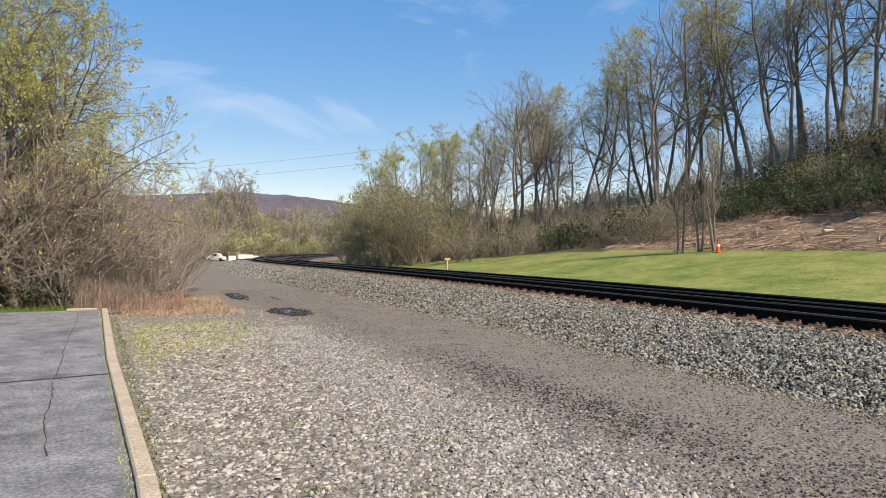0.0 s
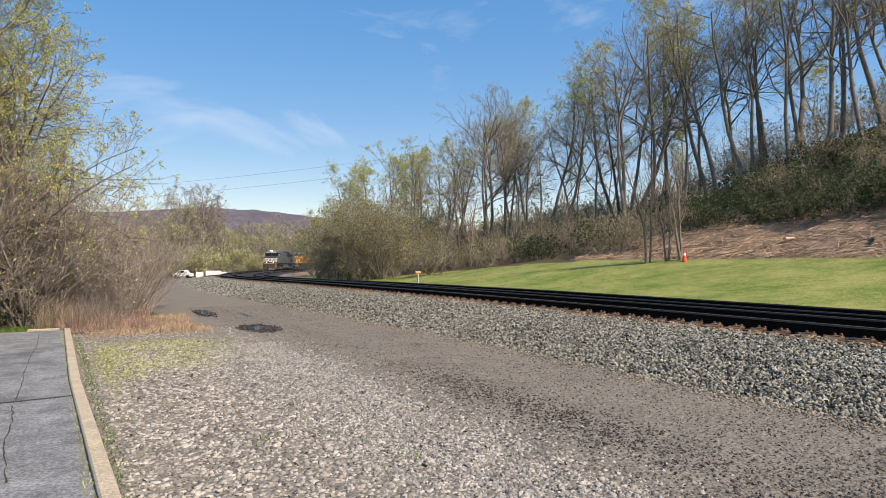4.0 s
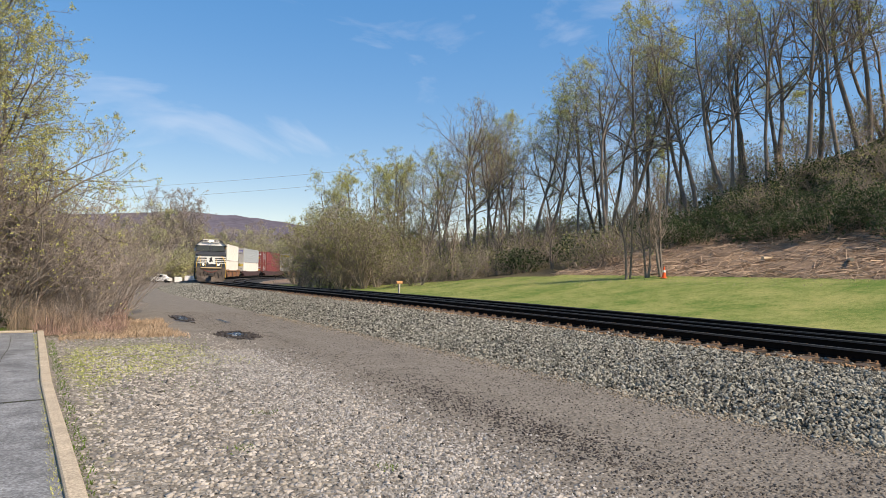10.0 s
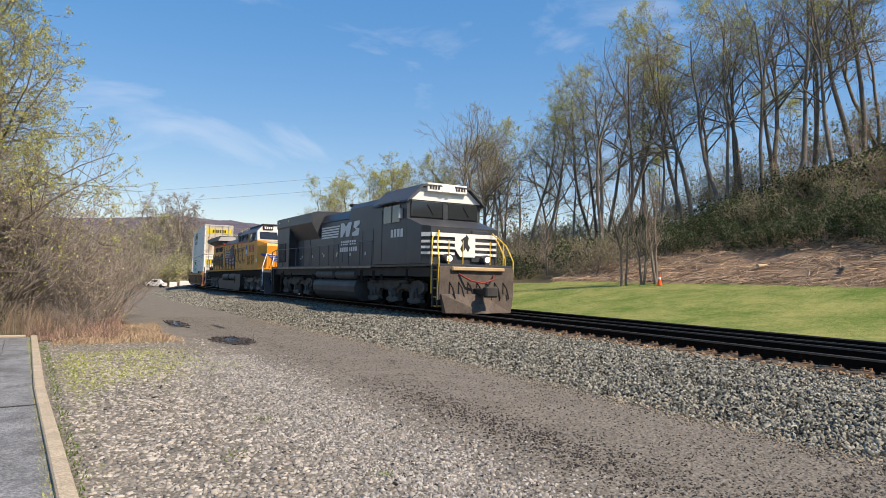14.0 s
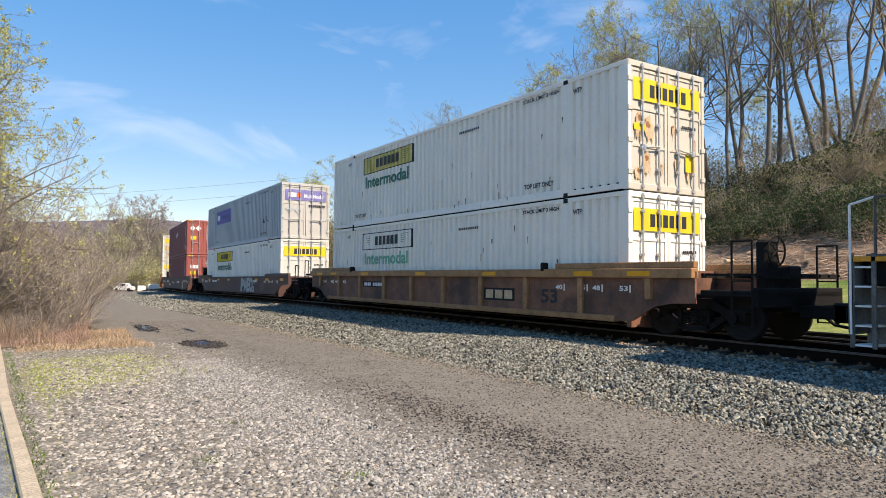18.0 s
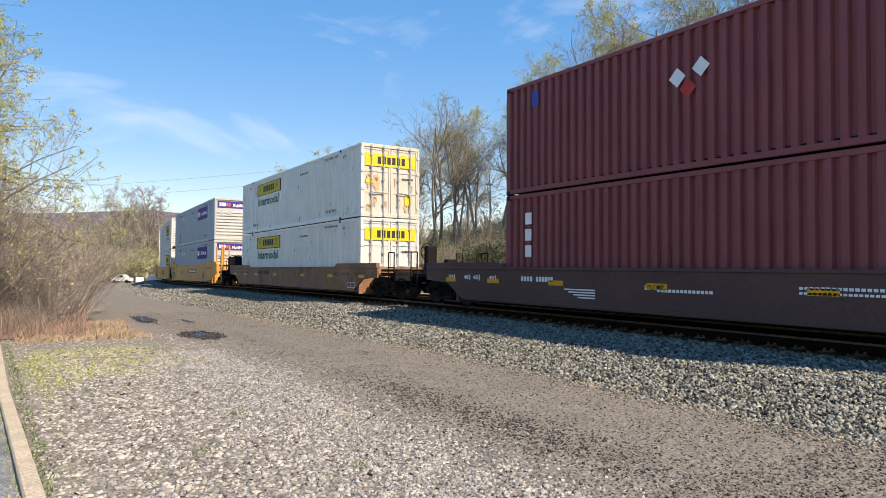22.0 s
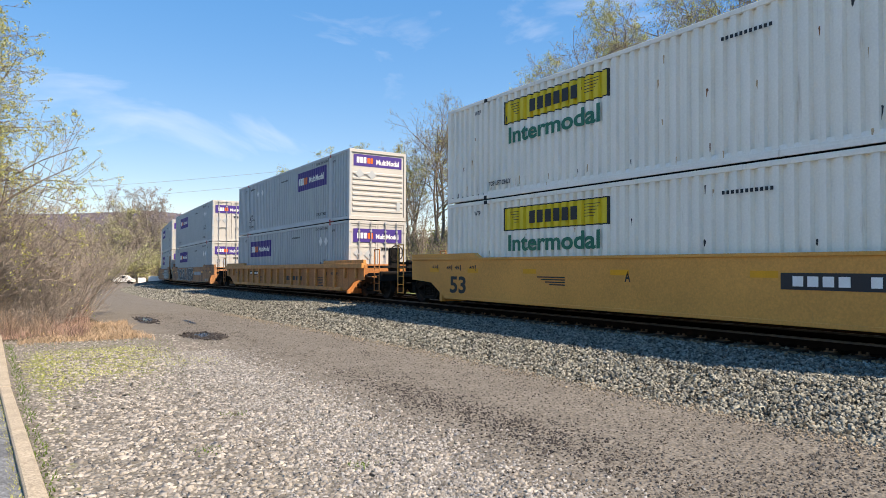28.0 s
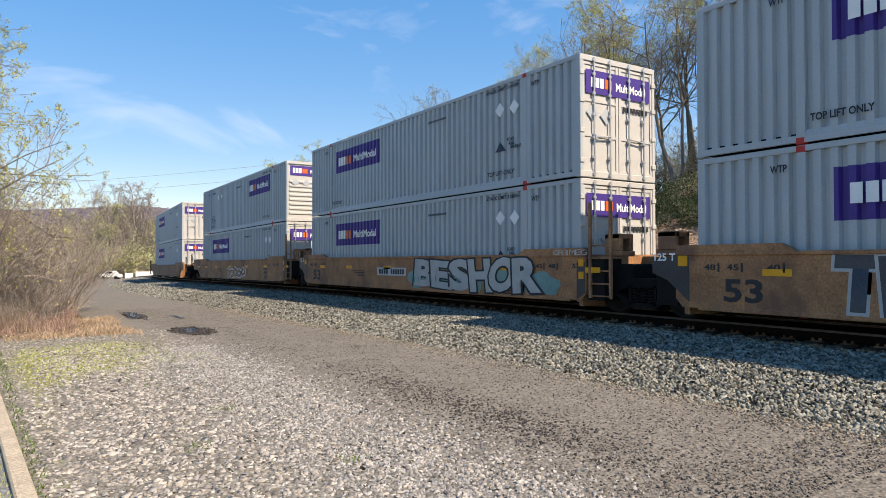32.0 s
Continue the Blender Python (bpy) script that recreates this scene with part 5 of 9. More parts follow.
def sill_marks(th, Lw, top, ink, big=None, raised=0.0, bright=(-8.6, -5.6, -2.4, 0.9, 3.9, 6.4, 8.5), data=True):
    """Loading marks, reflectors and data on the near side of a well car."""
    h, x = Lw / 2, -1.503
    for s_ in (-1, 1):
        for a, t in ((8.3, "53"), (7.5, "48"), (7.04, "45"), (6.28, "40")):
            y = s_ * a
            plates(th, "mark", [(y - 0.02, top - 0.3, y + 0.02, top - 0.14)], SIDE, x, ink)
            lettering(th, t, SIDE, y + 0.3, top - 0.27, 0.24, 0.11, x - 0.003, ink)
    for y in bright:
        plates(th, "reflector", [(y - 0.26, top + raised - 0.36, y + 0.26, top + raised - 0.24)], SIDE, x, P["stripe"])
    rg = random.Random(int(h * 100) + len(th.children))
    rows = []
    for k in range(9):
        w = rg.uniform(0.35, 0.7)
        rows.append((-5.6 - w / 2, top - 0.42 - 0.065 * k, -5.6 + w / 2, top - 0.39 - 0.065 * k))
    for k in range(4):
        rows.append((2.6, top - 0.45 - 0.06 * k, 3.6 - 0.15 * k, top - 0.42 - 0.06 * k))
    for row in rows if data else ():
        plates(th, "data_line", [row], SIDE, x, ink)
    if big:
        for y, body, hh, w in big:
            lettering(th, body, SIDE, y, 0.58, w, hh, x - 0.003, ink)


def number_plate(th, y0, y1, z0, z1, board, ink):
    x = -1.503
    if board is not None:
        plates(th, "number_board", [(y0, z0, y1, z1)], SIDE, x, board)
        x -= 0.004
    w = y1 - y0
    plates(th, "number_bar", letter_blocks(y1 - 0.4 * w, y1 - 0.06 * w, z0 + 0.2 * (z1 - z0), z1 - 0.2 * (z1 - z0), 4, SIDE) + letter_blocks(y0 + 0.06 * w, y0 + 0.52 * w, z0 + 0.2 * (z1 - z0), z1 - 0.2 * (z1 - z0), 6, SIDE), SIDE, x, ink)


def graffiti(th, y0, y1, z0, z1, n, fill, line, seed, x=-1.503):
    """Bulging spray-painted shapes in a row, with no readable letters."""
    rg = random.Random(seed)
    step = (y1 - y0) / n
    back, front, cut = Build(), Build(), Build()
    for k in range(n):
        cy, cz = y0 + step * (k + 0.5), (z0 + z1) / 2 + rg.uniform(-0.05, 0.05)
        ry, rz = step * 0.62, (z1 - z0) / 2 * rg.uniform(0.8, 1.05)
        ph = [rg.uniform(0, 6.28) for _ in range(3)]

        def blob(g):
            out = []
            for i in range(18):
                a = 2 * math.pi * i / 18
                r = 1 + 0.16 * math.sin(3 * a + ph[0]) + 0.13 * math.sin(5 * a + ph[1])
                sq = 1 / max(abs(math.cos(a)), abs(math.sin(a))) ** 0.55
                out.append((cy + (ry * r * sq * 0.8 + g) * math.cos(a), min(max(cz + (rz * r * sq * 0.8 + g) * math.sin(a), z0 - 0.08), z1 + 0.1)))
            return out
        back.prism(blob(0.045), "x", x - 0.004 - 0.0006 * k, x)
        front.prism(blob(0.0), "x", x - 0.009 - 0.0006 * k, x - 0.006)
        a = rg.uniform(-0.3, 0.3)
        for q in (-0.22, 0.2):
            c_, s_ = math.cos(a), math.sin(a)
            pts = [(-0.025, -0.3 * rz), (0.025, -0.3 * rz), (0.035, 0.35 * rz), (-0.02, 0.3 * rz)]
            cut.prism([(cy + q * ry + p * c_ - r * s_, cz + rg.uniform(-0.05, 0.05) + p * s_ + r * c_) for p, r in pts], "x", x - 0.022, x - 0.019)
    part("spray_outline", back, line, th, "spray-painted outline")
    part("spray_fill", front, fill, th, "spray-painted fill")
    part("spray_line", cut, line, th)


def glyph(ch, swell):
    cu = bpy.data.curves.new("glyph", "FONT")
    cu.body, cu.size, cu.resolution_u, cu.offset = ch, 1.0, 3, swell
    me = bpy.data.meshes.new_from_object(bpy.data.objects.new("glyph", cu))
    co = np.empty(len(me.vertices) * 3)
    me.vertices.foreach_get("co", co)
    return me, co.reshape(-1, 3)


def spray_word(th, body, y1, y0, z0, z1, fill, line, seed, swell=0.05, x=-1.5034):
    """A sprayed word in fat overlapping letters, each with its outline, from y1 towards y0."""
    rg = random.Random(seed)
    step = (y1 - y0) / len(body)
    for k, ch in enumerate(body):
        fat, rim = glyph(ch, swell), glyph(ch, swell + 0.045)
        lo, hi = fat[1].min(0), fat[1].max(0)
        a, shear = rg.uniform(-0.1, 0.1), rg.uniform(-0.15, 0.25)
        up, w, h = rg.uniform(-0.04, 0.04) * (z1 - z0), step * rg.uniform(1.02, 1.22) * (0.35 if ch == "I" else 1), (z1 - z0) * rg.uniform(0.9, 1.02)
        cy = y1 - step * (k + 0.5)
        for (me, co), m, off, name in (((rim, line, 0.0, "spray_outline"),) if line else ()) + ((fat, fill, 0.0016, "spray_fill"),):
            u = (co[:, 0] - (lo[0] + hi[0]) / 2) / (hi[0] - lo[0]) * w
            v = (co[:, 1] - (lo[1] + hi[1]) / 2) / (hi[1] - lo[1]) * h
            u, v = u + shear * v, v + a * u
            out = np.stack([np.full(len(u), x - off - 0.0034 * k), cy - u, np.clip((z0 + z1) / 2 + up + v, 0.42, z1 + 0.06)], -1)
            me.vertices.foreach_set("co", out.ravel())
            me.materials.append(m)
            part(name, me, None, th)


ZL, ZU = 0.36, 3.255
CARS = {"A": -51.68, "B": -28.78, "C": -5.8, "D": 17.43, "E": 40.58, "F": 59.73, "G": 78.98, "K": 102.43, "M": 125.53, "N": 144.78, "O": 164.08, "Q": 187.5}
ink_w, ink_k = P["white_ink"], P["ink"]

# ribbed tan car
c, hf = well_car(CARS["A"], "well_car", "dirty rust-brown ribbed well car with a brake wheel", "tan", "arch", top=1.47, ribs=1.96, brake=-1)
sill_marks(c, 16.154, 1.33, ink_w, bright=(), data=False)
plates(c, "logo_board", [(-4.4, 0.72, -3.05, 1.05)], SIDE, -1.503, M["dark"])
plates(c, "logo_block", letter_blocks(-4.35, -3.1, 0.77, 1.0, 3, SIDE, 0.2), SIDE, -1.508, P["rust_pale"])
number_plate(c, 3.0, 4.7, 0.95, 1.15, M["dark"], ink_w)
for y in (-8.6, -7.0, -3.4, 0.3, 4.4, 7.3, 8.8):
    plates(c, "reflector", [(y - 0.3, 1.38, y + 0.3, 1.48)], SIDE, -1.601, P["stripe"])
for y in (-5.6, 5.6):
    part("container_guide", Build().box(-1.62, y - 0.07, 1.48, -1.44, y + 0.07, 1.7, 0.03), M["underframe"], c)
lettering(c, "53", SIDE, -5.45, 0.72, 0.6, 0.34, -1.507, ink_k)
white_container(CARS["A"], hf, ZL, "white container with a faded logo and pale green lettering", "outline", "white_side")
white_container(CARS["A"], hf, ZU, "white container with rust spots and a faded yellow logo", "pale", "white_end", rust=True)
# dark brown cars
c, hf = well_car(CARS["B"], "well_car", "dark brown plate-sided well car with spray paint", "umber", "slope", brake=1)
sill_marks(c, 16.154, 1.27, ink_w, raised=0.19, bright=(-8.9, -6.55, -4.6, 1.3, 3.9, 6.4, 8.5), data=False)
lettering(c, "53", SIDE, -5.4, 0.62, 0.55, 0.34, -1.506, P["ghost_mark"])
number_plate(c, 4.3, 5.6, 0.98, 1.16, None, ink_w)
spray_word(c, "PAEO", -1.55, -3.95, 0.44, 1.26, P["spray_pale"], ink_k, 3, 0.07)
spray_word(c, "D", -3.85, -4.3, 0.44, 0.85, P["spray_pale"], ink_k, 4, 0.07, x=-1.52)
plates(c, "owner_bar", letter_blocks(-4.75, -3.8, 1.02, 1.12, 9, SIDE), SIDE, -1.503, ink_w)
lettering(c, "RAILWAY", SIDE, -4.15, 0.95, 0.5, 0.05, -1.506, ink_w)
white_container(CARS["B"], hf, ZL, "white container with a yellow logo and green lettering", "yellow", "white_clean")
grey_container(CARS["B"], hf, ZU, "far", "doors", "blue-grey container with a peeling faded purple panel", faded=True)
c, hf = well_car(CARS["C"], "well_car", "dark brown plate-sided well car with white marks", "umber", "slope", brake=1)
sill_marks(c, 16.154, 1.27, ink_w)
number_plate(c, 3.9, 5.3, 0.95, 1.15, None, ink_w)
plates(c, "data_line", letter_blocks(-0.4, 0.9, 0.86, 0.92, 14, SIDE) + letter_blocks(-3.4, -2.0, 1.0, 1.05, 16, SIDE) + letter_blocks(-3.4, -2.0, 0.92, 0.96, 18, SIDE), SIDE, -1.503, ink_w)
lettering(c, "LD LMT", SIDE, 1.2, 0.9, 0.5, 0.1, -1.507, ink_w)
maroon_container(CARS["C"], hf, ZL, "maroon forty-foot container with white upright marks", True)
maroon_container(CARS["C"], hf, ZU, "maroon forty-foot container with white hazard diamonds", False)
c, hf = well_car(CARS["D"], "well_car", "faded brown plate-sided well car with amber reflectors", "umber_old", "slope", brake=1)
sill_marks(c, 16.154, 1.27, ink_k, bright=(-8.6, -5.6, -2.4, 1.5, 4.6, 6.65, 8.7), data=False)
number_plate(c, 2.3, 4.35, 0.94, 1.22, None, ink_k)
plates(c, "notice_frame", [(-8.0, 0.52, -7.3, 0.54), (-8.0, 0.72, -7.3, 0.74), (-8.0, 0.52, -7.98, 0.74), (-7.32, 0.52, -7.3, 0.74), (-7.66, 0.52, -7.64, 0.74)], SIDE, -1.503, ink_w)
white_container(CARS["D"], hf, ZL, "white container with a yellow logo, green lettering and a door notice", "yellow", "white_clean")
white_container(CARS["D"], hf, ZU, "white container with badly rusted doors and a yellow logo", "yellow", "white_end", rust=True)
# yellow articulated set of three
for key, nt_, ft_ in (("E", True, False), ("F", False, False), ("G", False, True)):
    c, hf = well_car(CARS[key], "well_car", "yellow-tan plate-sided unit of an articulated well car", "amber", "slope", near_truck=nt_, far_truck=ft_, top=1.55, brake=-1 if key == "E" else None)
    sill_marks(c, 16.154, 1.55, ink_k, big=((7.6, "53", 0.5, 0.85),) if key != "G" else ((7.6, "53", 0.5, 0.85), (-6.9, "53", 0.5, 0.85)))
    plates(c, "warning_strip", [(-7.9, 0.42, -4.6, 0.51)], SIDE, -1.527, P["red_dark"])
    lettering(c, "DO NOT JACK BOTH UNITS FROM THIS POINT", SIDE, -4.7, 0.44, 2.9, 0.05, -1.533, ink_w)
    if key == "F":
        plates(c, "logo_block", letter_blocks(-2.4, -0.5, 0.75, 1.28, 3, SIDE, 0.2), SIDE, -1.503, P["red_dark"])
        lettering(c, "C", SIDE, 0.9, 1.02, 0.14, 0.2, -1.507, ink_k)
    else:
        number_plate(c, -2.9 if key == "E" else -5.6, 0.0 if key == "E" else -2.7, 1.0, 1.28, ink_k, ink_w)
        lettering(c, "B" if key == "E" else "A", SIDE, 0.75, 1.05, 0.16, 0.22, -1.507, ink_k)
    if key == "E":
        grey_container(CARS[key], hf, ZL, "near", "ribs", "blue-grey container with a purple panel and a ribbed white end")
        grey_container(CARS[key], hf, ZU, "near", "ribs", "blue-grey container with a purple panel and a ribbed white end")
    elif key == "F":
        white_container(CARS[key], hf, ZL, "clean white container with a framed gold logo", end="white_clean", near="ribs", new_=True, words=False)
        white_container(CARS[key], hf, ZU, "clean white container with a framed gold logo and rust-streaked end", end="white_clean", near="ribs", new_=True, rust=True)
    else:
        white_container(CARS[key], hf, ZL, "white container with a yellow logo and green lettering", "yellow", "white_clean")
        white_container(CARS[key], hf, ZU, "white container with a yellow logo and green lettering", "yellow", "white_clean")
# ribbed orange car
c, hf = well_car(CARS["K"], "well_car", "weathered orange ribbed well car with a brake wheel", "amber_old", "arch", top=1.42, ribs=1.03, brake=-1)
sill_marks(c, 16.154, 1.3, ink_k, bright=())
number_plate(c, 3.3, 4.9, 0.98, 1.16, M["dark"], ink_w)
plates(c, "mark", letter_blocks(-3.4, -1.2, 0.75, 0.95, 5, SIDE), SIDE, -1.503, ink_k)
grey_container(CARS["K"], hf, ZL, "far", "doors", "pale grey container with a purple panel and white doors", side="grey_light")
grey_container(CARS["K"], hf, ZU, "near", "ribs", "pale grey container with a purple panel and a ribbed white end", side="grey_light")
# rusty articulated set
for key, nt_, ft_ in (("M", True, False), ("N", False, False), ("O", False, True)):
    c, hf = well_car(CARS[key], "well_car", "rusty orange unit of an articulated well car with spray paint", "rusty", "slope", near_truck=nt_, far_truck=ft_, top=1.42)
    sill_marks(c, 16.154, 1.42, ink_k, big=((7.4, "53", 0.42, 0.75),) if key != "O" else None)
    if key == "M":
        spray_word(c, "TROLSLAYERS", 5.45, -2.2, 0.48, 1.4, P["spray_dark"], P["spray_pale"], 11)
        number_plate(c, -5.2, -2.35, 0.9, 1.15, P["spray_grey"], P["spray_pale"])
        spray_word(c, "RIDINCE", -6.7, -8.1, 0.52, 0.66, P["spray_pale"], None, 12, 0.0)
        spray_word(c, "GRIMEG", -7.0, -8.3, 1.44, 1.56, P["ink"], None, 22, 0.0, x=-1.53)
    elif key == "N":
        graffiti(c, -7.5, -0.6, 0.5, 1.1, 7, P["spray_teal"], P["spray_teal"], 14)
        spray_word(c, "BESHOR", -1.05, -6.9, 0.5, 1.4, P["spray_pale"], ink_k, 13, x=-1.52)
        spray_word(c, "GRIMEG", -7.4, -8.5, 1.46, 1.58, P["spray_pale"], None, 23, 0.0, x=-1.53)
        number_plate(c, -0.4, 1.6, 0.85, 1.12, P["grey_light"], ink_k)
    else:
        graffiti(c, -2.2, 1.4, 0.45, 1.1, 5, P["rusty"], ink_w, 15)
    if key == "O":
        grey_container(CARS[key], hf, ZL, "far", "doors", "blue-grey container with a purple panel on its side", side="grey_side")
        grey_container(CARS[key], hf, ZU, "near", "ribs", "blue-grey container with a purple panel and a ribbed white end", side="grey_side")
    else:
        grey_container(CARS[key], hf, ZL, "far", "doors", "blue-grey container with a purple panel and placards on its doors")
        grey_container(CARS[key], hf, ZU, "far", "doors", "blue-grey container with a purple panel and stained white doors")
c, hf = well_car(CARS["Q"], "well_car", "dark plate-sided well car at the tail of the view", "umber_old", "slope")
grey_container(CARS["Q"], hf, ZL, "far", "doors", "pale grey container with a purple panel and white doors", side="grey_light")
grey_container(CARS["Q"], hf, ZU, "far", "doors", "pale grey container with a purple panel and white doors", side="grey_light")


# ---- locomotives ----
def loco_truck(loco, yc, mat_):
    """A three-axle truck with cast side frames."""
    def frame_mesh():
        b = Build()
        for sx in (-1, 1):
            x0, x1 = sx * 0.98, sx * 1.14
            b.prism([(-2.5, 0.66), (-2.5, 0.9), (-2.1, 1.04), (-1.4, 0.98), (-0.9, 1.06), (0.9, 1.06), (1.4, 0.98), (2.1, 1.04), (2.5, 0.9), (2.5, 0.66), (2.2, 0.52), (1.4, 0.5), (1.2, 0.68), (0.6, 0.68), (0.4, 0.5), (-0.4, 0.5), (-0.6, 0.68), (-1.2, 0.68), (-1.4, 0.5), (-2.2, 0.52)], "x", x0, x1)
            b.prism([(-2.3, 0.74), (-2.3, 0.86), (2.3, 0.86), (2.3, 0.74)], "x", x1, sx * 1.18)
            for q in (-1.8, 0.0, 1.8):
                b.prism([(q - 0.5, 0.24), (q - 0.5, 0.34), (q - 0.26, 0.4), (q - 0.2, 0.74), (q + 0.2, 0.74), (q + 0.26, 0.4), (q + 0.5, 0.34), (q + 0.5, 0.24), (q + 0.2, 0.18), (q - 0.2, 0.18)], "x", x0, sx * 1.2)
                b.cyl((sx * 1.2, q, 0.5), (sx * 1.235, q, 0.5), 0.15, 14).cyl((sx * 1.235, q, 0.5), (sx * 1.26, q, 0.5), 0.1, 12)
            b.cyl((sx * 1.2, -0.75, 0.86), (sx * 1.2, -0.15, 0.7), 0.07, 8)
            b.cyl((sx * 1.2, 1.4, 1.0), (sx * 1.2, 1.9, 1.0), 0.1, 8)
            b.cyl((sx * 1.2, -1.5, 1.0), (sx * 1.2, -1.0, 1.0), 0.1, 8)
        b.box(-0.9, -1.9, 0.6, 0.9, 1.9, 0.9).box(-0.64, -2.3, 0.2, 0.64, 2.3, 0.9)
        return b.mesh("truck", mat_)
    t = part("truck", frame_mesh(), None, loco)
    t.location = (0, yc, LIFT)
    for q in (-1.8, 0.0, 1.8):
        for sx in (-1, 1):
            def wheel():
                b = Build().cyl((sx * 0.70, 0, 0), (sx * 0.83, 0, 0), 0.53, 24).cyl((sx * 0.68, 0, 0), (sx * 0.70, 0, 0), 0.56, 24)
                return b.mesh("wheel", P["wheel"])
            part("wheel", cached(("locowheel", sx), wheel), None, t).location = (0, q, 0.53)
            for d in (-0.42, 0.42):
                def spring():
                    return coil((sx * 1.06, 0, 0.34), 0.085, 0.02, 6, 0.055).mesh("spring", mat_)
                part("spring", cached(("locospring", sx, mat_.name), spring), None, t).location = (0, q + d, 0)


def handrail(loco, pts, material, r=0.02, name="handrail"):
    part(name, Build().pipe(pts, r, 6), material, loco)


def steps(loco, y, sgn, material, tread):
    """Corner steps on both sides of one end."""
    for sx in (-1, 1):
        b = Build()
        for k in range(5):
            b.box(sx * 1.0, y, 0.32 + k * 0.3, sx * 1.48, y + sgn * 0.3, 0.35 + k * 0.3, 0.006)
        part("step", b, tread, loco)
        b = Build().box(sx * 1.5, y - sgn * 0.02, 0.3, sx * 1.46, y + sgn * 0.04, 1.75).box(sx * 1.5, y + sgn * 0.3, 0.3, sx * 1.46, y + sgn * 0.36, 1.75).box(sx * 0.98, y, 0.3, sx * 1.02, y + sgn * 0.34, 1.75)
        part("step_well", b, material, loco)


def fuel_tank(loco, y0, y1, material):
    half_ = [(1.3, 1.12), (1.42, 1.04), (1.48, 0.85), (1.46, 0.62), (1.36, 0.42), (1.2, 0.28), (1.0, 0.22)]
    part("fuel_tank", Build().prism([(-a, c) for a, c in half_] + half_[::-1], "y", y0, y1), material, loco)
    m = (y0 + y1) / 2
    for sx in (-1, 1):
        for a, c in ((y0 + 0.1, m - 0.1), (m + 0.1, y1 - 0.1)):
            b = Build().cyl((sx * 1.22, a + 0.12, 1.36), (sx * 1.22, c - 0.12, 1.36), 0.215, 16)
            b.cyl((sx * 1.22, a, 1.36), (sx * 1.22, a + 0.12, 1.36), 0.12, 16, 0.215).cyl((sx * 1.22, c - 0.12, 1.36), (sx * 1.22, c, 1.36), 0.215, 16, 0.12)
            part("air_tank", b, material, loco, smooth=False)


def tank_group(loco, material):
    """A shallow fuel tank with a raised block at its front and two short air tanks on either side."""
    y0, ym, y1 = 5.8 - 10.05, 7.85 - 10.05, 14.0 - 10.05
    part("fuel_tank", Build().prism([(y1 + 0.1, 0.8), (y1 - 0.25, 0.3), (ym, 0.24), (ym, 0.9), (y1 + 0.1, 0.9)], "x", -1.46, 1.46), material, loco)
    part("tank_block", Build().prism([(ym, 0.24), (ym, 1.36), (y0 + 0.1, 1.36), (y0 + 0.1, 0.55), (y0 + 0.35, 0.24)], "x", -1.48, 1.48), material, loco)
    for sx in (-1, 1):
        for a, c in ((ym + 0.12, ym + 2.2), (ym + 2.45, ym + 4.75)):
            b = Build().cyl((sx * 1.2, a + 0.1, 1.19), (sx * 1.2, c - 0.1, 1.19), 0.27, 20)
            b.cyl((sx * 1.2, a, 1.19), (sx * 1.2, a + 0.1, 1.19), 0.15, 20, 0.27).cyl((sx * 1.2, c - 0.1, 1.19), (sx * 1.2, c, 1.19), 0.27, 20, 0.15)
            part("air_tank", b, material, loco)
    part("filler", Build().box(-1.5, ym - 0.3, 0.75, -1.48, ym - 0.1, 1.25, 0.005), M["dark"], loco)


def side_rails(loco, y0, y1, n, material, z=2.72, x=1.47):
    for sx in (-1, 1):
        part("top_handrail", Build().cyl((sx * x, y0, z), (sx * x, y1, z), 0.02, 6), material, loco)
        for k in range(n + 1):
            y = y0 + (y1 - y0) * k / n
            part("post", cached(("railpost", material.name, z), lambda: Build().cyl((0, 0, 1.7), (0, 0, z), 0.022, 6).mesh("post", material)), None, loco).location = (sx * x, y, 0)


def piping(loco, y0, y1, seed):
    rg = random.Random(seed)
    b = Build()
    for sx in (-1, 1):
        for z in (1.2, 1.32, 1.44):
            b.cyl((sx * (1.3 + rg.uniform(-0.05, 0.05)), y0, z), (sx * 1.32, y1, z + rg.uniform(-0.03, 0.03)), 0.025, 5)
        for k in range(12):
            y = rg.uniform(y0, y1)
            b.box(sx * 1.28, y, 1.15, sx * 1.36, y + rg.uniform(0.08, 0.3), rg.uniform(1.35, 1.6), 0.01)
    part("piping", b, M["underframe"], loco)


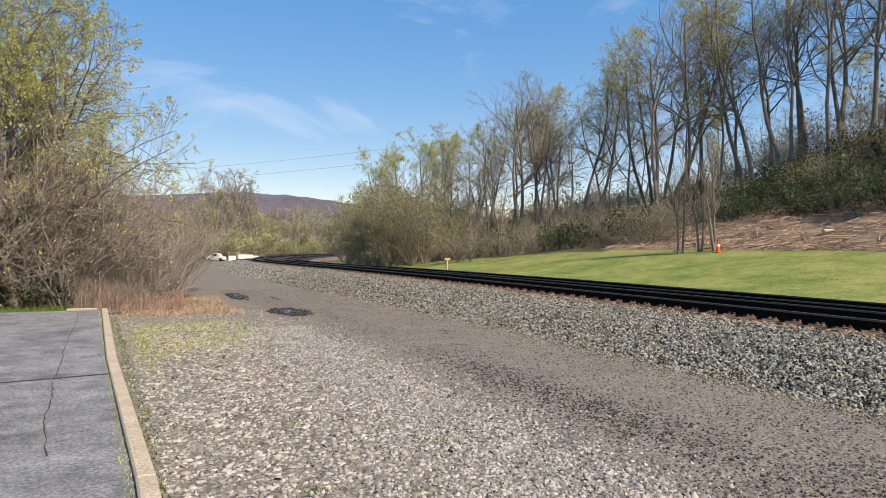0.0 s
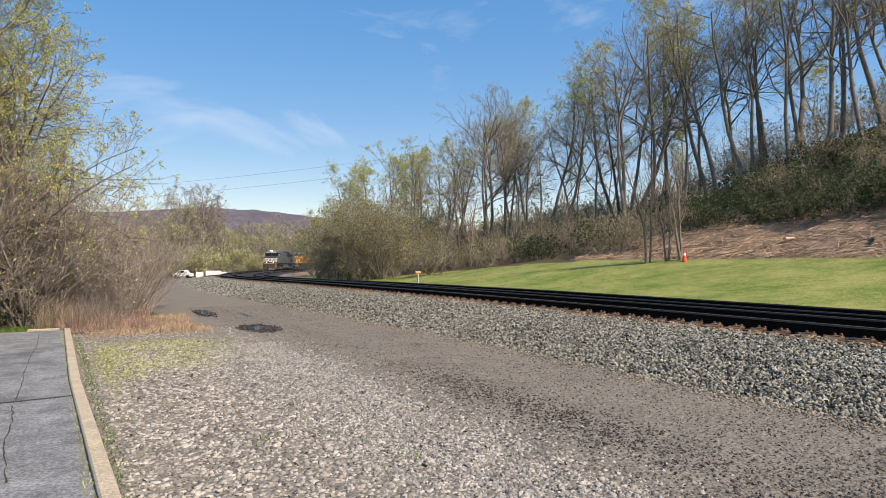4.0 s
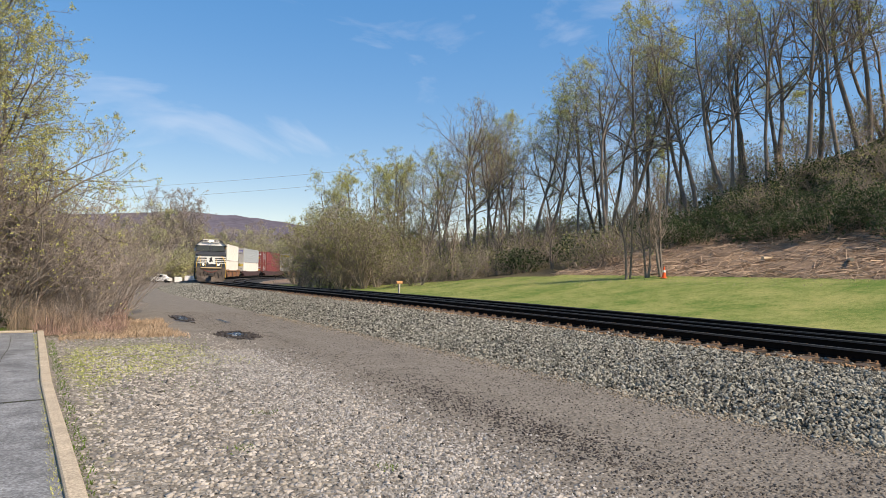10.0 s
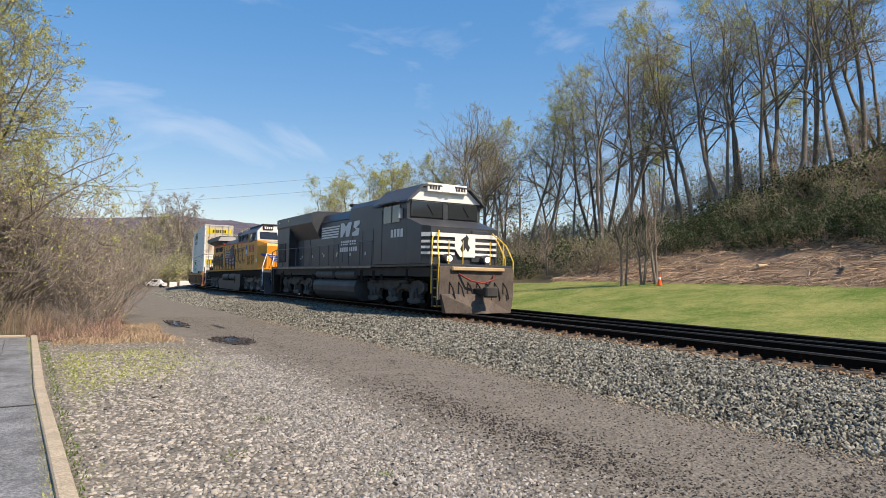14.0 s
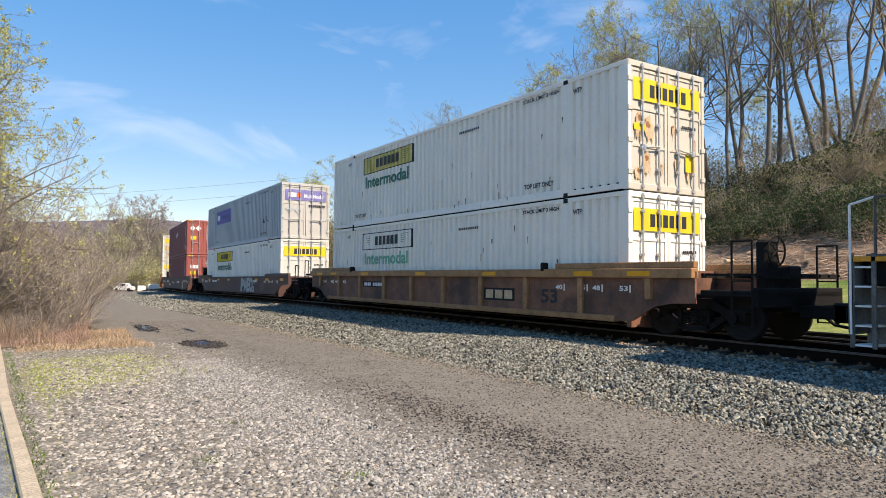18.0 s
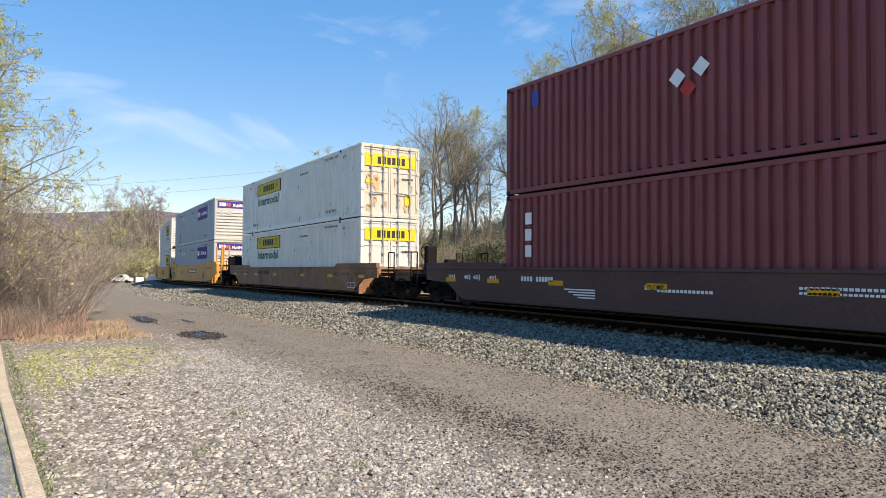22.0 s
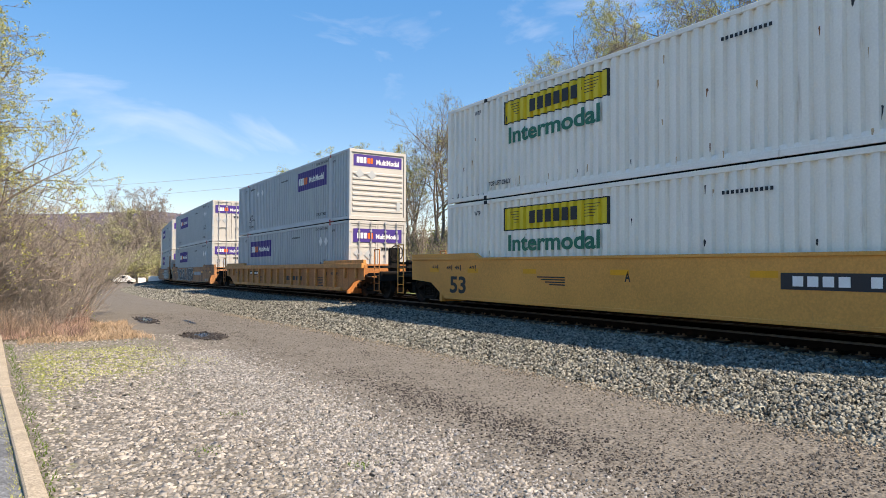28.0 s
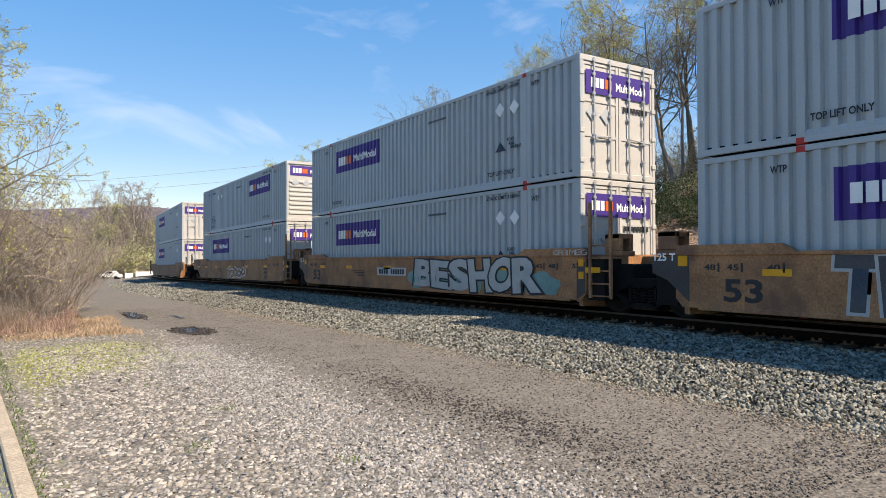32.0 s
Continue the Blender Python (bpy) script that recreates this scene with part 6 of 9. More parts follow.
def black_loco(u):
    th = empty("locomotive")
    tagged(th, "black diesel freight locomotive with white stripes and lit headlights", "locomotive")
    bk, wp, yr = M["black"], M["white_paint"], M["rail_yellow"]
    uf = mat("dusty_black_frame", (0.04, 0.038, 0.036), 0.75, 0, 0.35, 2.5, 30, 0.3, dirt=(0.075, 0.066, 0.056), dirt_at=0.58)
    grime = mat("dusty_pilot", (0.10, 0.08, 0.066), 0.8, 0, 0.4, 3, 30, 0.4, dirt=(0.17, 0.135, 0.105), dirt_at=0.58)

    def Y(q):
        return q - 10.65
    part("underframe", Build().box(-1.35, Y(0.5), 1.3, 1.35, Y(20.25), 1.66, 0.02), uf, th)
    part("centre_sill", Build().box(-0.85, Y(0.8), 0.95, 0.85, Y(20.0), 1.3, 0.02).box(-1.2, Y(6.9), 1.1, 1.2, Y(13.9), 1.3), M["dark"], th)
    part("walkway", Build().box(-1.5, Y(0.45), 1.66, 1.5, Y(20.3), 1.75, 0.01), bk, th)
    part("sill_stripe", Build().box(-1.506, Y(6), 1.63, -1.5, Y(20.25), 1.72), mat("rubbed_sill_paint", (0.34, 0.27, 0.2), 0.7, 0, 0.3, 2, 30, 0.2, dirt=(0.12, 0.09, 0.07), dirt_at=0.5), th)
    # pilot and plow
    part("pilot", Build().box(-1.5, Y(0.42), 0.55, 1.5, Y(0.52), 1.66, 0.02), grime, th)
    b = Build()
    b.add([(-1.45, Y(0.35), 0.75), (0, Y(0.2), 0.75), (1.45, Y(0.35), 0.75), (-1.3, Y(0.28), 0.12), (0, Y(-0.1), 0.12), (1.3, Y(0.28), 0.12),
           (-1.45, Y(0.5), 0.75), (1.45, Y(0.5), 0.75), (-1.3, Y(0.5), 0.12), (1.3, Y(0.5), 0.12)],
          [(0, 1, 4, 3), (1, 2, 5, 4), (0, 3, 8, 6), (2, 7, 9, 5), (0, 6, 7, 2, 1), (3, 4, 5, 9, 8)])
    part("plow", b, grime, th, "scratched grey snow plow")
    part("anticlimber", Build().box(-1.05, Y(0.3), 1.52, 1.05, Y(0.5), 1.66, 0.03), mat("tan_anticlimber", (0.5, 0.36, 0.2), 0.6), th)
    b = Build().box(-0.14, Y(-0.4), 0.72, 0.14, Y(0.45), 0.95, 0.03).box(-0.24, Y(-0.5), 0.66, 0.24, Y(-0.25), 1.02, 0.05)
    part("coupler", b, uf, th)
    rg = random.Random(4)
    for k in range(7):
        x = -1.1 + 0.36 * k
        part("air_hose", Build().pipe([(x, Y(0.42), 1.15), (x + 0.05, Y(0.28), 0.95), (x + 0.12, Y(0.24), 0.62), (x + 0.1, Y(0.26), 0.5 + rg.uniform(0, 0.1))], 0.028, 6), M["dark"], th)
    part("jumper_cable", Build().pipe([(-0.75, Y(0.4), 1.42), (-0.4, Y(0.2), 1.2), (0.1, Y(0.18), 1.12), (0.5, Y(0.2), 1.25), (0.65, Y(0.4), 1.4)], 0.03, 6), P["red_dark"], th)
    # nose and cab
    b = Build()
    b.add([(-1.36, Y(1.35), 1.76), (1.36, Y(1.35), 1.76), (1.36, Y(1.3), 3.05), (-1.36, Y(1.3), 3.05),
           (-1.56, Y(1.62), 1.76), (1.56, Y(1.62), 1.76), (1.56, Y(1.62), 3.1), (-1.56, Y(1.62), 3.1),
           (-1.56, Y(2.75), 3.42), (1.56, Y(2.75), 3.42), (-1.56, Y(2.75), 1.76), (1.56, Y(2.75), 1.76), (-1.15, Y(2.6), 3.42), (1.15, Y(2.6), 3.42)],
          [(0, 1, 2, 3), (0, 3, 7, 4), (1, 5, 6, 2), (3, 2, 13, 12), (7, 3, 12, 8), (2, 6, 9, 13), (4, 7, 8, 10), (5, 11, 9, 6), (12, 13, 9, 8), (8, 9, 11, 10), (0, 4, 10, 11, 5, 1)])
    part("nose", b, bk, th)
    part("nose_door", Build().box(0.28, Y(1.27), 1.85, 0.95, Y(1.34), 2.98, 0.02), bk, th)
    prof = [(-1.56, 1.76), (1.56, 1.76), (1.56, 4.05), (0.98, 4.58), (-0.98, 4.58), (-1.56, 4.05)]
    part("cab", Build().prism(prof, "y", Y(2.76), Y(5.6)), bk, th)
    part("cab_roof", Build().prism([(-1.66, 3.99), (-1.0, 4.6), (1.0, 4.6), (1.66, 3.99), (1.64, 4.07), (1.02, 4.68), (-1.02, 4.68), (-1.64, 4.07)], "y", Y(2.55), Y(5.7)), M["loco_grey"], th)
    part("brow", Build().prism([(-1.54, 4.1), (1.54, 4.1), (0.97, 4.57), (-0.97, 4.57)], "y", Y(2.72), Y(2.757)), wp, th, "white panel over the windshields")
    for x0, x1 in ((-1.42, -0.1), (0.1, 1.42)):
        w = part("windshield", Build().box(x0, Y(2.70), 3.46, x1, Y(2.752), 4.07, 0.03), M["glass"], th)
        part("wiper", Build().cyl(((x0 + x1) / 2, Y(2.68), 3.95), ((x0 + x1) / 2 + 0.25, Y(2.68), 3.6), 0.012, 5), M["dark"], w)
    part("window_post", Build().box(-0.1, Y(2.69), 3.44, 0.1, Y(2.754), 4.0), bk, th)
    nb = part("number_board", Build().box(-0.85, Y(2.55), 4.42, 0.85, Y(2.74), 4.74, 0.02), wp, th)
    plates(nb, "number_bar", letter_blocks(-0.78, -0.32, 4.5, 4.66, 4, END) + letter_blocks(0.32, 0.78, 4.5, 4.66, 4, END), END, Y(2.548), P["ink"])
    for x in (-0.13, 0.13):
        part("headlight", Build().cyl((x, Y(2.46), 4.58), (x, Y(2.6), 4.58), 0.11, 14), M["lamp"], th)
    for x in (-0.78, 0.78):
        part("ditch_light", Build().cyl((x, Y(0.98), 1.95), (x, Y(1.1), 1.95), 0.1, 16), M["lamp"], th)
        part("lamp_housing", Build().cyl((x, Y(1.0), 1.95), (x, Y(1.3), 1.95), 0.16, 16), bk, th)
    # stripes on the nose, with a plain rearing mark
    zs = (2.08, 2.28, 2.48, 2.70)
    for k, z in enumerate(zs):
        hh = 0.09 if k < 3 else 0.14
        for x0, x1 in ((-1.35, -0.42), (0.42, 1.35)):
            plates(th, "nose_stripe", [(x0, z, x1, z + hh)], END, Y(1.262), wp)
        for sx in (-1, 1):
            b = Build().add([(sx * 1.36, Y(1.32), z), (sx * 1.562, Y(1.61), z), (sx * 1.562, Y(1.61), z + hh), (sx * 1.36, Y(1.32), z + hh), (sx * 1.368, Y(1.312), z), (sx * 1.57, Y(1.602), z), (sx * 1.57, Y(1.602), z + hh), (sx * 1.368, Y(1.312), z + hh)],
                            [(0, 1, 2, 3), (4, 7, 6, 5), (0, 4, 5, 1), (1, 5, 6, 2), (2, 6, 7, 3), (3, 7, 4, 0)])
            part("nose_stripe", b, wp, th)
    part("crest", Build().prism([(-0.42, 2.3), (-0.2, 2.02), (0.42, 2.02), (0.42, 2.84), (-0.42, 2.84)], "y", Y(1.256), Y(1.262)), wp, th)
    part("crest_mark", Build().prism([(-0.2, 2.3), (-0.1, 2.5), (-0.18, 2.62), (0.0, 2.74), (0.05, 2.82), (0.14, 2.7), (0.1, 2.5), (0.2, 2.36), (0.12, 2.2), (0.02, 2.34), (-0.1, 2.16)], "y", Y(1.248), Y(1.255)), P["ink"], th)
    # cab side
    for sx in (-1, 1):
        x = sx * 1.563
        w = part("side_window", Build().box(x, Y(3.3), 3.3, x + sx * 0.02, Y(4.7), 3.95, 0.02), M["glass"], th)
        part("window_frame", Build().box(x + sx * 0.021, Y(3.95), 3.28, x + sx * 0.035, Y(4.03), 3.97), bk, w)
        part("sunshade", Build().prism([(Y(3.2), 4.02), (Y(4.8), 4.02), (Y(4.8), 4.06), (Y(3.2), 4.06)], "x", x, sx * 1.78), bk, th)
        part("mirror", Build().box(x, Y(3.05), 3.4, x + sx * 0.18, Y(3.1), 3.8, 0.02), M["silver"], th)
        part("cab_door", Build().box(x - sx * 0.01, Y(4.85), 1.85, x + sx * 0.012, Y(5.5), 3.85, 0.02), bk, th)
    plates(th, "number_bar", letter_blocks(Y(3.0), Y(4.1), 2.75, 3.05, 4, SIDE), SIDE, -1.564, wp)
    # hoods
    part("hood", Build().prism([(-1.02, 1.75), (1.02, 1.75), (1.02, 3.85), (0.7, 4.12), (-0.7, 4.12), (-1.02, 3.85)], "y", Y(5.6), Y(19.4)), bk, th)
    part("brake_hatch", Build().prism([(-1.022, 3.4), (1.022, 3.4), (1.022, 4.3), (0.85, 4.52), (-0.85, 4.52), (-1.022, 4.3)], "y", Y(5.7), Y(9.5)), bk, th)
    part("engine_hatch", Build().prism([(-1.0, 3.9), (1.0, 3.9), (0.8, 4.3), (-0.8, 4.3)], "y", Y(9.5), Y(13.4)), bk, th)
    part("radiator", Build().prism([(-1.03, 3.15), (1.03, 3.15), (1.5, 3.95), (1.5, 4.42), (1.2, 4.52), (-1.2, 4.52), (-1.5, 4.42), (-1.5, 3.95)], "y", Y(13.4), Y(19.46)), bk, th)
    for y in (14.5, 16.1, 17.7):
        part("fan", Build().cyl((0, Y(y), 4.5), (0, Y(y), 4.6), 0.65, 20), M["loco_grey"], th)
    part("exhaust_stack", Build().box(-0.4, Y(11.6), 4.28, 0.4, Y(12.2), 4.42, 0.03), uf, th)
    b = Build()
    for x, q in ((-0.5, 10.35), (-0.3, 10.3), (-0.1, 10.4), (0.1, 10.3)):
        b.cyl((x, Y(q), 4.62), (x, Y(q + 0.35), 4.62), 0.05, 8, 0.09)
    b.box(-0.55, Y(10.45), 4.25, 0.15, Y(10.52), 4.6)
    part("horn", b, uf, th)
    for k in range(11):
        y = 6.2 + k * 1.15
        if k in (6, 7):
            continue
        for sx in (-1, 1):
            part("hood_door", cached(("hooddoor", sx), lambda: Build().box(sx * 1.02, -0.5, 1.95, sx * 1.035, 0.5, 3.25, 0.01).mesh("hood_door", bk)), None, th).location = (0, Y(y), 0)
    part("rear_body", Build().prism([(-1.44, 1.75), (1.44, 1.75), (1.46, 4.4), (1.2, 4.5), (-1.2, 4.5), (-1.46, 4.4)], "y", Y(17.2), Y(19.45)), bk, th)
    # louvred intake at the rear, with a notched door beside it
    g = part("intake_panel", Build().box(-1.47, Y(17.75), 2.0, -1.44, Y(19.1), 3.05, 0.01), M["dark"], th)
    for k in range(12):
        part("louvre", cached(("louvre_strip",), lambda: Build().box(-1.482, -0.02, 2.04, -1.47, 0.02, 3.02).mesh("louvre", bk)), None, g).location = (0, Y(17.85 + k * 0.105), 0)
    part("port", Build().cyl((-1.05, Y(16.9), 2.7), (-1.075, Y(16.9), 2.7), 0.17, 18), M["loco_grey"], th)
    part("port", Build().cyl((-1.05, Y(16.9), 2.3), (-1.065, Y(16.9), 2.3), 0.08, 14), M["loco_grey"], th)
    for k, (q, z) in enumerate(((18.9, 4.2), (17.2, 4.2), (15.8, 3.35), (14.4, 3.35), (12.9, 2.35), (10.9, 2.3), (16.3, 2.15))):
        plates(th, "notice", [(Y(q), z, Y(q + 0.16), z + (0.07, 0.1)[k % 2])], SIDE, -1.037 if z < 3.2 else (-1.14 if z < 4 else -1.502), (wp, P["logo_pale"])[k % 2])
    # markings on the hood side, as plain bars and shapes
    x = -1.037
    for k in range(5):
        z = 3.1 + k * 0.12
        part("hood_stripe", Build().prism([(Y(10.75 + 0.05 * (4 - k)), z), (Y(13.15), z), (Y(13.15), z + 0.075), (Y(10.7 + 0.05 * (4 - k)), z + 0.075)], "x", x - 0.004, x), wp, th)
    part("hood_logo", Build().prism([(Y(10.6), 3.08), (Y(10.35), 3.08), (Y(9.95), 3.4), (Y(9.95), 3.08), (Y(9.55), 3.08), (Y(9.2), 3.73), (Y(9.6), 3.73), (Y(9.95), 3.53), (Y(10.2), 3.73), (Y(10.6), 3.73)], "x", x - 0.004, x), wp, th)
    part("hood_logo", Build().prism([(Y(9.2), 3.08), (Y(8.45), 3.08), (Y(8.35), 3.38), (Y(8.75), 3.44), (Y(8.3), 3.58), (Y(8.3), 3.73), (Y(8.95), 3.73), (Y(9.05), 3.48), (Y(8.7), 3.33), (Y(9.2), 3.23)], "x", x - 0.004, x), wp, th)
    plates(th, "hood_bar", letter_blocks(Y(8.7), Y(10.55), 2.7, 2.9, 7, SIDE) + letter_blocks(Y(8.55), Y(10.65), 2.4, 2.6, 8, SIDE), SIDE, x, wp)
    plates(th, "notice", [(Y(7.6 + 1.7 * k), 2.2, Y(7.72 + 1.7 * k), 2.34) for k in range(6)], SIDE, x, wp)
    fuel_tank(th, Y(7.7), Y(13.0), mat("worn_tank_paint", (0.068, 0.068, 0.066), 0.6, 0, 0.3, 1.5, 25, 0.1, dirt=(0.11, 0.10, 0.085), dirt_at=0.56))
    gear = mat("dusty_running_gear", (0.088, 0.084, 0.078), 0.75, 0.0, 0.4, 2, 25, 0.3, dirt=(0.045, 0.041, 0.037), dirt_at=0.53)
    loco_truck(th, Y(4.6), gear)
    loco_truck(th, Y(16.6), gear)
    piping(th, Y(2.5), Y(19), 5)
    side_rails(th, Y(6.0), Y(19.6), 11, mat("dull_rail_metal", (0.13, 0.135, 0.14), 0.5, 0.3, 0.2))
    steps(th, Y(0.55), 1, bk, yr)
    steps(th, Y(20.25), -1, bk, uf)
    for sx in (-1, 1):
        handrail(th, [(sx * 1.5, Y(0.5), 0.55), (sx * 1.5, Y(0.45), 1.9), (sx * 1.4, Y(0.75), 2.45), (sx * 1.1, Y(1.2), 2.9)], yr, 0.025)
        handrail(th, [(sx * 1.5, Y(0.95), 0.75), (sx * 1.5, Y(0.95), 2.0), (sx * 1.35, Y(1.2), 2.6), (sx * 1.25, Y(1.3), 2.75)], yr, 0.025)
        handrail(th, [(sx * 1.5, Y(20.3), 0.5), (sx * 1.5, Y(20.3), 2.6), (sx * 1.47, Y(19.6), 2.72)], M["loco_grey"])
    for x in (-1.1, -0.55, 0.55, 1.1):
        handrail(th, [(x, Y(0.5), 1.7), (x, Y(0.5), 2.55)], yr, 0.018, "post")
    part("rear_pilot", Build().box(-1.5, Y(20.2), 0.22, 1.5, Y(20.3), 1.66, 0.02), uf, th)
    coupler(th, Y(20.3), 1)
    MOVING.append((th, u, 6.0, Matrix.Identity(4)))


def yellow_loco(u):
    th = empty("locomotive")
    tagged(th, "yellow and grey diesel freight locomotive with red stripe", "locomotive")
    ye, gr, uf, sv, rs = M["yellow"], M["loco_grey"], M["underframe"], M["silver"], M["red_stripe"]
    pale = mat("pale_grey_cab_front", (0.42, 0.42, 0.40), 0.45, 0, 0.08)
    mat_slot = mat("dusty_screen", (0.05, 0.038, 0.03), 0.8, 0, 0.3, 4, 60, 0.3)
    grey_uf = mat("grey_running_gear", (0.135, 0.128, 0.118), 0.75, 0, 0.35, 2, 25, 0.3, dirt=(0.07, 0.064, 0.058), dirt_at=0.5)

    NOSE = 0.65  # how far the front end reaches past the cab's datum

    def Y(q):
        return q - 10.05
    part("underframe", Build().box(-1.35, Y(0.3 - NOSE), 1.25, 1.35, Y(19.8), 1.62, 0.02), uf, th)
    part("centre_sill", Build().box(-0.85, Y(0.6 - NOSE), 0.92, 0.85, Y(19.5), 1.25, 0.02).box(-1.25, Y(0.8 - NOSE), 1.1, 1.25, Y(19.3), 1.25), M["dark"], th)
    part("walkway", Build().box(-1.5, Y(0.1 - NOSE), 1.62, 1.5, Y(20.0), 1.70, 0.01), ye, th, "bright yellow sill edge")
    part("pilot", Build().box(-1.5, Y(0.12 - NOSE), 0.5, 1.5, Y(0.22 - NOSE), 1.62, 0.02), gr, th)
    b = Build()
    b.add([(-1.4, Y(0.1 - NOSE), 0.9), (0, Y(-0.15 - NOSE), 0.9), (1.4, Y(0.1 - NOSE), 0.9), (-1.35, Y(0.0 - NOSE), 0.12), (0, Y(-0.45 - NOSE), 0.12), (1.35, Y(0.0 - NOSE), 0.12), (-1.4, Y(0.2 - NOSE), 0.9), (1.4, Y(0.2 - NOSE), 0.9), (-1.35, Y(0.2 - NOSE), 0.12), (1.35, Y(0.2 - NOSE), 0.12)],
          [(0, 1, 4, 3), (1, 2, 5, 4), (0, 3, 8, 6), (2, 7, 9, 5), (0, 6, 7, 2, 1), (3, 4, 5, 9, 8)])
    part("plow", b, gr, th)
    coupler(th, Y(0.15 - NOSE), -1)
    for k in range(6):
        x = -1.1 + 0.42 * k
        part("air_hose", Build().pipe([(x, Y(0.1 - NOSE), 1.15), (x + 0.04, Y(-0.06 - NOSE), 0.95), (x + 0.1, Y(-0.1 - NOSE), 0.62)], 0.028, 6), M["dark"], th)
    # nose, cab
    b = Build()
    b.add([(-1.16, Y(0.55 - NOSE), 1.7), (1.16, Y(0.55 - NOSE), 1.7), (1.16, Y(0.55 - NOSE), 3.1), (-1.16, Y(0.55 - NOSE), 3.1), (-1.52, Y(0.85), 1.7), (1.52, Y(0.85), 1.7), (1.52, Y(0.85), 3.12), (-1.52, Y(0.85), 3.12),
           (-1.5, Y(1.15), 3.48), (1.5, Y(1.15), 3.48), (-1.5, Y(1.15), 1.7), (1.5, Y(1.15), 1.7), (-1.16, Y(0.62 - NOSE), 3.25), (1.16, Y(0.62 - NOSE), 3.25)],
          [(0, 1, 2, 3), (0, 3, 7, 4), (1, 5, 6, 2), (3, 2, 13, 12), (7, 3, 12, 8), (2, 6, 9, 13), (12, 13, 9, 8), (4, 7, 8, 10), (5, 11, 9, 6), (8, 9, 11, 10), (0, 4, 10, 11, 5, 1)])
    part("nose", b, ye, th)
    part("nose_top", Build().add([(-0.85, Y(0.68 - NOSE), 3.285), (0.85, Y(0.68 - NOSE), 3.285), (1.2, Y(1.12), 3.47), (-1.2, Y(1.12), 3.47)], [(0, 1, 2, 3)]), pale, th)
    low = [(-1.5, 1.7), (1.5, 1.7), (1.5, 3.5), (-1.5, 3.5)]
    part("cab_side", Build().prism(low, "y", Y(1.15), Y(5.4)), ye, th)
    part("cab_upper", Build().prism([(-1.5, 3.5), (1.5, 3.5), (1.42, 4.05), (1.0, 4.5), (-1.0, 4.5), (-1.42, 4.05)], "y", Y(1.75), Y(5.4)), gr, th)
    b = Build()
    b.add([(-1.48, Y(1.16), 3.5), (1.48, Y(1.16), 3.5), (1.4, Y(1.55), 4.12), (-1.4, Y(1.55), 4.12), (-0.95, Y(1.7), 4.5), (0.95, Y(1.7), 4.5), (-1.5, Y(1.76), 3.5), (1.5, Y(1.76), 3.5), (-1.42, Y(1.76), 4.12), (1.42, Y(1.76), 4.12), (-1.0, Y(1.76), 4.5), (1.0, Y(1.76), 4.5)],
          [(0, 1, 2, 3), (3, 2, 5, 4), (0, 3, 8, 6), (1, 7, 9, 2), (3, 4, 10, 8), (2, 9, 11, 5), (4, 5, 11, 10), (0, 6, 7, 1)])
    part("cab_front", b, pale, th)
    for x0, x1 in ((-1.3, -0.15), (0.15, 1.3)):
        v = [(x0, Y(1.19), 3.58), (x1, Y(1.19), 3.58), (x1 * 0.97, Y(1.5), 4.06), (x0 * 0.97, Y(1.5), 4.06)]
        part("windshield", Build().add([(a, b_ - 0.012, c_) for a, b_, c_ in v] + [(a, b_ + 0.02, c_) for a, b_, c_ in v], [(0, 1, 2, 3), (4, 7, 6, 5), (0, 4, 5, 1), (1, 5, 6, 2), (2, 6, 7, 3), (3, 7, 4, 0)]), M["glass"], th)
    part("cab_roof", Build().box(-1.05, Y(1.6), 4.5, 1.05, Y(5.4), 4.6, 0.04), gr, th)
    for x in (-0.72, 0.72):
        nb = part("number_board", Build().box(x - 0.32, Y(1.5), 4.2, x + 0.32, Y(1.72), 4.46, 0.02), M["dark"], th)
        plates(nb, "number_bar", letter_blocks(x - 0.26, x + 0.26, 4.26, 4.4, 4, END), END, Y(1.497), P["white_ink"])
    for z in (2.82, 3.06):
        part("headlight", Build().cyl((0.0, Y(0.48 - NOSE), z), (0.0, Y(0.58 - NOSE), z), 0.1, 14), sv, th)
    # winged emblem as plain shapes
    for sx in (-1, 1):
        b = Build()
        for k in range(4):
            b.prism([(sx * 0.3, 2.5 - 0.11 * k), (sx * (1.13 - 0.12 * k), 2.57 - 0.11 * k), (sx * (1.1 - 0.12 * k), 2.48 - 0.11 * k), (sx * 0.3, 2.42 - 0.11 * k)], "y", Y(0.535 - NOSE), Y(0.545 - NOSE))
        part("wing", b, P["blue"], th)
        b = Build()
        for k in range(5):
            b.prism([(sx * 0.3, 2.53 - 0.11 * k), (sx * (1.15 - 0.12 * k), 2.6 - 0.11 * k), (sx * (1.15 - 0.12 * k), 2.57 - 0.11 * k), (sx * 0.3, 2.5 - 0.11 * k)], "y", Y(0.54 - NOSE), Y(0.547 - NOSE))
        part("wing_outline", b, P["white_ink"], th)
        # the wing's tip folds round the slanted corner of the nose
        b = Build().add([(sx * 1.165, Y(0.545 - NOSE), 2.6), (sx * 1.42, Y(0.555), 2.64), (sx * 1.36, Y(0.4), 2.5), (sx * 1.165, Y(0.545 - NOSE), 2.38)], [(0, 1, 2, 3)])
        part("wing_tip", b, P["blue"], th)
    part("emblem", Build().prism([(-0.24, 2.22), (0.0, 2.08), (0.24, 2.22), (0.25, 2.66), (0.0, 2.74), (-0.25, 2.66)], "y", Y(0.53 - NOSE), Y(0.54 - NOSE)), P["blue"], th)
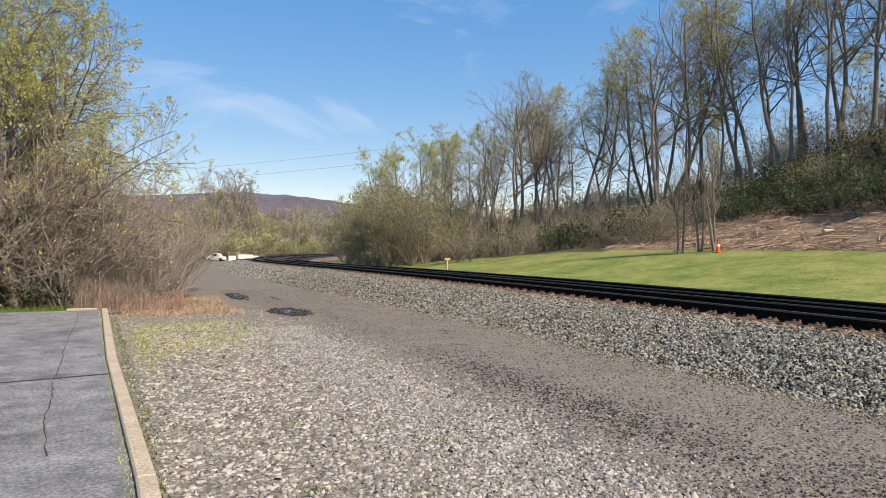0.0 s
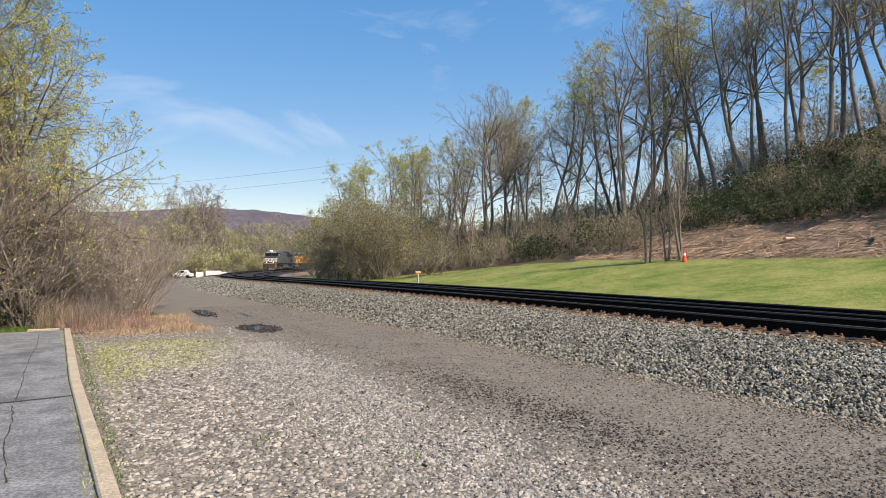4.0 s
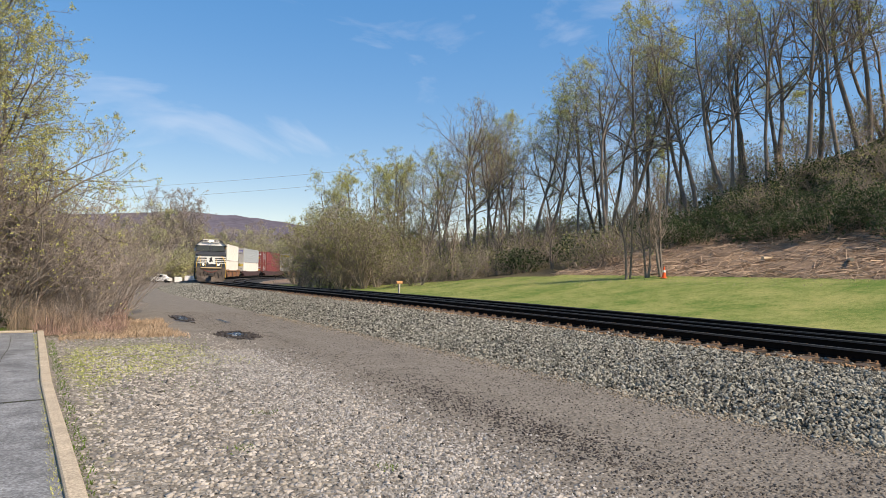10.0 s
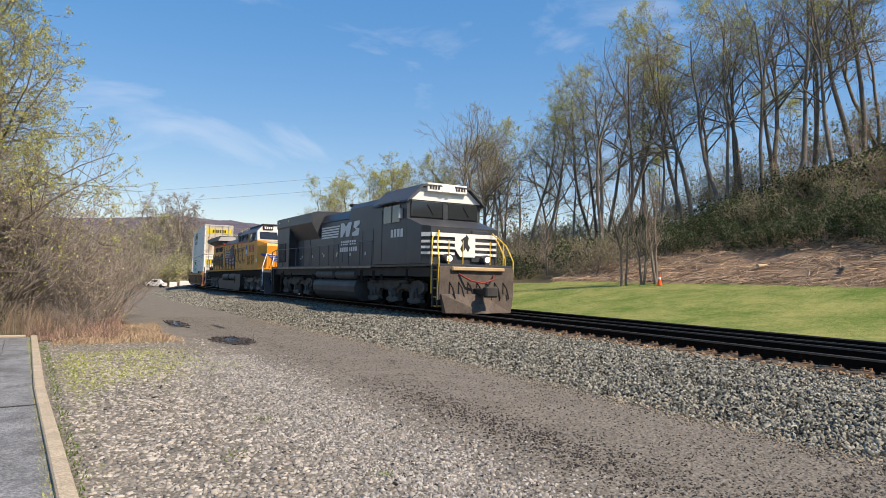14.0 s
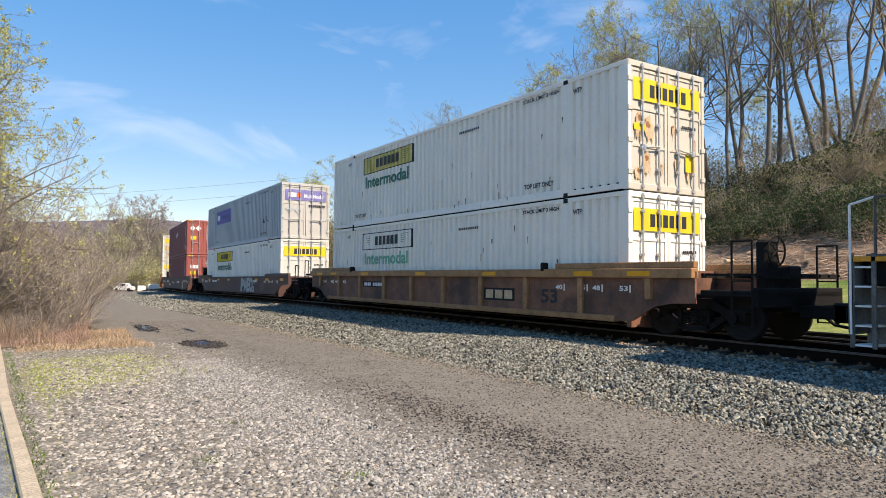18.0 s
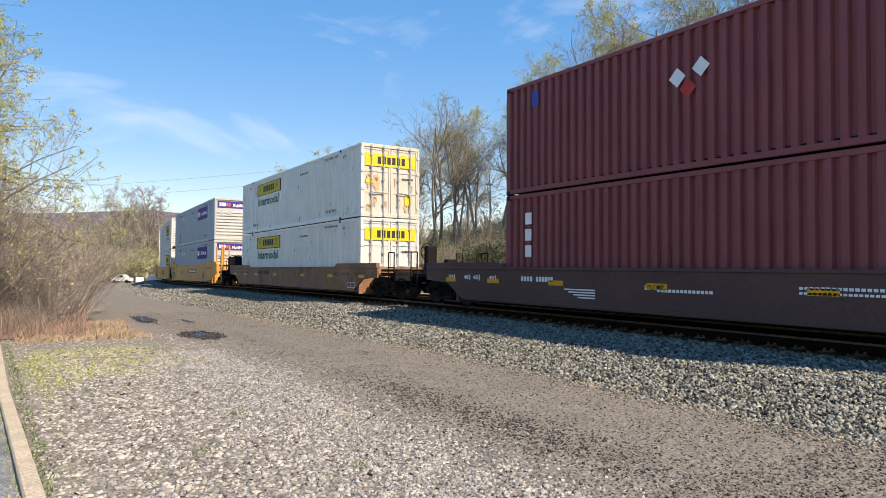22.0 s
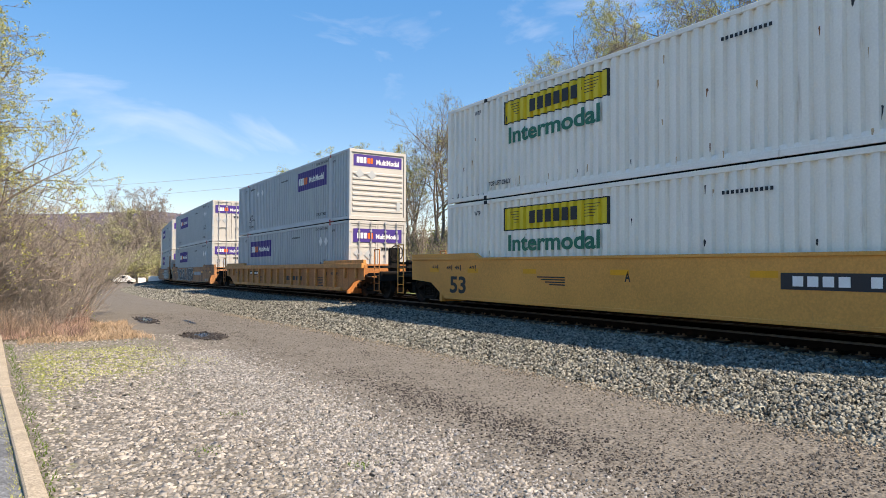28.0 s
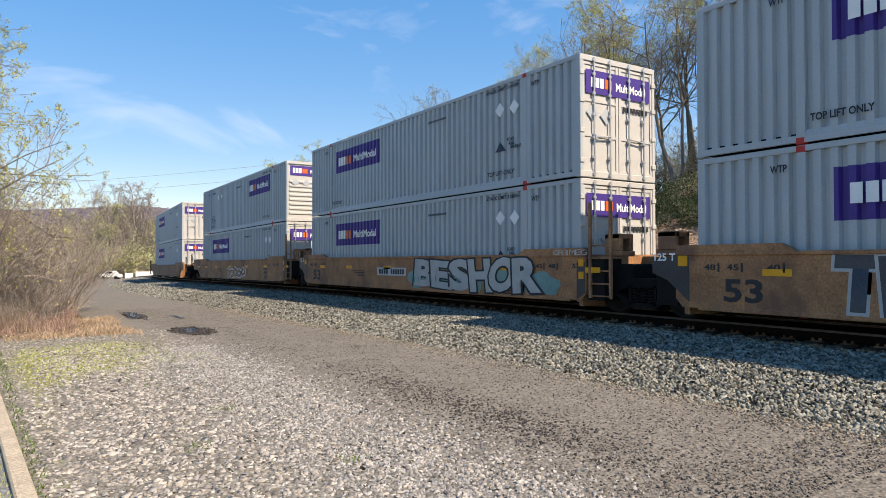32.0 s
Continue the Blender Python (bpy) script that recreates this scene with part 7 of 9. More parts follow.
    part("emblem_field", Build().prism([(-0.21, 2.23), (0.0, 2.12), (0.21, 2.23), (0.21, 2.46), (-0.21, 2.46)], "y", Y(0.522 - NOSE), Y(0.53 - NOSE)), P["white_ink"], th)
    for x in (-0.15, -0.05, 0.05, 0.15):
        part("emblem_stripe", Build().box(x - 0.02, Y(0.518 - NOSE), 2.2, x + 0.02, Y(0.522 - NOSE), 2.45), rs, th)
    # cab sides
    for sx in (-1, 1):
        x = sx * 1.5
        for a, c_, z0, z1 in ((1.9, 2.25, 3.5, 4.02), (2.35, 2.95, 3.42, 3.98), (3.02, 3.65, 3.42, 3.98)):
            part("side_window", Build().box(x - sx * 0.1, Y(a), z0, x + sx * 0.012, Y(c_), z1, 0.02), M["glass"], th)
        part("sunshade", Build().prism([(x, 4.02), (x + sx * 0.3, 3.93), (x + sx * 0.3, 3.96), (x, 4.06)], "y", Y(2.2), Y(3.8)), gr, th)
        part("mirror", Build().box(x + sx * 0.02, Y(2.28), 3.5, x + sx * 0.16, Y(2.34), 3.95, 0.02), pale, th)
        part("red_band", Build().box(x, Y(1.2), 3.46, x + sx * 0.006, Y(1.85), 3.52), rs, th)
        part("red_band", Build().box(x, Y(3.75), 3.46, x + sx * 0.006, Y(5.4), 3.53), rs, th)
        for a in (1.75, 2.85):
            g = part("louvre", Build().box(x, Y(a), 1.92, x + sx * 0.012, Y(a + 0.95), 2.62, 0.01), ye, th)
            for k in range(11):
                for q in (0.08, 0.5):
                    part("vent_slot", cached(("vent_slot", sx), lambda: Build().box(sx * 1.512, 0, 0, sx * 1.517, 0.36, 0.028).mesh("vent_slot", M["dark"])), None, g).location = (0, Y(a + q), 1.98 + k * 0.055)
    plates(th, "number_bar", letter_blocks(Y(1.85), Y(3.4), 2.78, 3.25, 4, SIDE, 0.42), SIDE, -1.502, rs)
    plates(th, "notice", [(Y(1.05), 2.1, Y(1.35), 2.32)], SIDE, -1.502, P["white_ink"])
    b = Build().prism([(Y(3.85), 2.72), (Y(4.1), 2.58), (Y(4.35), 2.72), (Y(4.37), 3.2), (Y(4.1), 3.3), (Y(3.83), 3.2)], "x", -1.506, -1.502)
    part("shield", b, P["blue"], th)
    plates(th, "shield_stripe", [(Y(3.87 + 0.125 * k), 2.66 + 0.02 * abs(k - 1.5), Y(3.93 + 0.125 * k), 3.0) for k in range(4)], SIDE, -1.507, P["white_ink"])
    # engine hoods
    part("front_hood", Build().prism([(-1.49, 1.7), (1.49, 1.7), (1.49, 3.55), (-1.49, 3.55)], "y", Y(5.4), Y(7.0)), ye, th)
    part("front_hood_skirt", Build().box(-1.492, Y(7.0), 1.7, 1.492, Y(7.31), 2.52, 0.02), ye, th)
    part("front_hood_top", Build().prism([(-1.485, 3.55), (1.485, 3.55), (1.42, 4.05), (1.0, 4.45), (-1.0, 4.45), (-1.42, 4.05)], "y", Y(5.4), Y(7.0)), gr, th)
    part("high_hood", Build().prism([(-1.03, 3.72), (1.03, 3.72), (1.03, 4.34), (0.9, 4.42), (-0.9, 4.42), (-1.03, 4.34)], "y", Y(7.0), Y(9.3)), gr, th)
    for sx in (-1, 1):
        part("blower_screen", Build().box(sx * 1.03, Y(8.1), 3.74, sx * 1.05, Y(8.95), 4.2, 0.01), M["dark"], th)
        part("hood_roof_bar", Build().cyl((sx * 1.0, Y(7.05), 4.42), (sx * 1.0, Y(9.25), 4.4), 0.015, 6), uf, th)
    part("hood", Build().prism([(-1.0, 1.7), (1.0, 1.7), (1.0, 3.72), (-1.0, 3.72)], "y", Y(7.0), Y(19.25)), ye, th)
    part("hood_top", Build().prism([(-1.002, 3.72), (1.002, 3.72), (0.72, 4.05), (-0.72, 4.05)], "y", Y(9.3), Y(14.6)), gr, th)
    for sx in (-1, 1):
        part("red_band", Build().box(sx * 1.49, Y(5.4), 3.5, sx * 1.498, Y(7.0), 3.58), rs, th)
        part("red_band", Build().box(sx * 1.0, Y(7.0), 3.66, sx * 1.008, Y(14.6), 3.73), rs, th)
        for a, c_, z0 in ((6.15, 6.75, 3.62), (5.25, 5.85, 3.62), (4.75, 5.05, 3.85), (4.05, 4.5, 3.62)):
            g = part("intake_grille", Build().box(sx * 1.4, Y(a), z0, sx * 1.475, Y(c_), 4.04, 0.01), M["dark"], th)
            b = Build()
            for k in range(4):
                y = a + (c_ - a) * (k + 0.5) / 4
                b.box(sx * 1.475, Y(y) - 0.015, z0 + 0.03, sx * 1.485, Y(y) + 0.015, 4.0)
            part("grille_bar", b, gr, g)
    part("radiator", Build().prism([(-1.0, 3.85), (1.0, 3.85), (1.55, 4.08), (1.55, 4.36), (1.35, 4.44), (-1.35, 4.44), (-1.55, 4.36), (-1.55, 4.08)], "y", Y(14.6), Y(19.3)), gr, th)
    part("radiator_front", Build().prism([(-1.5, 4.1), (1.5, 4.1), (1.3, 4.42), (-1.3, 4.42)], "y", Y(14.45), Y(14.6)), pale, th)
    part("radiator_screen", Build().box(-1.3, Y(14.9), 4.44, 1.3, Y(19.1), 4.5, 0.02), M["dark"], th)
    part("rear_slope", Build().prism([(-1.0, 3.72), (1.0, 3.72), (1.0, 3.86), (-1.0, 3.86)], "y", Y(14.6), Y(19.25)), rs, th)
    part("exhaust_stack", Build().cyl((0, Y(12.6), 4.0), (0, Y(12.6), 4.32), 0.5, 18), pale, th)
    part("horn", Build().box(-0.35, Y(11.2), 4.05, 0.1, Y(11.4), 4.25, 0.03).cyl((-0.3, Y(10.9), 4.28), (-0.3, Y(11.4), 4.25), 0.05, 8), uf, th)
    for sx in (-1, 1):
        b = Build()
        for a in (15.3, 17.0):
            b.prism([(Y(a), 3.25), (Y(a + 1.35), 3.25), (Y(a + 1.55), 3.62), (Y(a), 3.62)], "x", sx * 1.0, sx * 1.006)
        part("screen", b, M["dark"], th)
        for k in range(9):
            tall, wide = (1.08, 0.72, 0.98, 0.8, 0.8, 0.96, 0.7, 0.88, 0.9)[8 - k if k else 0], 0.24 if k == 0 else 0.13
            y, z = 15.45 + k * 0.47 + (0 if k == 0 else 0.12), 2.52
            part("slot", Build().box(sx * 1.0, Y(y) - wide, z - tall / 2, sx * 1.012, Y(y) + wide, z + tall / 2, 0.005), mat_slot, th)
        for k in range(7):
            part("hood_door", cached(("side_door", sx), lambda: Build().box(sx * 1.0, -0.44, 1.9, sx * 1.014, 0.44, 3.5, 0.01).mesh("hood_door", ye)), None, th).location = (0, Y(7.85 + k), 0)
    # waving flag painted on the hood, with its pole
    cloth = {"red": mat("grimy_flag_red", (0.25, 0.05, 0.05), 0.6, 0, 0.25, 3, 25, 0.05), "white": mat("grimy_flag_white", (0.40, 0.36, 0.32), 0.6, 0, 0.2, 3, 25, 0.05),
             "blue": mat("grimy_flag_blue", (0.04, 0.05, 0.075), 0.6, 0, 0.3, 3, 25, 0.05)}

    def flag_at(a, h_):
        """Point of the flag: a from the pole to its free end, h_ from its foot to its top."""
        low, high = 2.08 - 0.1 * math.sin(a * 6.5) + 0.02 * a, 3.52 - 0.32 * a + 0.09 * math.sin(a * 7.5 + 0.6)
        return Y(10.78 + 3.1 * a - 0.3 * (1 - h_) * (1 - a)), low + (high - low) * h_
    n = 24
    for k in range(11):
        b = Build()
        for i in range(n):
            a0, a1 = i / n, (i + 1) / n
            if k >= 5 and a0 < 0.4:
                continue
            q = [flag_at(a0, k / 11), flag_at(a1, k / 11), flag_at(a1, (k + 1) / 11), flag_at(a0, (k + 1) / 11)]
            b.add([(-1.018, *p) for p in q], [(0, 1, 2, 3)])
        part("flag_stripe", b, cloth["red" if k % 2 == 0 else "white"], th)
    b = Build()
    for i in range(10):
        a0, a1 = 0.4 * i / 10, 0.4 * (i + 1) / 10
        q = [flag_at(a0, 5 / 11), flag_at(a1, 5 / 11), flag_at(a1, 1), flag_at(a0, 1)]
        b.add([(-1.018, *p) for p in q], [(0, 1, 2, 3)])
    part("flag_canton", b, cloth["blue"], th)
    for k in range(30):
        y, z = flag_at(0.04 + 0.07 * (k % 5) + 0.03 * (k // 5 % 2), 0.52 + 0.08 * (k // 5))
        part("flag_star", cached(("star",), lambda: Build().prism([(0.038 * (1 if i % 2 == 0 else 0.42) * math.sin(math.pi * i / 5), 0.038 * (1 if i % 2 == 0 else 0.42) * math.cos(math.pi * i / 5)) for i in range(10)], "x", -1.023, -1.0185).mesh("flag_star", cloth["white"])), None, th).location = (0, y, z)
    part("flag_pole", Build().cyl((-1.02, Y(10.1), 1.85), (-1.02, Y(10.85), 3.6), 0.02, 6), cloth["blue"], th)
    # small louvres, door seams and handles
    for a in (4.5, 5.65):
        b = Build()
        for k in range(5):
            b.box(-1.503, Y(a), 2.1 + k * 0.055, -1.488, Y(a + 0.62), 2.125 + k * 0.055)
        part("small_louvre", b, M["dark"], th)
    for y in (5.75, 6.9):
        part("seam", Build().box(-1.494, Y(y), 1.75, -1.486, Y(y + 0.014), 3.5), M["dark"], th)
        part("latch", Build().box(-1.51, Y(y + 0.1), 2.6, -1.485, Y(y + 0.16), 2.72, 0.005), M["loco_grey"], th)
    for y in (7.35, 7.75, 8.35, 8.9, 9.25, 9.4, 10.4, 11.4, 12.4, 13.4, 14.4, 15.05):
        part("seam", Build().box(-1.018, Y(y), 1.78, -1.0, Y(y + 0.018), 3.62), M["dark"], th)
        for z in (2.0, 3.4):
            part("latch", Build().box(-1.03, Y(y + 0.12), z, -1.01, Y(y + 0.2), z + 0.05, 0.005), M["loco_grey"], th)
    for y, z in ((9.7, 3.3), (12.1, 3.35), (14.0, 3.3), (14.5, 1.85), (6.2, 3.2), (8.45, 3.3), (8.95, 3.3)):
        plates(th, "notice", [(Y(y), z, Y(y + 0.14), z + 0.07)], SIDE, -1.02 if y > 7.0 else -1.494, P["white_ink"])
    part("sill_line", Build().box(-1.505, Y(5.4), 1.7, -1.49, Y(19.6), 1.735), M["loco_grey"], th)
    lettering(th, "BUILDING AMERICA", SIDE, Y(6.9), 2.92, 2.1, 0.15, -1.506, P["ink"])
    tank_group(th, mat("grey_tank_paint", (0.052, 0.049, 0.044), 0.55, 0, 0.25, 1.5, 25, 0.1, dirt=(0.06, 0.055, 0.05), dirt_at=0.55))
    loco_truck(th, Y(3.6), grey_uf)
    loco_truck(th, Y(16.3), grey_uf)
    piping(th, Y(1.8), Y(18.6), 8)
    side_rails(th, Y(7.9), Y(19.6), 10, M["loco_grey"], 2.6)
    for sx in (-1, 1):
        handrail(th, [(sx * 1.47, Y(7.9), 2.6), (sx * 1.55, Y(7.35), 3.14), (sx * 1.55, Y(4.45), 3.14)], M["loco_grey"])
        for q in (4.95, 6.33, 7.17):
            handrail(th, [(sx * 1.55, Y(q), 3.14), (sx * 1.55, Y(q), 2.28), (sx * 1.49, Y(q), 2.24)], M["loco_grey"], 0.02, "post")
        handrail(th, [(sx * 1.5, Y(0.12 - NOSE), 0.7), (sx * 1.5, Y(0.12 - NOSE), 1.8), (sx * 1.2, Y(0.4 - NOSE), 2.6)], P["white_ink"], 0.025)
        handrail(th, [(sx * 0.95, Y(0.1 - NOSE), 0.95), (sx * 0.95, Y(0.1 - NOSE), 1.8), (sx * 0.75, Y(0.4 - NOSE), 2.45)], P["white_ink"], 0.025)
        handrail(th, [(sx * 1.5, Y(19.95), 0.5), (sx * 1.5, Y(19.95), 2.5), (sx * 1.47, Y(19.6), 2.6)], P["white_ink"])
    steps(th, Y(0.2 - NOSE), 1, grey_uf, P["white_ink"])
    steps(th, Y(19.95), -1, grey_uf, P["white_ink"])
    part("rear_pilot", Build().box(-1.5, Y(19.9), 0.5, 1.5, Y(20.0), 1.62, 0.02), grey_uf, th)
    coupler(th, Y(20.0), 1)
    MOVING.append((th, u, 6.2, Matrix.Identity(4)))


black_loco(-96.3)
yellow_loco(-74.3)


# ---- trees and shrubs ----
def tube(V, F, pts, radii, n, point=False):
    """Adds a tapered tube along pts to the lists V and F, closing to a point where asked."""
    pts = np.asarray(pts)
    o = len(V)
    d = pts[-1] - pts[0]
    d /= np.linalg.norm(d) + 1e-9
    a = np.cross(d, (0.3, 0.5, 0.81))
    a /= np.linalg.norm(a) + 1e-9
    b = np.cross(d, a)
    ang = np.arange(n) * 2 * math.pi / n
    ring = np.cos(ang)[:, None] * a + np.sin(ang)[:, None] * b
    for p, r in zip(pts[:-1] if point else pts, radii):
        V.extend((p + ring * r).tolist())
    last = len(pts) - 2
    if point:
        V.append(pts[-1].tolist())
        F.extend((o + last * n + j, o + last * n + (j + 1) % n, o + last * n + n) for j in range(n))
    for k in range(last if point else last + 1):
        for j in range(n):
            F.append((o + k * n + j, o + k * n + (j + 1) % n, o + (k + 1) * n + (j + 1) % n, o + (k + 1) * n + j))


def grow(seed, height, stems=1, levels=4, r0=0.16, lean=0.1, first=0.35, up=0.35, counts=(9, 6, 5, 4), ratio=(0.5, 0.5, 0.5, 0.5), leaves=0, leaf=0.12, wander=0.12, rmin=0.004, clump=1.0):
    """Wood and leaves of a tree or shrub, as vertex and face lists."""
    rg = np.random.default_rng(seed)
    V, F, tips = [], [], []

    def branch(p, d, length, r, level):
        k = ((6, 4, 2, 1, 1) if r0 > 0.06 else (4, 2, 1, 1, 1))[min(level, 4)] if level < levels - 1 else 1
        pts, q, dd = [p], p.copy(), d.copy()
        for i in range(k):
            dd = dd + rg.normal(0, wander * (1 + 0.5 * level) if level else wander * 0.75, 3) + np.array((0, 0, up * 0.25 if level else 0.06))
            dd /= np.linalg.norm(dd)
            q = q + dd * length / k
            pts.append(q)
        end = 0.25 if level == 0 else 0.35
        radii = [max(r * (1 - (1 - end) * i / k), rmin) for i in range(k + 1)]
        tube(V, F, pts, [r_ * 1.25 for r_ in radii] if level == levels - 1 else radii, (7 if r0 > 0.06 else 4, 4 if r0 > 0.06 else 3, 3, 3, 3)[min(level, 4)], level == levels - 1)
        if level >= levels - 1:
            tips.extend(pts[1:])
        if level < levels - 1:
            m = counts[min(level, len(counts) - 1)]
            m = max(2, int(m * rg.uniform(0.8, 1.2)))
            f0 = first if level == 0 else 0.2
            for j in range(m):
                g = f0 + (1 - f0) * ((j + rg.uniform(0.2, 0.9)) / m)
                pos = g * k
                i = min(int(pos), k - 1)
                base = pts[i] + (pts[i + 1] - pts[i]) * (pos - i)
                ax = pts[i + 1] - pts[i]
                ax /= np.linalg.norm(ax)
                side = rg.normal(0, 1, 3)
                side -= ax * side.dot(ax)
                side /= np.linalg.norm(side) + 1e-9
                spread_ = rg.uniform(0.55, 1.0)
                nd = ax * (1 - spread_ * 0.45) + side * spread_ * 0.85 + np.array((0, 0, up * rg.uniform(0.3, 1.0)))
                nd /= np.linalg.norm(nd)
                ln = length * ratio[min(level, len(ratio) - 1)] * rg.uniform(0.65, 1.2) * (1.25 - 0.6 * g)
                branch(base, nd, ln, max(radii[i] * 0.56, 0.005), level + 1)

    for k in range(stems):
        a = rg.uniform(0, 6.28)
        off = np.array((math.cos(a), math.sin(a), 0)) * (0 if stems == 1 else rg.uniform(0.05, 0.35) * (height ** 0.5) * 0.35)
        d = np.array((math.cos(a) * lean, math.sin(a) * lean, 1.0)) * 1.0
        d /= np.linalg.norm(d)
        branch(off, d, height * rg.uniform(0.75, 1.0) * 0.85, r0 * rg.uniform(0.7, 1.0), 0)
    LV, LF = [], []
    if leaves:
        T = np.array(tips)
        if clump < 1:
            far = T[rg.integers(0, len(T), 14)]
            near_ = np.linalg.norm(T[:, None] - far[None], axis=2).min(1)
            T = T[near_ <= np.quantile(near_, clump)]
        pick = rg.integers(0, len(T), leaves)
        c = T[pick] + rg.normal(0, leaf * 1.6, (leaves, 3))
        a = rg.normal(0, 1, (leaves, 3))
        a /= np.linalg.norm(a, axis=1)[:, None]
        b = np.cross(a, rg.normal(0, 1, (leaves, 3)))
        b /= np.linalg.norm(b, axis=1)[:, None]
        sz = leaf * rg.uniform(0.5, 1.2, (leaves, 1))
        fold = np.cross(a, b) * sz * 0.3
        quad = np.stack([c - a * sz, c + b * sz * 0.6 + fold, c + a * sz, c - b * sz * 0.6 + fold], 1).reshape(-1, 3)
        LV = quad.tolist()
        LF = [(4 * i, 4 * i + 1, 4 * i + 2, 4 * i + 3) for i in range(leaves)]
    return V, F, LV, LF


KINDS = {}


def tree_kind(key, name, label, category, wood, leafm, wood_name="trunk", crown_name="crown", **kw):
    V, F, LV, LF = grow(**kw)
    th = empty(name, pose(0, 0, -500))
    tagged(th, label, category)
    part(wood_name, raw(name + "_wood", V, F, wood, True), None, th)
    if LV:
        part(crown_name, raw(name + "_leaves", LV, LF, leafm), None, th)
    KINDS[key] = th
    th["used"] = 0


def plant(key, x, y, scale=1.0, turn=None, sink=0.1, tilt=(0, 0), group=""):
    th = KINDS[key]
    rz = random.uniform(0, 360) if turn is None else turn
    m = pose(x, y, gz(x, y) - sink, tilt[0], tilt[1], rz)
    if not th["used"]:
        th["used"] = 1
        th.matrix_world = m
        ob = th
    else:
        ob = copy_thing(th, m)
    ob.scale = (scale, scale, scale)
    if group:
        ob["group"] = group
    return ob


def by_bearing(deg, dist):
    a = radians(deg)
    return EYE[0] + dist * math.sin(a), EYE[1] + dist * math.cos(a)


random.seed(7)
# tall woods on the bank: bare kinds and some with young leaves
for k in range(4):
    tree_kind("tall%d" % k, "tall_tree", "tall deciduous tree with grey bark and a few opening buds", "tree", M["bark"] if k != 2 else M["bark_pale"], M["leaf"],
              seed=20 + k, height=20, stems=1 + (k == 1), levels=5, r0=0.25, first=0.38, counts=(10, 6, 5, 4), ratio=(0.44, 0.55, 0.5, 0.5), wander=0.14, up=0.12, lean=0.08, rmin=0.009, leaves=1100, leaf=0.06)
for k in range(3):
    tree_kind("green%d" % k, "budding_tree", "tall deciduous tree with fresh yellow-green spring leaves", "tree", M["bark"], M["leaf"],
              seed=40 + k, height=20, stems=1 + (k == 2), levels=5, r0=0.22, first=0.36, counts=(10, 7, 5, 4), ratio=(0.4, 0.52, 0.55, 0.6), leaves=6500, leaf=0.075, wander=0.14, up=0.12, lean=0.08, rmin=0.009, clump=0.6)
for k in range(2):
    tree_kind("thin%d" % k, "young_tree", "thin young bare tree with several dark stems", "tree", M["bark"], None,
              seed=60 + k, height=9, stems=2, levels=4, r0=0.1, first=0.25, counts=(14, 6, 4), ratio=(0.3, 0.45, 0.5), wander=0.08, up=0.6, lean=0.12)
for k in range(3):
    tree_kind("bush%d" % k, "bush", "dense twiggy bush of bare brown stems with a few olive buds", "bush", M["twig_dark"], M["leaf_olive"], wood_name="stem", crown_name="foliage",
              seed=80 + k, height=6, stems=10, levels=5, r0=0.045, first=0.08, counts=(7, 5, 3, 3), ratio=(0.42, 0.5, 0.55, 0.6), lean=0.62, leaves=2800, leaf=0.056, wander=0.2, up=0.3, rmin=0.008)
for k in range(3):
    tree_kind("brush%d" % k, "undergrowth", "tangle of bare brown undergrowth with a few olive leaves", "undergrowth", M["twig_dark"], M["leaf_olive"], wood_name="stem", crown_name="foliage",
              seed=180 + k, height=3.6, stems=7, levels=4, r0=0.03, first=0.08, counts=(6, 4, 2), ratio=(0.55, 0.55, 0.7), lean=0.8, leaves=170, leaf=0.09, wander=0.22, up=0.2, rmin=0.009)
for k in range(3):
    tree_kind("bare%d" % k, "undergrowth", "tangle of bare purple-brown twigs and canes", "undergrowth", M["twig"], None, wood_name="stem",
              seed=190 + k, height=3.4, stems=11, levels=4, r0=0.026, first=0.05, counts=(6, 5, 3), ratio=(0.55, 0.55, 0.6), lean=0.7, wander=0.2, up=0.3)
for k in range(2):
    tree_kind("ever%d" % k, "evergreen_shrub", "low dark evergreen shrub on the wooded bank", "shrub", M["twig_dark"], M["leaf_dark"], wood_name="stem", crown_name="foliage",
              seed=90 + k, height=2.2, stems=9, levels=3, r0=0.03, first=0.05, counts=(6, 4), ratio=(0.6, 0.5), lean=1.0, leaves=780, leaf=0.09, up=0.2, wander=0.25)
for k in range(3):
    tree_kind("near%d" % k, "roadside_tree", "leafing roadside tree with yellow-green young leaves and bare lower twigs", "tree", M["bark"], M["leaf_road"],
              seed=110 + k, height=11.5, stems=3, levels=5, r0=0.13, first=0.2, counts=(9, 6, 5, 2), ratio=(0.5, 0.55, 0.5, 0.5), lean=0.3, leaves=21000, leaf=0.036, wander=0.15, up=0.18, rmin=0.006)
for k in range(3):
    tree_kind("thicket%d" % k, "thicket", "tangled thicket of bare brown and grey branches beside the gravel lot", "thicket", M["twig"], M["leaf"], wood_name="stem", crown_name="foliage",
              seed=130 + k, height=5.4, stems=8, levels=5, r0=0.045, first=0.08, counts=(7, 5, 4, 2), ratio=(0.5, 0.5, 0.5, 0.55), lean=0.6, leaves=500, leaf=0.04, wander=0.17, up=0.2, rmin=0.005)
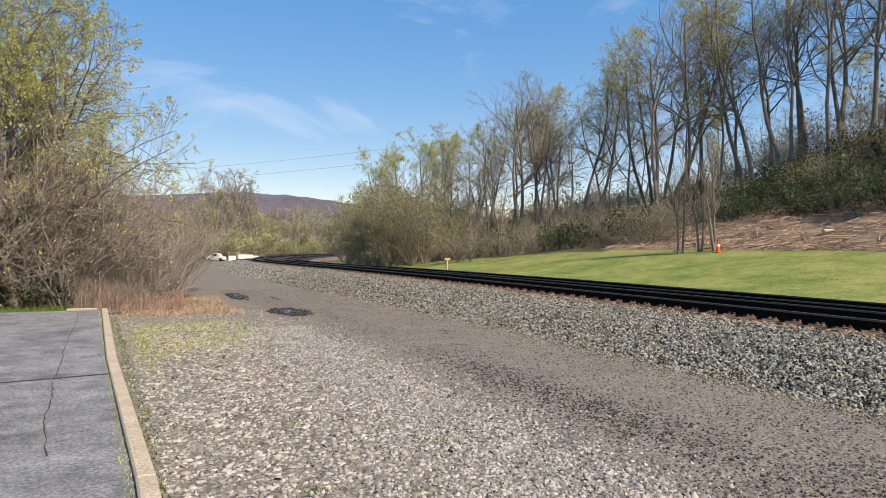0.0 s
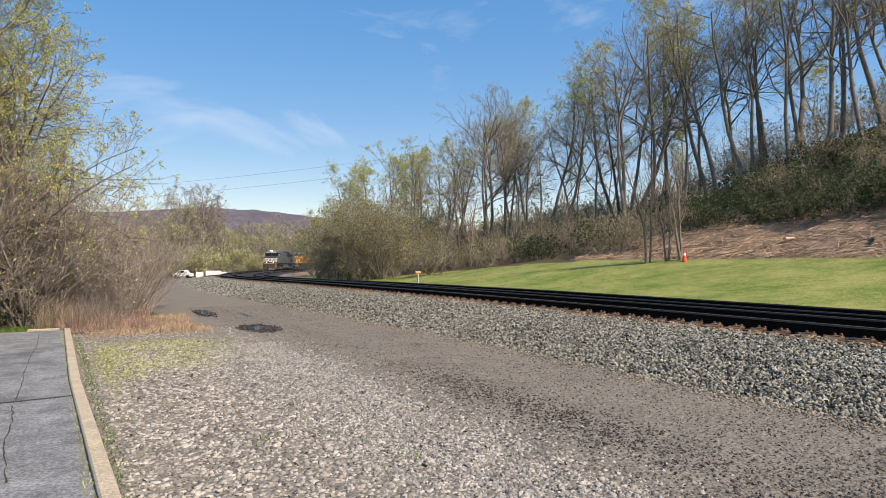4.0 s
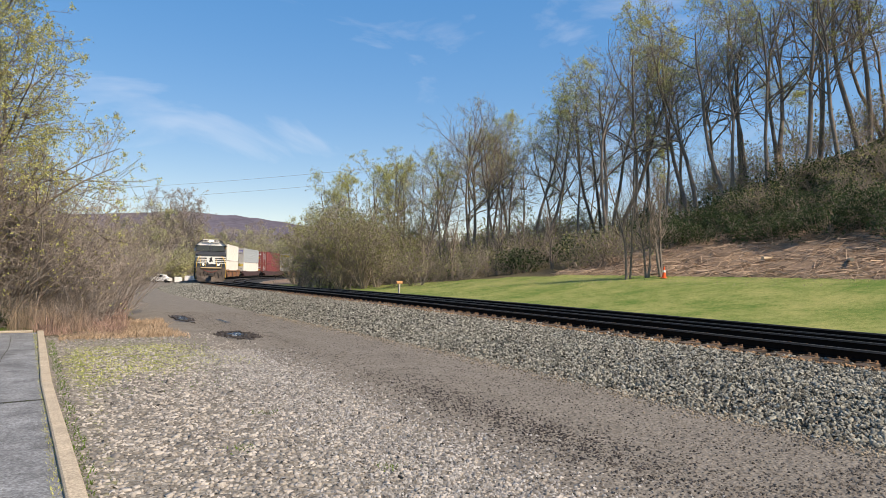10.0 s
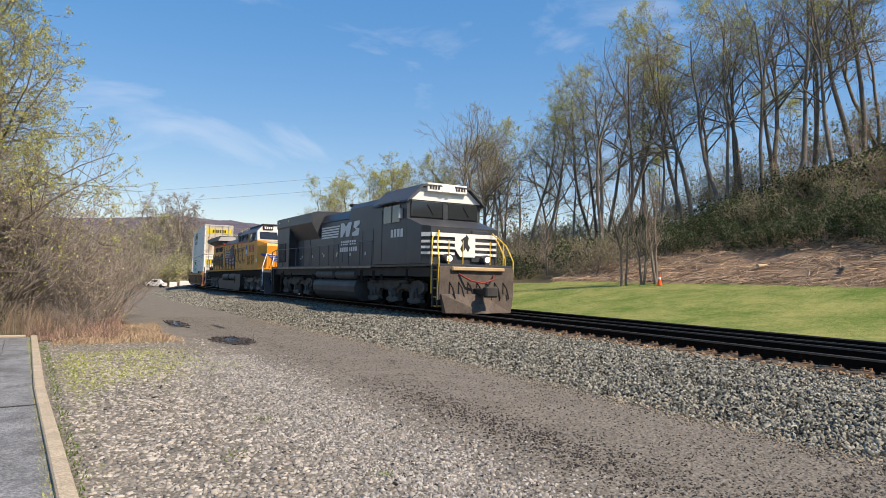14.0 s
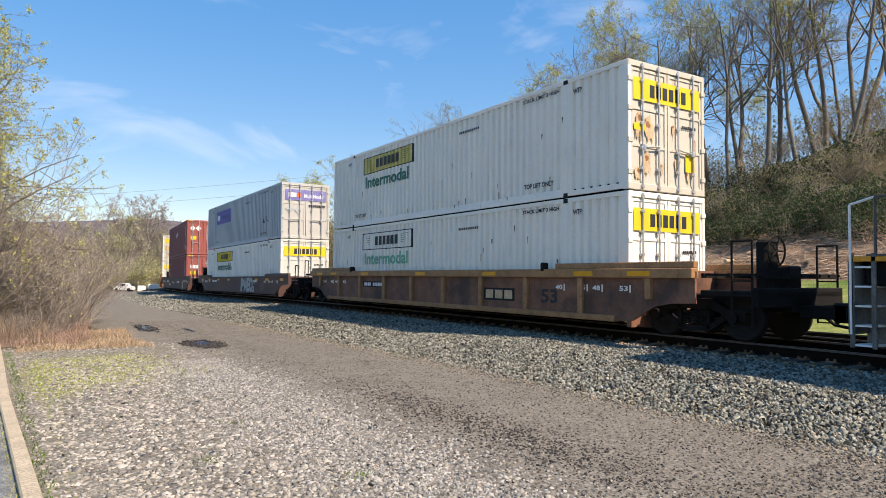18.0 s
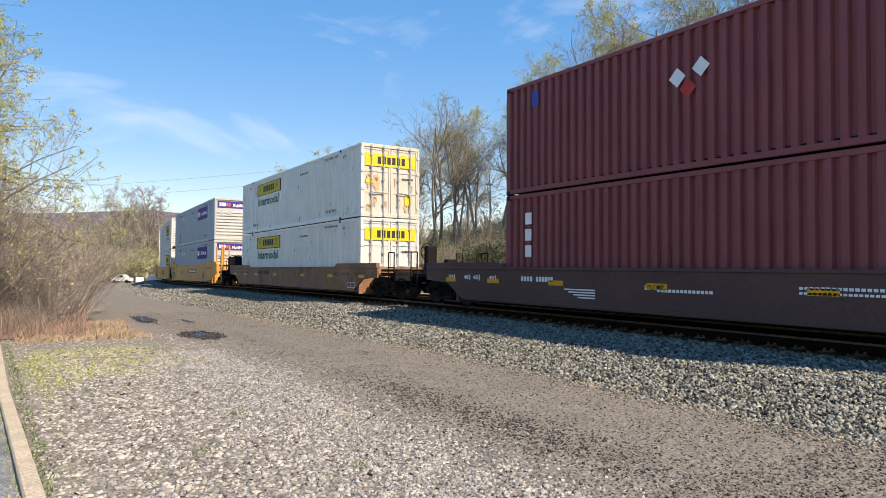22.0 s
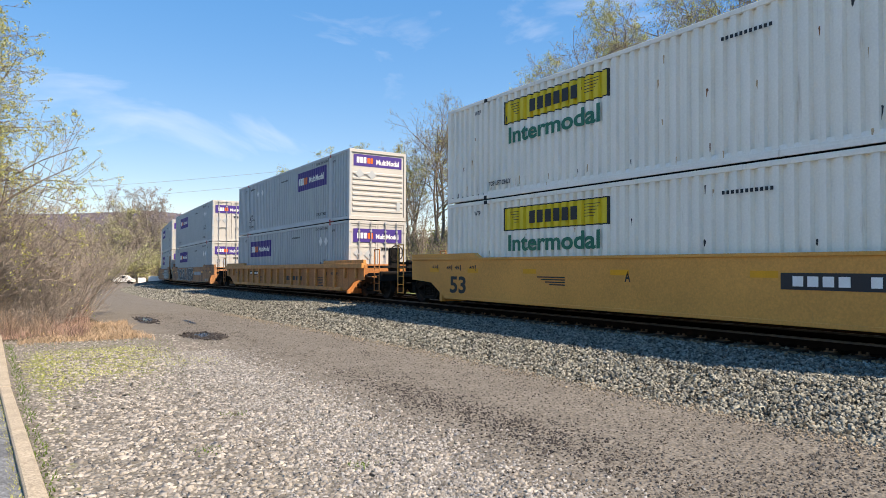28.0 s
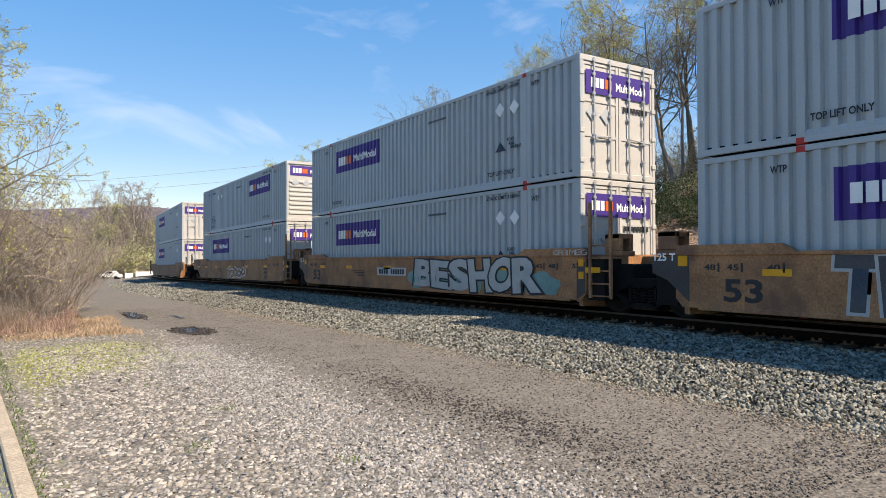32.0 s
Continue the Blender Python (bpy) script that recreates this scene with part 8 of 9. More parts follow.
for k in range(2):
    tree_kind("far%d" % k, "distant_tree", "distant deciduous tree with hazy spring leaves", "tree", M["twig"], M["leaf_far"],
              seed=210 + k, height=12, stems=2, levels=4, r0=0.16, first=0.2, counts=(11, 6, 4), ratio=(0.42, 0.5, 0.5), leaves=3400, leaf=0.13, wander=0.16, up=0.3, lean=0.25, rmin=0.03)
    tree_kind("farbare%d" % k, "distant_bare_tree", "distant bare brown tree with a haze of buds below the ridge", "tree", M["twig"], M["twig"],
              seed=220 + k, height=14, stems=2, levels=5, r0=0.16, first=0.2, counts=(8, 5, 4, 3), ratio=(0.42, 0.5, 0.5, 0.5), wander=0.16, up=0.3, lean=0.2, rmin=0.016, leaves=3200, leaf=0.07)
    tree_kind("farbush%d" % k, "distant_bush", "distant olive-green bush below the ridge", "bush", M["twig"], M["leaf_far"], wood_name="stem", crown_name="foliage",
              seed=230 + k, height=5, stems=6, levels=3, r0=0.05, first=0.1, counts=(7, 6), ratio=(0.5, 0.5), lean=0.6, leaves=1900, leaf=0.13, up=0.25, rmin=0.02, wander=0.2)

# roadside trees and thicket on the near side
for key, x, y, sc in (("near0", -14.9, 21.9, 1.0), ("near1", -14.6, 24.0, 0.95), ("near2", -18.8, 22.5, 1.05), ("near1", -19.8, 17.5, 1.0), ("near2", -17.2, 28.0, 1.0), ("near0", -14.2, 34.0, 0.72), ("near2", -14.5, 22.8, 0.95)):
    plant(key, x, y, sc, group="roadside trees")
for key, x, y, sc in (("thicket0", -13.9, 21.6, 1.1), ("thicket1", -13.0, 23.8, 0.95), ("thicket2", -15.2, 21.6, 1.1), ("thicket1", -16.4, 22.0, 1.15), ("thicket0", -17.6, 21.9, 1.15), ("thicket2", -14.4, 22.8, 1.1), ("thicket0", -15.6, 23.4, 1.2), ("thicket0", -11.9, 27.5, 0.75), ("thicket1", -11.2, 33, 0.75),
                      ("thicket2", -12.0, 38, 0.85), ("thicket0", -10.8, 45, 0.85), ("thicket1", -10.3, 54, 0.9), ("thicket2", -16.5, 20.6, 1.1), ("thicket1", -9.8, 64, 0.9), ("thicket2", -13.2, 30.0, 1.0),
                      ("thicket0", -18.2, 20.3, 1.1), ("thicket1", -14.3, 24.6, 1.0)):
    plant(key, x, y + (0.9 if y < 22 else 0), sc, group="thicket by the lot")
for x, y, sc in ((-14.9, 21.6, 0.45), (-16.1, 21.3, 0.5), (-13.5, 21.9, 0.35), (-17.6, 21.2, 0.5)):
    plant("ever%d" % random.randrange(2), x, y, sc, group="shrubs on the bank")

for k in range(30):
    x, y = -19 + 8.2 * ((k * 0.618) % 1), 21.5 + 0.31 * k
    plant("bare%d" % (k % 3), x + max(0, (y - 24) * 0.12), y, random.uniform(0.7, 1.35), group="undergrowth by the lot")
for k in range(9):
    plant("bare%d" % (k % 3), -12.4 + 0.03 * k, 31 + 4.2 * k, random.uniform(0.9, 1.4), group="undergrowth by the lot")

for k in range(9):
    plant("thin%d" % (k % 2), -18.5 + 0.62 * k, 22.0 + 0.5 * (k % 3), random.uniform(0.5, 0.75), tilt=(random.uniform(-8, 8), random.uniform(-8, 8)), group="saplings in the thicket")
for k in range(16):
    x, y, _ = on_line(20.5 + 1.3 * k, -12.4 + 1.2 * ((k * 0.618) % 1) + 0.06 * k)
    plant("bare%d" % (k % 3), float(x), float(y), random.uniform(0.3, 0.5), group="undergrowth by the lot")

# bushes at the foot of the wood, near the curve
for b_, dist, sc in ((17.6, 70, 0.95), (19.2, 66, 1.2), (21.0, 63, 1.3), (23.0, 61, 1.25), (21.3, 70, 1.55), (20.2, 82, 1.6), (23.2, 68, 1.4), (17.5, 80, 1.0), (18.3, 72, 1.1), (20.0, 66, 1.2), (22.0, 64, 1.25), (24.0, 62, 1.05), (19.2, 78, 1.35), (22.0, 74, 1.45), (25.3, 68, 1.0), (17.2, 92, 1.0), (24.0, 76, 1.5)):
    x, y = by_bearing(b_ - 0.1, dist + 1.5)
    plant("bush%d" % random.randrange(3), x, y, sc * 1.12, group="bushes at the wood's edge")
for b_, dist, sc in ((17.6, 94, 0.48), (18.6, 98, 0.6), (19.6, 92, 0.68), (20.7, 90, 0.76), (22, 96, 0.86), (23.4, 90, 0.88), (24.8, 95, 0.95)):
    x, y = by_bearing(b_, dist)
    plant("green%d" % random.randrange(3), x, y, sc, group="trees of the wood")
for b_, dist, sc in ((25.5, 76, 0.8), (27.5, 80, 0.8), (29, 84, 0.9), (31, 80, 0.8), (33.5, 84, 0.8)):
    x, y = by_bearing(b_, dist)
    plant("bush%d" % random.randrange(3), x, y, sc, group="bushes at the wood's edge")
# dense growth behind them, below the crowns
for k in range(30):
    b_ = 21.5 + 19 * (k + random.random()) / 30
    x, y = by_bearing(b_, random.uniform(80, 104))
    plant("bush%d" % random.randrange(3), x, y, random.uniform(1.2, 1.75) * (1.0 if b_ < 28 else 0.62), group="bushes at the wood's edge")
# the wood on the bank
wood_rows = [(24.5, 92, 0.6), (26, 84, 0.68), (27.2, 78, 0.82), (28.4, 92, 0.85), (29.6, 80, 0.72), (31, 84, 0.9), (32.4, 78, 0.92), (33.4, 88, 0.9), (34.6, 76, 0.72), (36, 84, 0.9), (37.6, 74, 0.9),
             (39.2, 86, 0.9), (41.0, 70, 0.72), (42.6, 82, 0.95), (43.8, 74, 1.05), (45, 70, 1.0), (46.4, 78, 1.0), (47.8, 68, 0.75), (49, 76, 0.92), (50.2, 70, 1.02), (51.6, 80, 1.05), (52.6, 66, 0.9),
             (54, 74, 1.05), (55.4, 66, 0.95), (56.6, 76, 1.1), (57.8, 66, 1.0), (59, 74, 1.1), (60.4, 64, 1.0), (61.6, 72, 1.1), (63, 66, 1.05), (64.6, 72, 1.1), (67, 66, 1.1)]
for k, (b_, dist, sc) in enumerate(wood_rows):
    x, y = by_bearing(b_, dist)
    key = "green%d" % random.randrange(3) if k % 3 == 1 else "tall%d" % random.randrange(4)
    plant(key, x, y, sc * 1.2, tilt=(random.uniform(-5, 5), random.uniform(-5, 5)), group="trees of the wood")
for k in range(20):
    b_, dist = 25 + 42 * (k + random.random()) / 20, random.uniform(66, 120)
    x, y = by_bearing(b_, dist)
    plant(("tall%d" if k % 5 else "green%d") % random.randrange(3), x, y, random.uniform(0.75, 1.1), tilt=(random.uniform(-4, 4), random.uniform(-4, 4)), group="trees of the wood")
for b_, dist, sc in ((45.2, 44.5, 1.0), (47.7, 44.0, 1.02), (46.6, 44.2, 0.9), (34, 62, 0.9), (30.5, 64, 1.0), (36.5, 60, 0.8), (28, 66, 1.1), (39, 58, 0.8)):
    x, y = by_bearing(b_, dist)
    plant("thin%d" % random.randrange(2), x, y, sc, group="young trees at the lawn's edge")
# undergrowth along the wood's foot and on the slope
for k in range(20):
    b_ = 22 + 14 * (k + random.random()) / 20
    x, y = by_bearing(b_, random.uniform(96, 122))
    plant("brush%d" % random.randrange(3), x, y, random.uniform(2.0, 2.7), group="undergrowth of the wood")
for k in range(22):
    b_ = 24 + 17 * (k + random.random()) / 22
    x, y = by_bearing(b_, random.uniform(72, 100))
    plant("brush%d" % random.randrange(3), x, y, random.uniform(1.4, 2.1), group="undergrowth of the wood")
for k in range(48):
    b_ = 37 + 30 * (k + random.random()) / 48
    d_ = random.uniform(30, 46)
    x, y = by_bearing(b_, (d_ + 12.3) / math.sin(radians(b_)))
    plant("ever%d" % random.randrange(2), x, y, random.uniform(0.9, 1.45), group="shrubs on the bank")
for k in range(30):
    b_ = 25.5 + 20 * (k + random.random()) / 30
    x, y = by_bearing(b_, random.uniform(58, 70) if b_ < 38 else random.uniform(52, 64))
    plant("brush%d" % random.randrange(3), x, y, random.uniform(0.6, 1.15), group="undergrowth of the wood")
for k in range(56):
    b_ = 27 + 40 * (k + random.random()) / 56
    d_ = random.uniform(40, 62)
    x, y = by_bearing(b_, (d_ + 12.3) / math.sin(radians(b_)))
    plant("brush%d" % random.randrange(3), x, y, random.uniform(1.0, 1.7), group="undergrowth of the wood")
for k in range(34):
    b_ = random.uniform(44, 67)
    d_ = random.uniform(34, 52)
    x, y = by_bearing(b_, (d_ + 12.3) / math.sin(radians(b_)))
    plant("brush%d" % random.randrange(3), x, y, random.uniform(0.6, 1.0), group="undergrowth of the wood")
for k in range(30):
    b_ = 46 + 20 * (k + random.random()) / 30
    d_ = random.uniform(28.5, 36)
    x, y = by_bearing(b_, (d_ + 12.3) / math.sin(radians(b_)))
    plant("ever%d" % random.randrange(2), x, y, random.uniform(0.75, 1.2), group="shrubs on the bank")
for b_, dist in ((30, 68), (31.2, 67), (35.5, 60), (36.3, 59), (37, 60), (41, 56)):
    x, y = by_bearing(b_, dist)
    plant("ever%d" % random.randrange(2), x, y, random.uniform(1.0, 1.5), group="shrubs on the bank")

# far trees beyond the curve, clear of the track
def off_track(x, y, b_):
    return b_ < 10.2 or b_ > 18.5 and float(to_line([x], [y])[1][0]) > 11


def past_track(b_):
    """How far away one is clear of the far leg of the curve at that bearing."""
    q = np.arange(60.0, 420.0, 4.0)
    a = radians(b_)
    d = to_line(EYE[0] + q * math.sin(a), EYE[1] + q * math.cos(a))[1]
    return float(q[np.nonzero(d > -9)[0][-1]]) + 4 if (d > -9).any() and b_ < 24 else 100.0


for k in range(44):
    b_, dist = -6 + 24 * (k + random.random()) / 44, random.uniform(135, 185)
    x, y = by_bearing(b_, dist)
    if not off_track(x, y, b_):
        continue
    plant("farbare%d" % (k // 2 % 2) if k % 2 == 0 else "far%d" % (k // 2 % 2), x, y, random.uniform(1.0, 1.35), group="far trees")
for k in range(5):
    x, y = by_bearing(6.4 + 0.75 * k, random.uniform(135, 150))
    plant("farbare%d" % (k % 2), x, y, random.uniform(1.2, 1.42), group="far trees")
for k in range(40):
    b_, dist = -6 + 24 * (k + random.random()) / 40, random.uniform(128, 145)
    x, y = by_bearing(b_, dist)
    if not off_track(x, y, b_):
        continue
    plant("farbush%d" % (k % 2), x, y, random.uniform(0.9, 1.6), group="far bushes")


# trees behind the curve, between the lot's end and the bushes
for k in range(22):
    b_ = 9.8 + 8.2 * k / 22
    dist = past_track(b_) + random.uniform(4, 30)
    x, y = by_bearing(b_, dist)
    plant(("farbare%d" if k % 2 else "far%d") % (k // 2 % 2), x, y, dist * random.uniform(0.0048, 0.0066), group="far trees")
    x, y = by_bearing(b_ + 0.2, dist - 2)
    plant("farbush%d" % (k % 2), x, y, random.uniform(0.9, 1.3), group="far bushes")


# wooded ridge on the horizon, with distance haze painted into its colour
def build_ridge():
    v, f = [], []
    na, nr = 160, 14
    for i in range(na + 1):
        b_ = -60 + 150 * i / na
        el = np.interp(b_, [-60, -20, 2, 8, 12.7, 15.4, 24, 40, 90], [2.6, 3.2, 3.9, 4.35, 4.2, 3.9, 3.0, 2.0, 1.5])
        top = 1700 * math.tan(radians(el))
        for j in range(nr + 1):
            g = j / nr
            r = 900 + 1100 * g
            h = top * math.sin(math.pi * min(g / 0.73, 1.0) * 0.5) * (1 if g < 0.73 else 1 - (g - 0.73))
            h += 6 * noise.noise(Vector((b_ * 0.6, g * 6, 3))) * g + 2.5 * noise.noise(Vector((b_ * 4, g * 20, 7))) * g
            x, y = by_bearing(b_, r)
            v.append((x, y, h - 6))
    for i in range(na):
        for j in range(nr):
            a = i * (nr + 1) + j
            f.append((a, a + 1, a + nr + 2, a + nr + 1))
    # the blue-purple base stands in for haze over the woods
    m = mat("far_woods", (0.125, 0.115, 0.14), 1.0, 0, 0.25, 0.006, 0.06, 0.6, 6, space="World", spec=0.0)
    tagged(part("distant_ridge", raw("distant_ridge", v, f, m, True), None), "long low wooded ridge on the horizon, distance haze painted into its colour", "hill", kind="structure")


build_ridge()


# ---- loose stone ----
def bed_z(s, d):
    z = np.empty(len(s))
    for i in range(len(s)):
        pr = bed_profile(s[i])
        z[i] = np.interp(d[i], [p[0] for p in pr], [p[1] for p in pr])
    return z + rail_z(s)


OCTA_V = np.array([(1, 0, 0), (-1, 0, 0), (0, 1, 0), (0, -1, 0), (0, 0, 1), (0, 0, -1)], float)
OCTA_F = np.array([(0, 2, 4), (2, 1, 4), (1, 3, 4), (3, 0, 4), (2, 0, 5), (1, 2, 5), (3, 1, 5), (0, 3, 5)])
HALF_V, HALF_F = OCTA_V[:5], OCTA_F[:4]
_g = (1 + 5 ** 0.5) / 2
ICO_V = np.array([(-1, _g, 0), (1, _g, 0), (-1, -_g, 0), (1, -_g, 0), (0, -1, _g), (0, 1, _g), (0, -1, -_g), (0, 1, -_g), (_g, 0, -1), (_g, 0, 1), (-_g, 0, -1), (-_g, 0, 1)]) / (1 + _g * _g) ** 0.5
ICO_F = np.array([(0, 11, 5), (0, 5, 1), (0, 1, 7), (0, 7, 10), (0, 10, 11), (1, 5, 9), (5, 11, 4), (11, 10, 2), (10, 7, 6), (7, 1, 8), (3, 9, 4), (3, 4, 2), (3, 2, 6), (3, 6, 8), (3, 8, 9), (4, 9, 5), (2, 4, 11), (6, 2, 10), (8, 6, 7), (9, 8, 1)])


CHUNK_V = np.array([(-1, -1, -1), (1, -1, -1), (1, 1, -1), (-1, 1, -1), (-0.8, -0.8, 1), (0.8, -0.8, 1), (0.8, 0.8, 1), (-0.8, 0.8, 1)]) * 0.72
CHUNK_F = np.array([(4, 5, 6), (4, 6, 7), (0, 1, 5), (0, 5, 4), (1, 2, 6), (1, 6, 5), (2, 3, 7), (2, 7, 6), (3, 0, 4), (3, 4, 7)])


def stones(name, label, s, d, z, size, flat, material, seed, half=False, chunk=0.0):
    """Loose stones: low pyramids, octahedra, or (chunk: their tilt) broken blocks."""
    rg = np.random.default_rng(seed)
    bv, bf = (CHUNK_V, CHUNK_F) if chunk else (HALF_V, HALF_F) if half else (OCTA_V, OCTA_F)
    n, k = len(s), len(bv)
    x, y, _ = on_line(s, d)
    v = bv[None] * rg.uniform(0.5, 1.3, (n, k, 1)) + rg.normal(0, 0.15, (n, k, 3))
    v[:, :, 2] *= flat
    if half and not chunk:
        v[:, :4, 2] -= 0.25
    tip = chunk or 0.2
    q = rg.normal(0, 1, (n, 4)) * np.array((1, tip, tip, 1)) if half or chunk else rg.normal(0, 1, (n, 4))
    q /= np.linalg.norm(q, axis=1)[:, None]
    w, a, b, c = q.T
    R = np.stack([1 - 2 * (b * b + c * c), 2 * (a * b - c * w), 2 * (a * c + b * w), 2 * (a * b + c * w), 1 - 2 * (a * a + c * c), 2 * (b * c - a * w), 2 * (a * c - b * w), 2 * (b * c + a * w), 1 - 2 * (a * a + b * b)], -1).reshape(n, 3, 3)
    v = np.einsum("nij,nkj->nki", R, v) * (size * rg.uniform(0.6, 1.35, n))[:, None, None]
    v += np.stack([x, y, z + size * flat * 0.35], -1)[:, None, :]
    f = (bf[None] + (np.arange(n) * k)[:, None, None]).reshape(-1, 3)
    me = bpy.data.meshes.new(name)
    me.vertices.add(n * k)
    me.vertices.foreach_set("co", v.astype(np.float32).ravel())
    m = len(f)
    me.loops.add(m * 3)
    me.loops.foreach_set("vertex_index", f.ravel().astype(np.int32))
    me.polygons.add(m)
    me.polygons.foreach_set("loop_start", np.arange(0, m * 3, 3, dtype=np.int32))
    me.update(calc_edges=True)
    me.validate()
    me.materials.append(material)
    tagged(part(name, me, None), label, "gravel", kind="stuff")


def scatter_stones():
    rg = np.random.default_rng(5)
    n = 38000
    s, d = 2.5 + 12.5 * rg.random(n) ** 1.15, rg.uniform(-5.5, -1.55, n)
    stones("ballast_stones", "angular crushed grey ballast stones on the shoulder", s, d, bed_z(s, d) + rg.uniform(-0.012, 0.02, n), 0.0265, 0.8, M["stone"], 1, chunk=0.6)
    n = 28000
    s, d = 14 + 26 * rg.random(n) ** 1.3, rg.uniform(-5.4, -1.5, n)
    stones("ballast_stones", "angular crushed grey ballast stones on the shoulder", s, d, bed_z(s, d) + rg.uniform(-0.012, 0.022, n), 0.032, 0.8, M["stone"], 2, chunk=0.6)
    n = 9000
    s, d = 38 + 50 * rg.random(n) ** 1.3, rg.uniform(-5.4, -1.5, n)
    stones("ballast_stones", "angular crushed grey ballast stones on the shoulder", s, d, bed_z(s, d), 0.06, 0.9, M["stone"], 12, True)
    n = 3000
    s, d = rg.uniform(3, 32, n), rg.uniform(-1.5, 1.5, n)
    stones("ballast_stones", "ballast stones between the ties", s, d, bed_z(s, d), 0.04, 0.8, M["stone"], 3)
    n = 2200
    s, d = rg.uniform(2.5, 40, n), -1.42 + rg.normal(0, 0.1, n)
    stones("ballast_stones", "rust-stained stones at the ends of the ties", s, d, bed_z(s, d) + 0.01, 0.03, 0.7, M["rust_stone"], 41, chunk=0.4)
    n = 6500
    s, d = 2.5 + 24 * rg.random(n) ** 1.3, -5.15 + rg.normal(0, 0.32, n)
    stones("ballast_stones", "tan dusty stones at the foot of the ballast", s, d, np.maximum(bed_z(s, np.maximum(d, -5.5)), ground_on(s, d)), 0.022, 0.75, M["tan_stone"], 4)
    n = 30000
    s, d = 2.8 + 15.8 * rg.random(n) ** 1.25, rg.uniform(-12.7, -8.5, n)
    kerb_d = np.interp(s, [0, 5, 10.5, 18.4], [-11.93, -12.08, -12.38, -12.66])
    keep = (d > kerb_d) & (rg.random(n) < np.clip((-8.7 - d) / 0.7 + 0.15, 0.1, 0.8) * np.interp(s + rg.normal(0, 0.8, n), [3, 9, 12, 15, 18.5], [1.0, 0.8, 0.5, 0.38, 0.2]))
    s, d = s[keep], d[keep]
    stones("lot_stones", "pale flat stones trodden into the gravel lot", s, d, ground_on(s, d) - 0.003, 0.023, 0.5, M["pebble"], 6, chunk=0.14)
    n = 17000
    s, d = 3.0 + 11 * rg.random(n) ** 1.2, -9.6 + rg.normal(0, 0.55, n)
    stones("lot_stones", "fine pale grey crushed stone of the lot", s, d, ground_on(s, d) - 0.002, 0.017, 0.8, M["fine_stone"], 7, True)
    n = 62000
    s, d = 2.6 + 26 * rg.random(n) ** 1.6, rg.uniform(-9.0, -5.4, n)
    keep = rg.random(n) < 0.17 + 0.2 * np.exp(-((d + 7.9) / 0.5) ** 2) + 0.07 * np.exp(-((d + 6.5) / 0.3) ** 2) + 0.25 * np.exp(-((d + 5.6) / 0.25) ** 2)
    s, d = s[keep], d[keep]
    stones("road_stones", "small dark stones on the dirt track", s, d, ground_on(s, d) - 0.002, 0.0115, 0.75, M["chip"], 8, chunk=0.4)
    n = 1700
    s = np.where(rg.random(n) < 0.6, rg.normal(5.2, 0.9, n), rg.normal(7.6, 0.9, n))
    d = -7.93 + rg.normal(0, 0.26, n) * np.interp(s, [3, 7, 11.5], [1.2, 1.0, 0.5])
    stones("road_stones", "dark wet stones in a streak along the dirt track", s, d, ground_on(s, d) - 0.003, 0.014, 0.7, M["wet_stone"], 9, chunk=0.4)
    n = 420
    ring = rg.uniform(0, 6.283, n)
    out = rg.normal(0.92, 0.2, n)
    far_one = rg.random(n) < 0.3
    s = np.where(far_one, 24.6 + 1.7 * out * np.cos(ring), 17.4 + 0.95 * out * np.cos(ring))
    d = np.where(far_one, -8.75 + 0.24 * out * np.sin(ring), -8.45 + 0.4 * out * np.sin(ring))
    stones("road_stones", "dark wet clods round the puddles", s, d, ground_on(s, d) + 0.004, 0.035, 0.6, M["wet_stone"], 43, chunk=0.4)
    n = 2600
    s, d = rg.uniform(3.0, 15, n), -11.2 + rg.normal(0, 0.55, n)
    keep = d > -12.0
    s, d = s[keep], d[keep]
    stones("lot_stones", "larger pale flat stones trodden in beside the kerb", s, d, ground_on(s, d) - 0.004, 0.034, 0.4, M["pebble"], 11, chunk=0.1)
    # thinner cover behind the camera
    for name, label, n, d0, d1, size, m, seed, on_bed in (("ballast_stones", "angular crushed grey ballast stones on the shoulder", 9000, -5.5, -1.55, 0.034, "stone", 31, True),
                                                          ("lot_stones", "pale flat stones trodden into the gravel lot", 7000, -11.8, -8.8, 0.026, "pebble", 32, False),
                                                          ("road_stones", "small dark stones on the dirt track", 6000, -8.9, -5.4, 0.018, "chip", 33, False)):
        s, d = 3.4 - 12 * rg.random(n) ** 1.3, rg.uniform(d0, d1, n)
        stones(name, label, s, d, bed_z(s, d) if on_bed else ground_on(s, d) - 0.002, size, 0.8, M[m], seed, True)


def ground_on(s, d):
    x, y, _ = on_line(s, d)
    return ground_z(x, y)


M["rust_stone"] = mat("rust_stained_stone", (0.25, 0.155, 0.085), 0.95, 0, 0.2, 3, 45, 0.3, rand=-0.5)
M["tan_stone"] = mat("dusty_tan_stone", (0.25, 0.21, 0.155), 0.95, 0, 0.2, 3, 45, 0.3, rand=-0.45)
M["wet_stone"] = mat("wet_stone", (0.04, 0.034, 0.031), 0.75, 0, 0.3, 3, 45, 0.3, rand=-0.5)
M["fine_stone"] = mat("fine_pale_stone", (0.27, 0.262, 0.245), 0.95, 0, 0.2, 3, 45, 0.3, rand=-0.55)
scatter_stones()


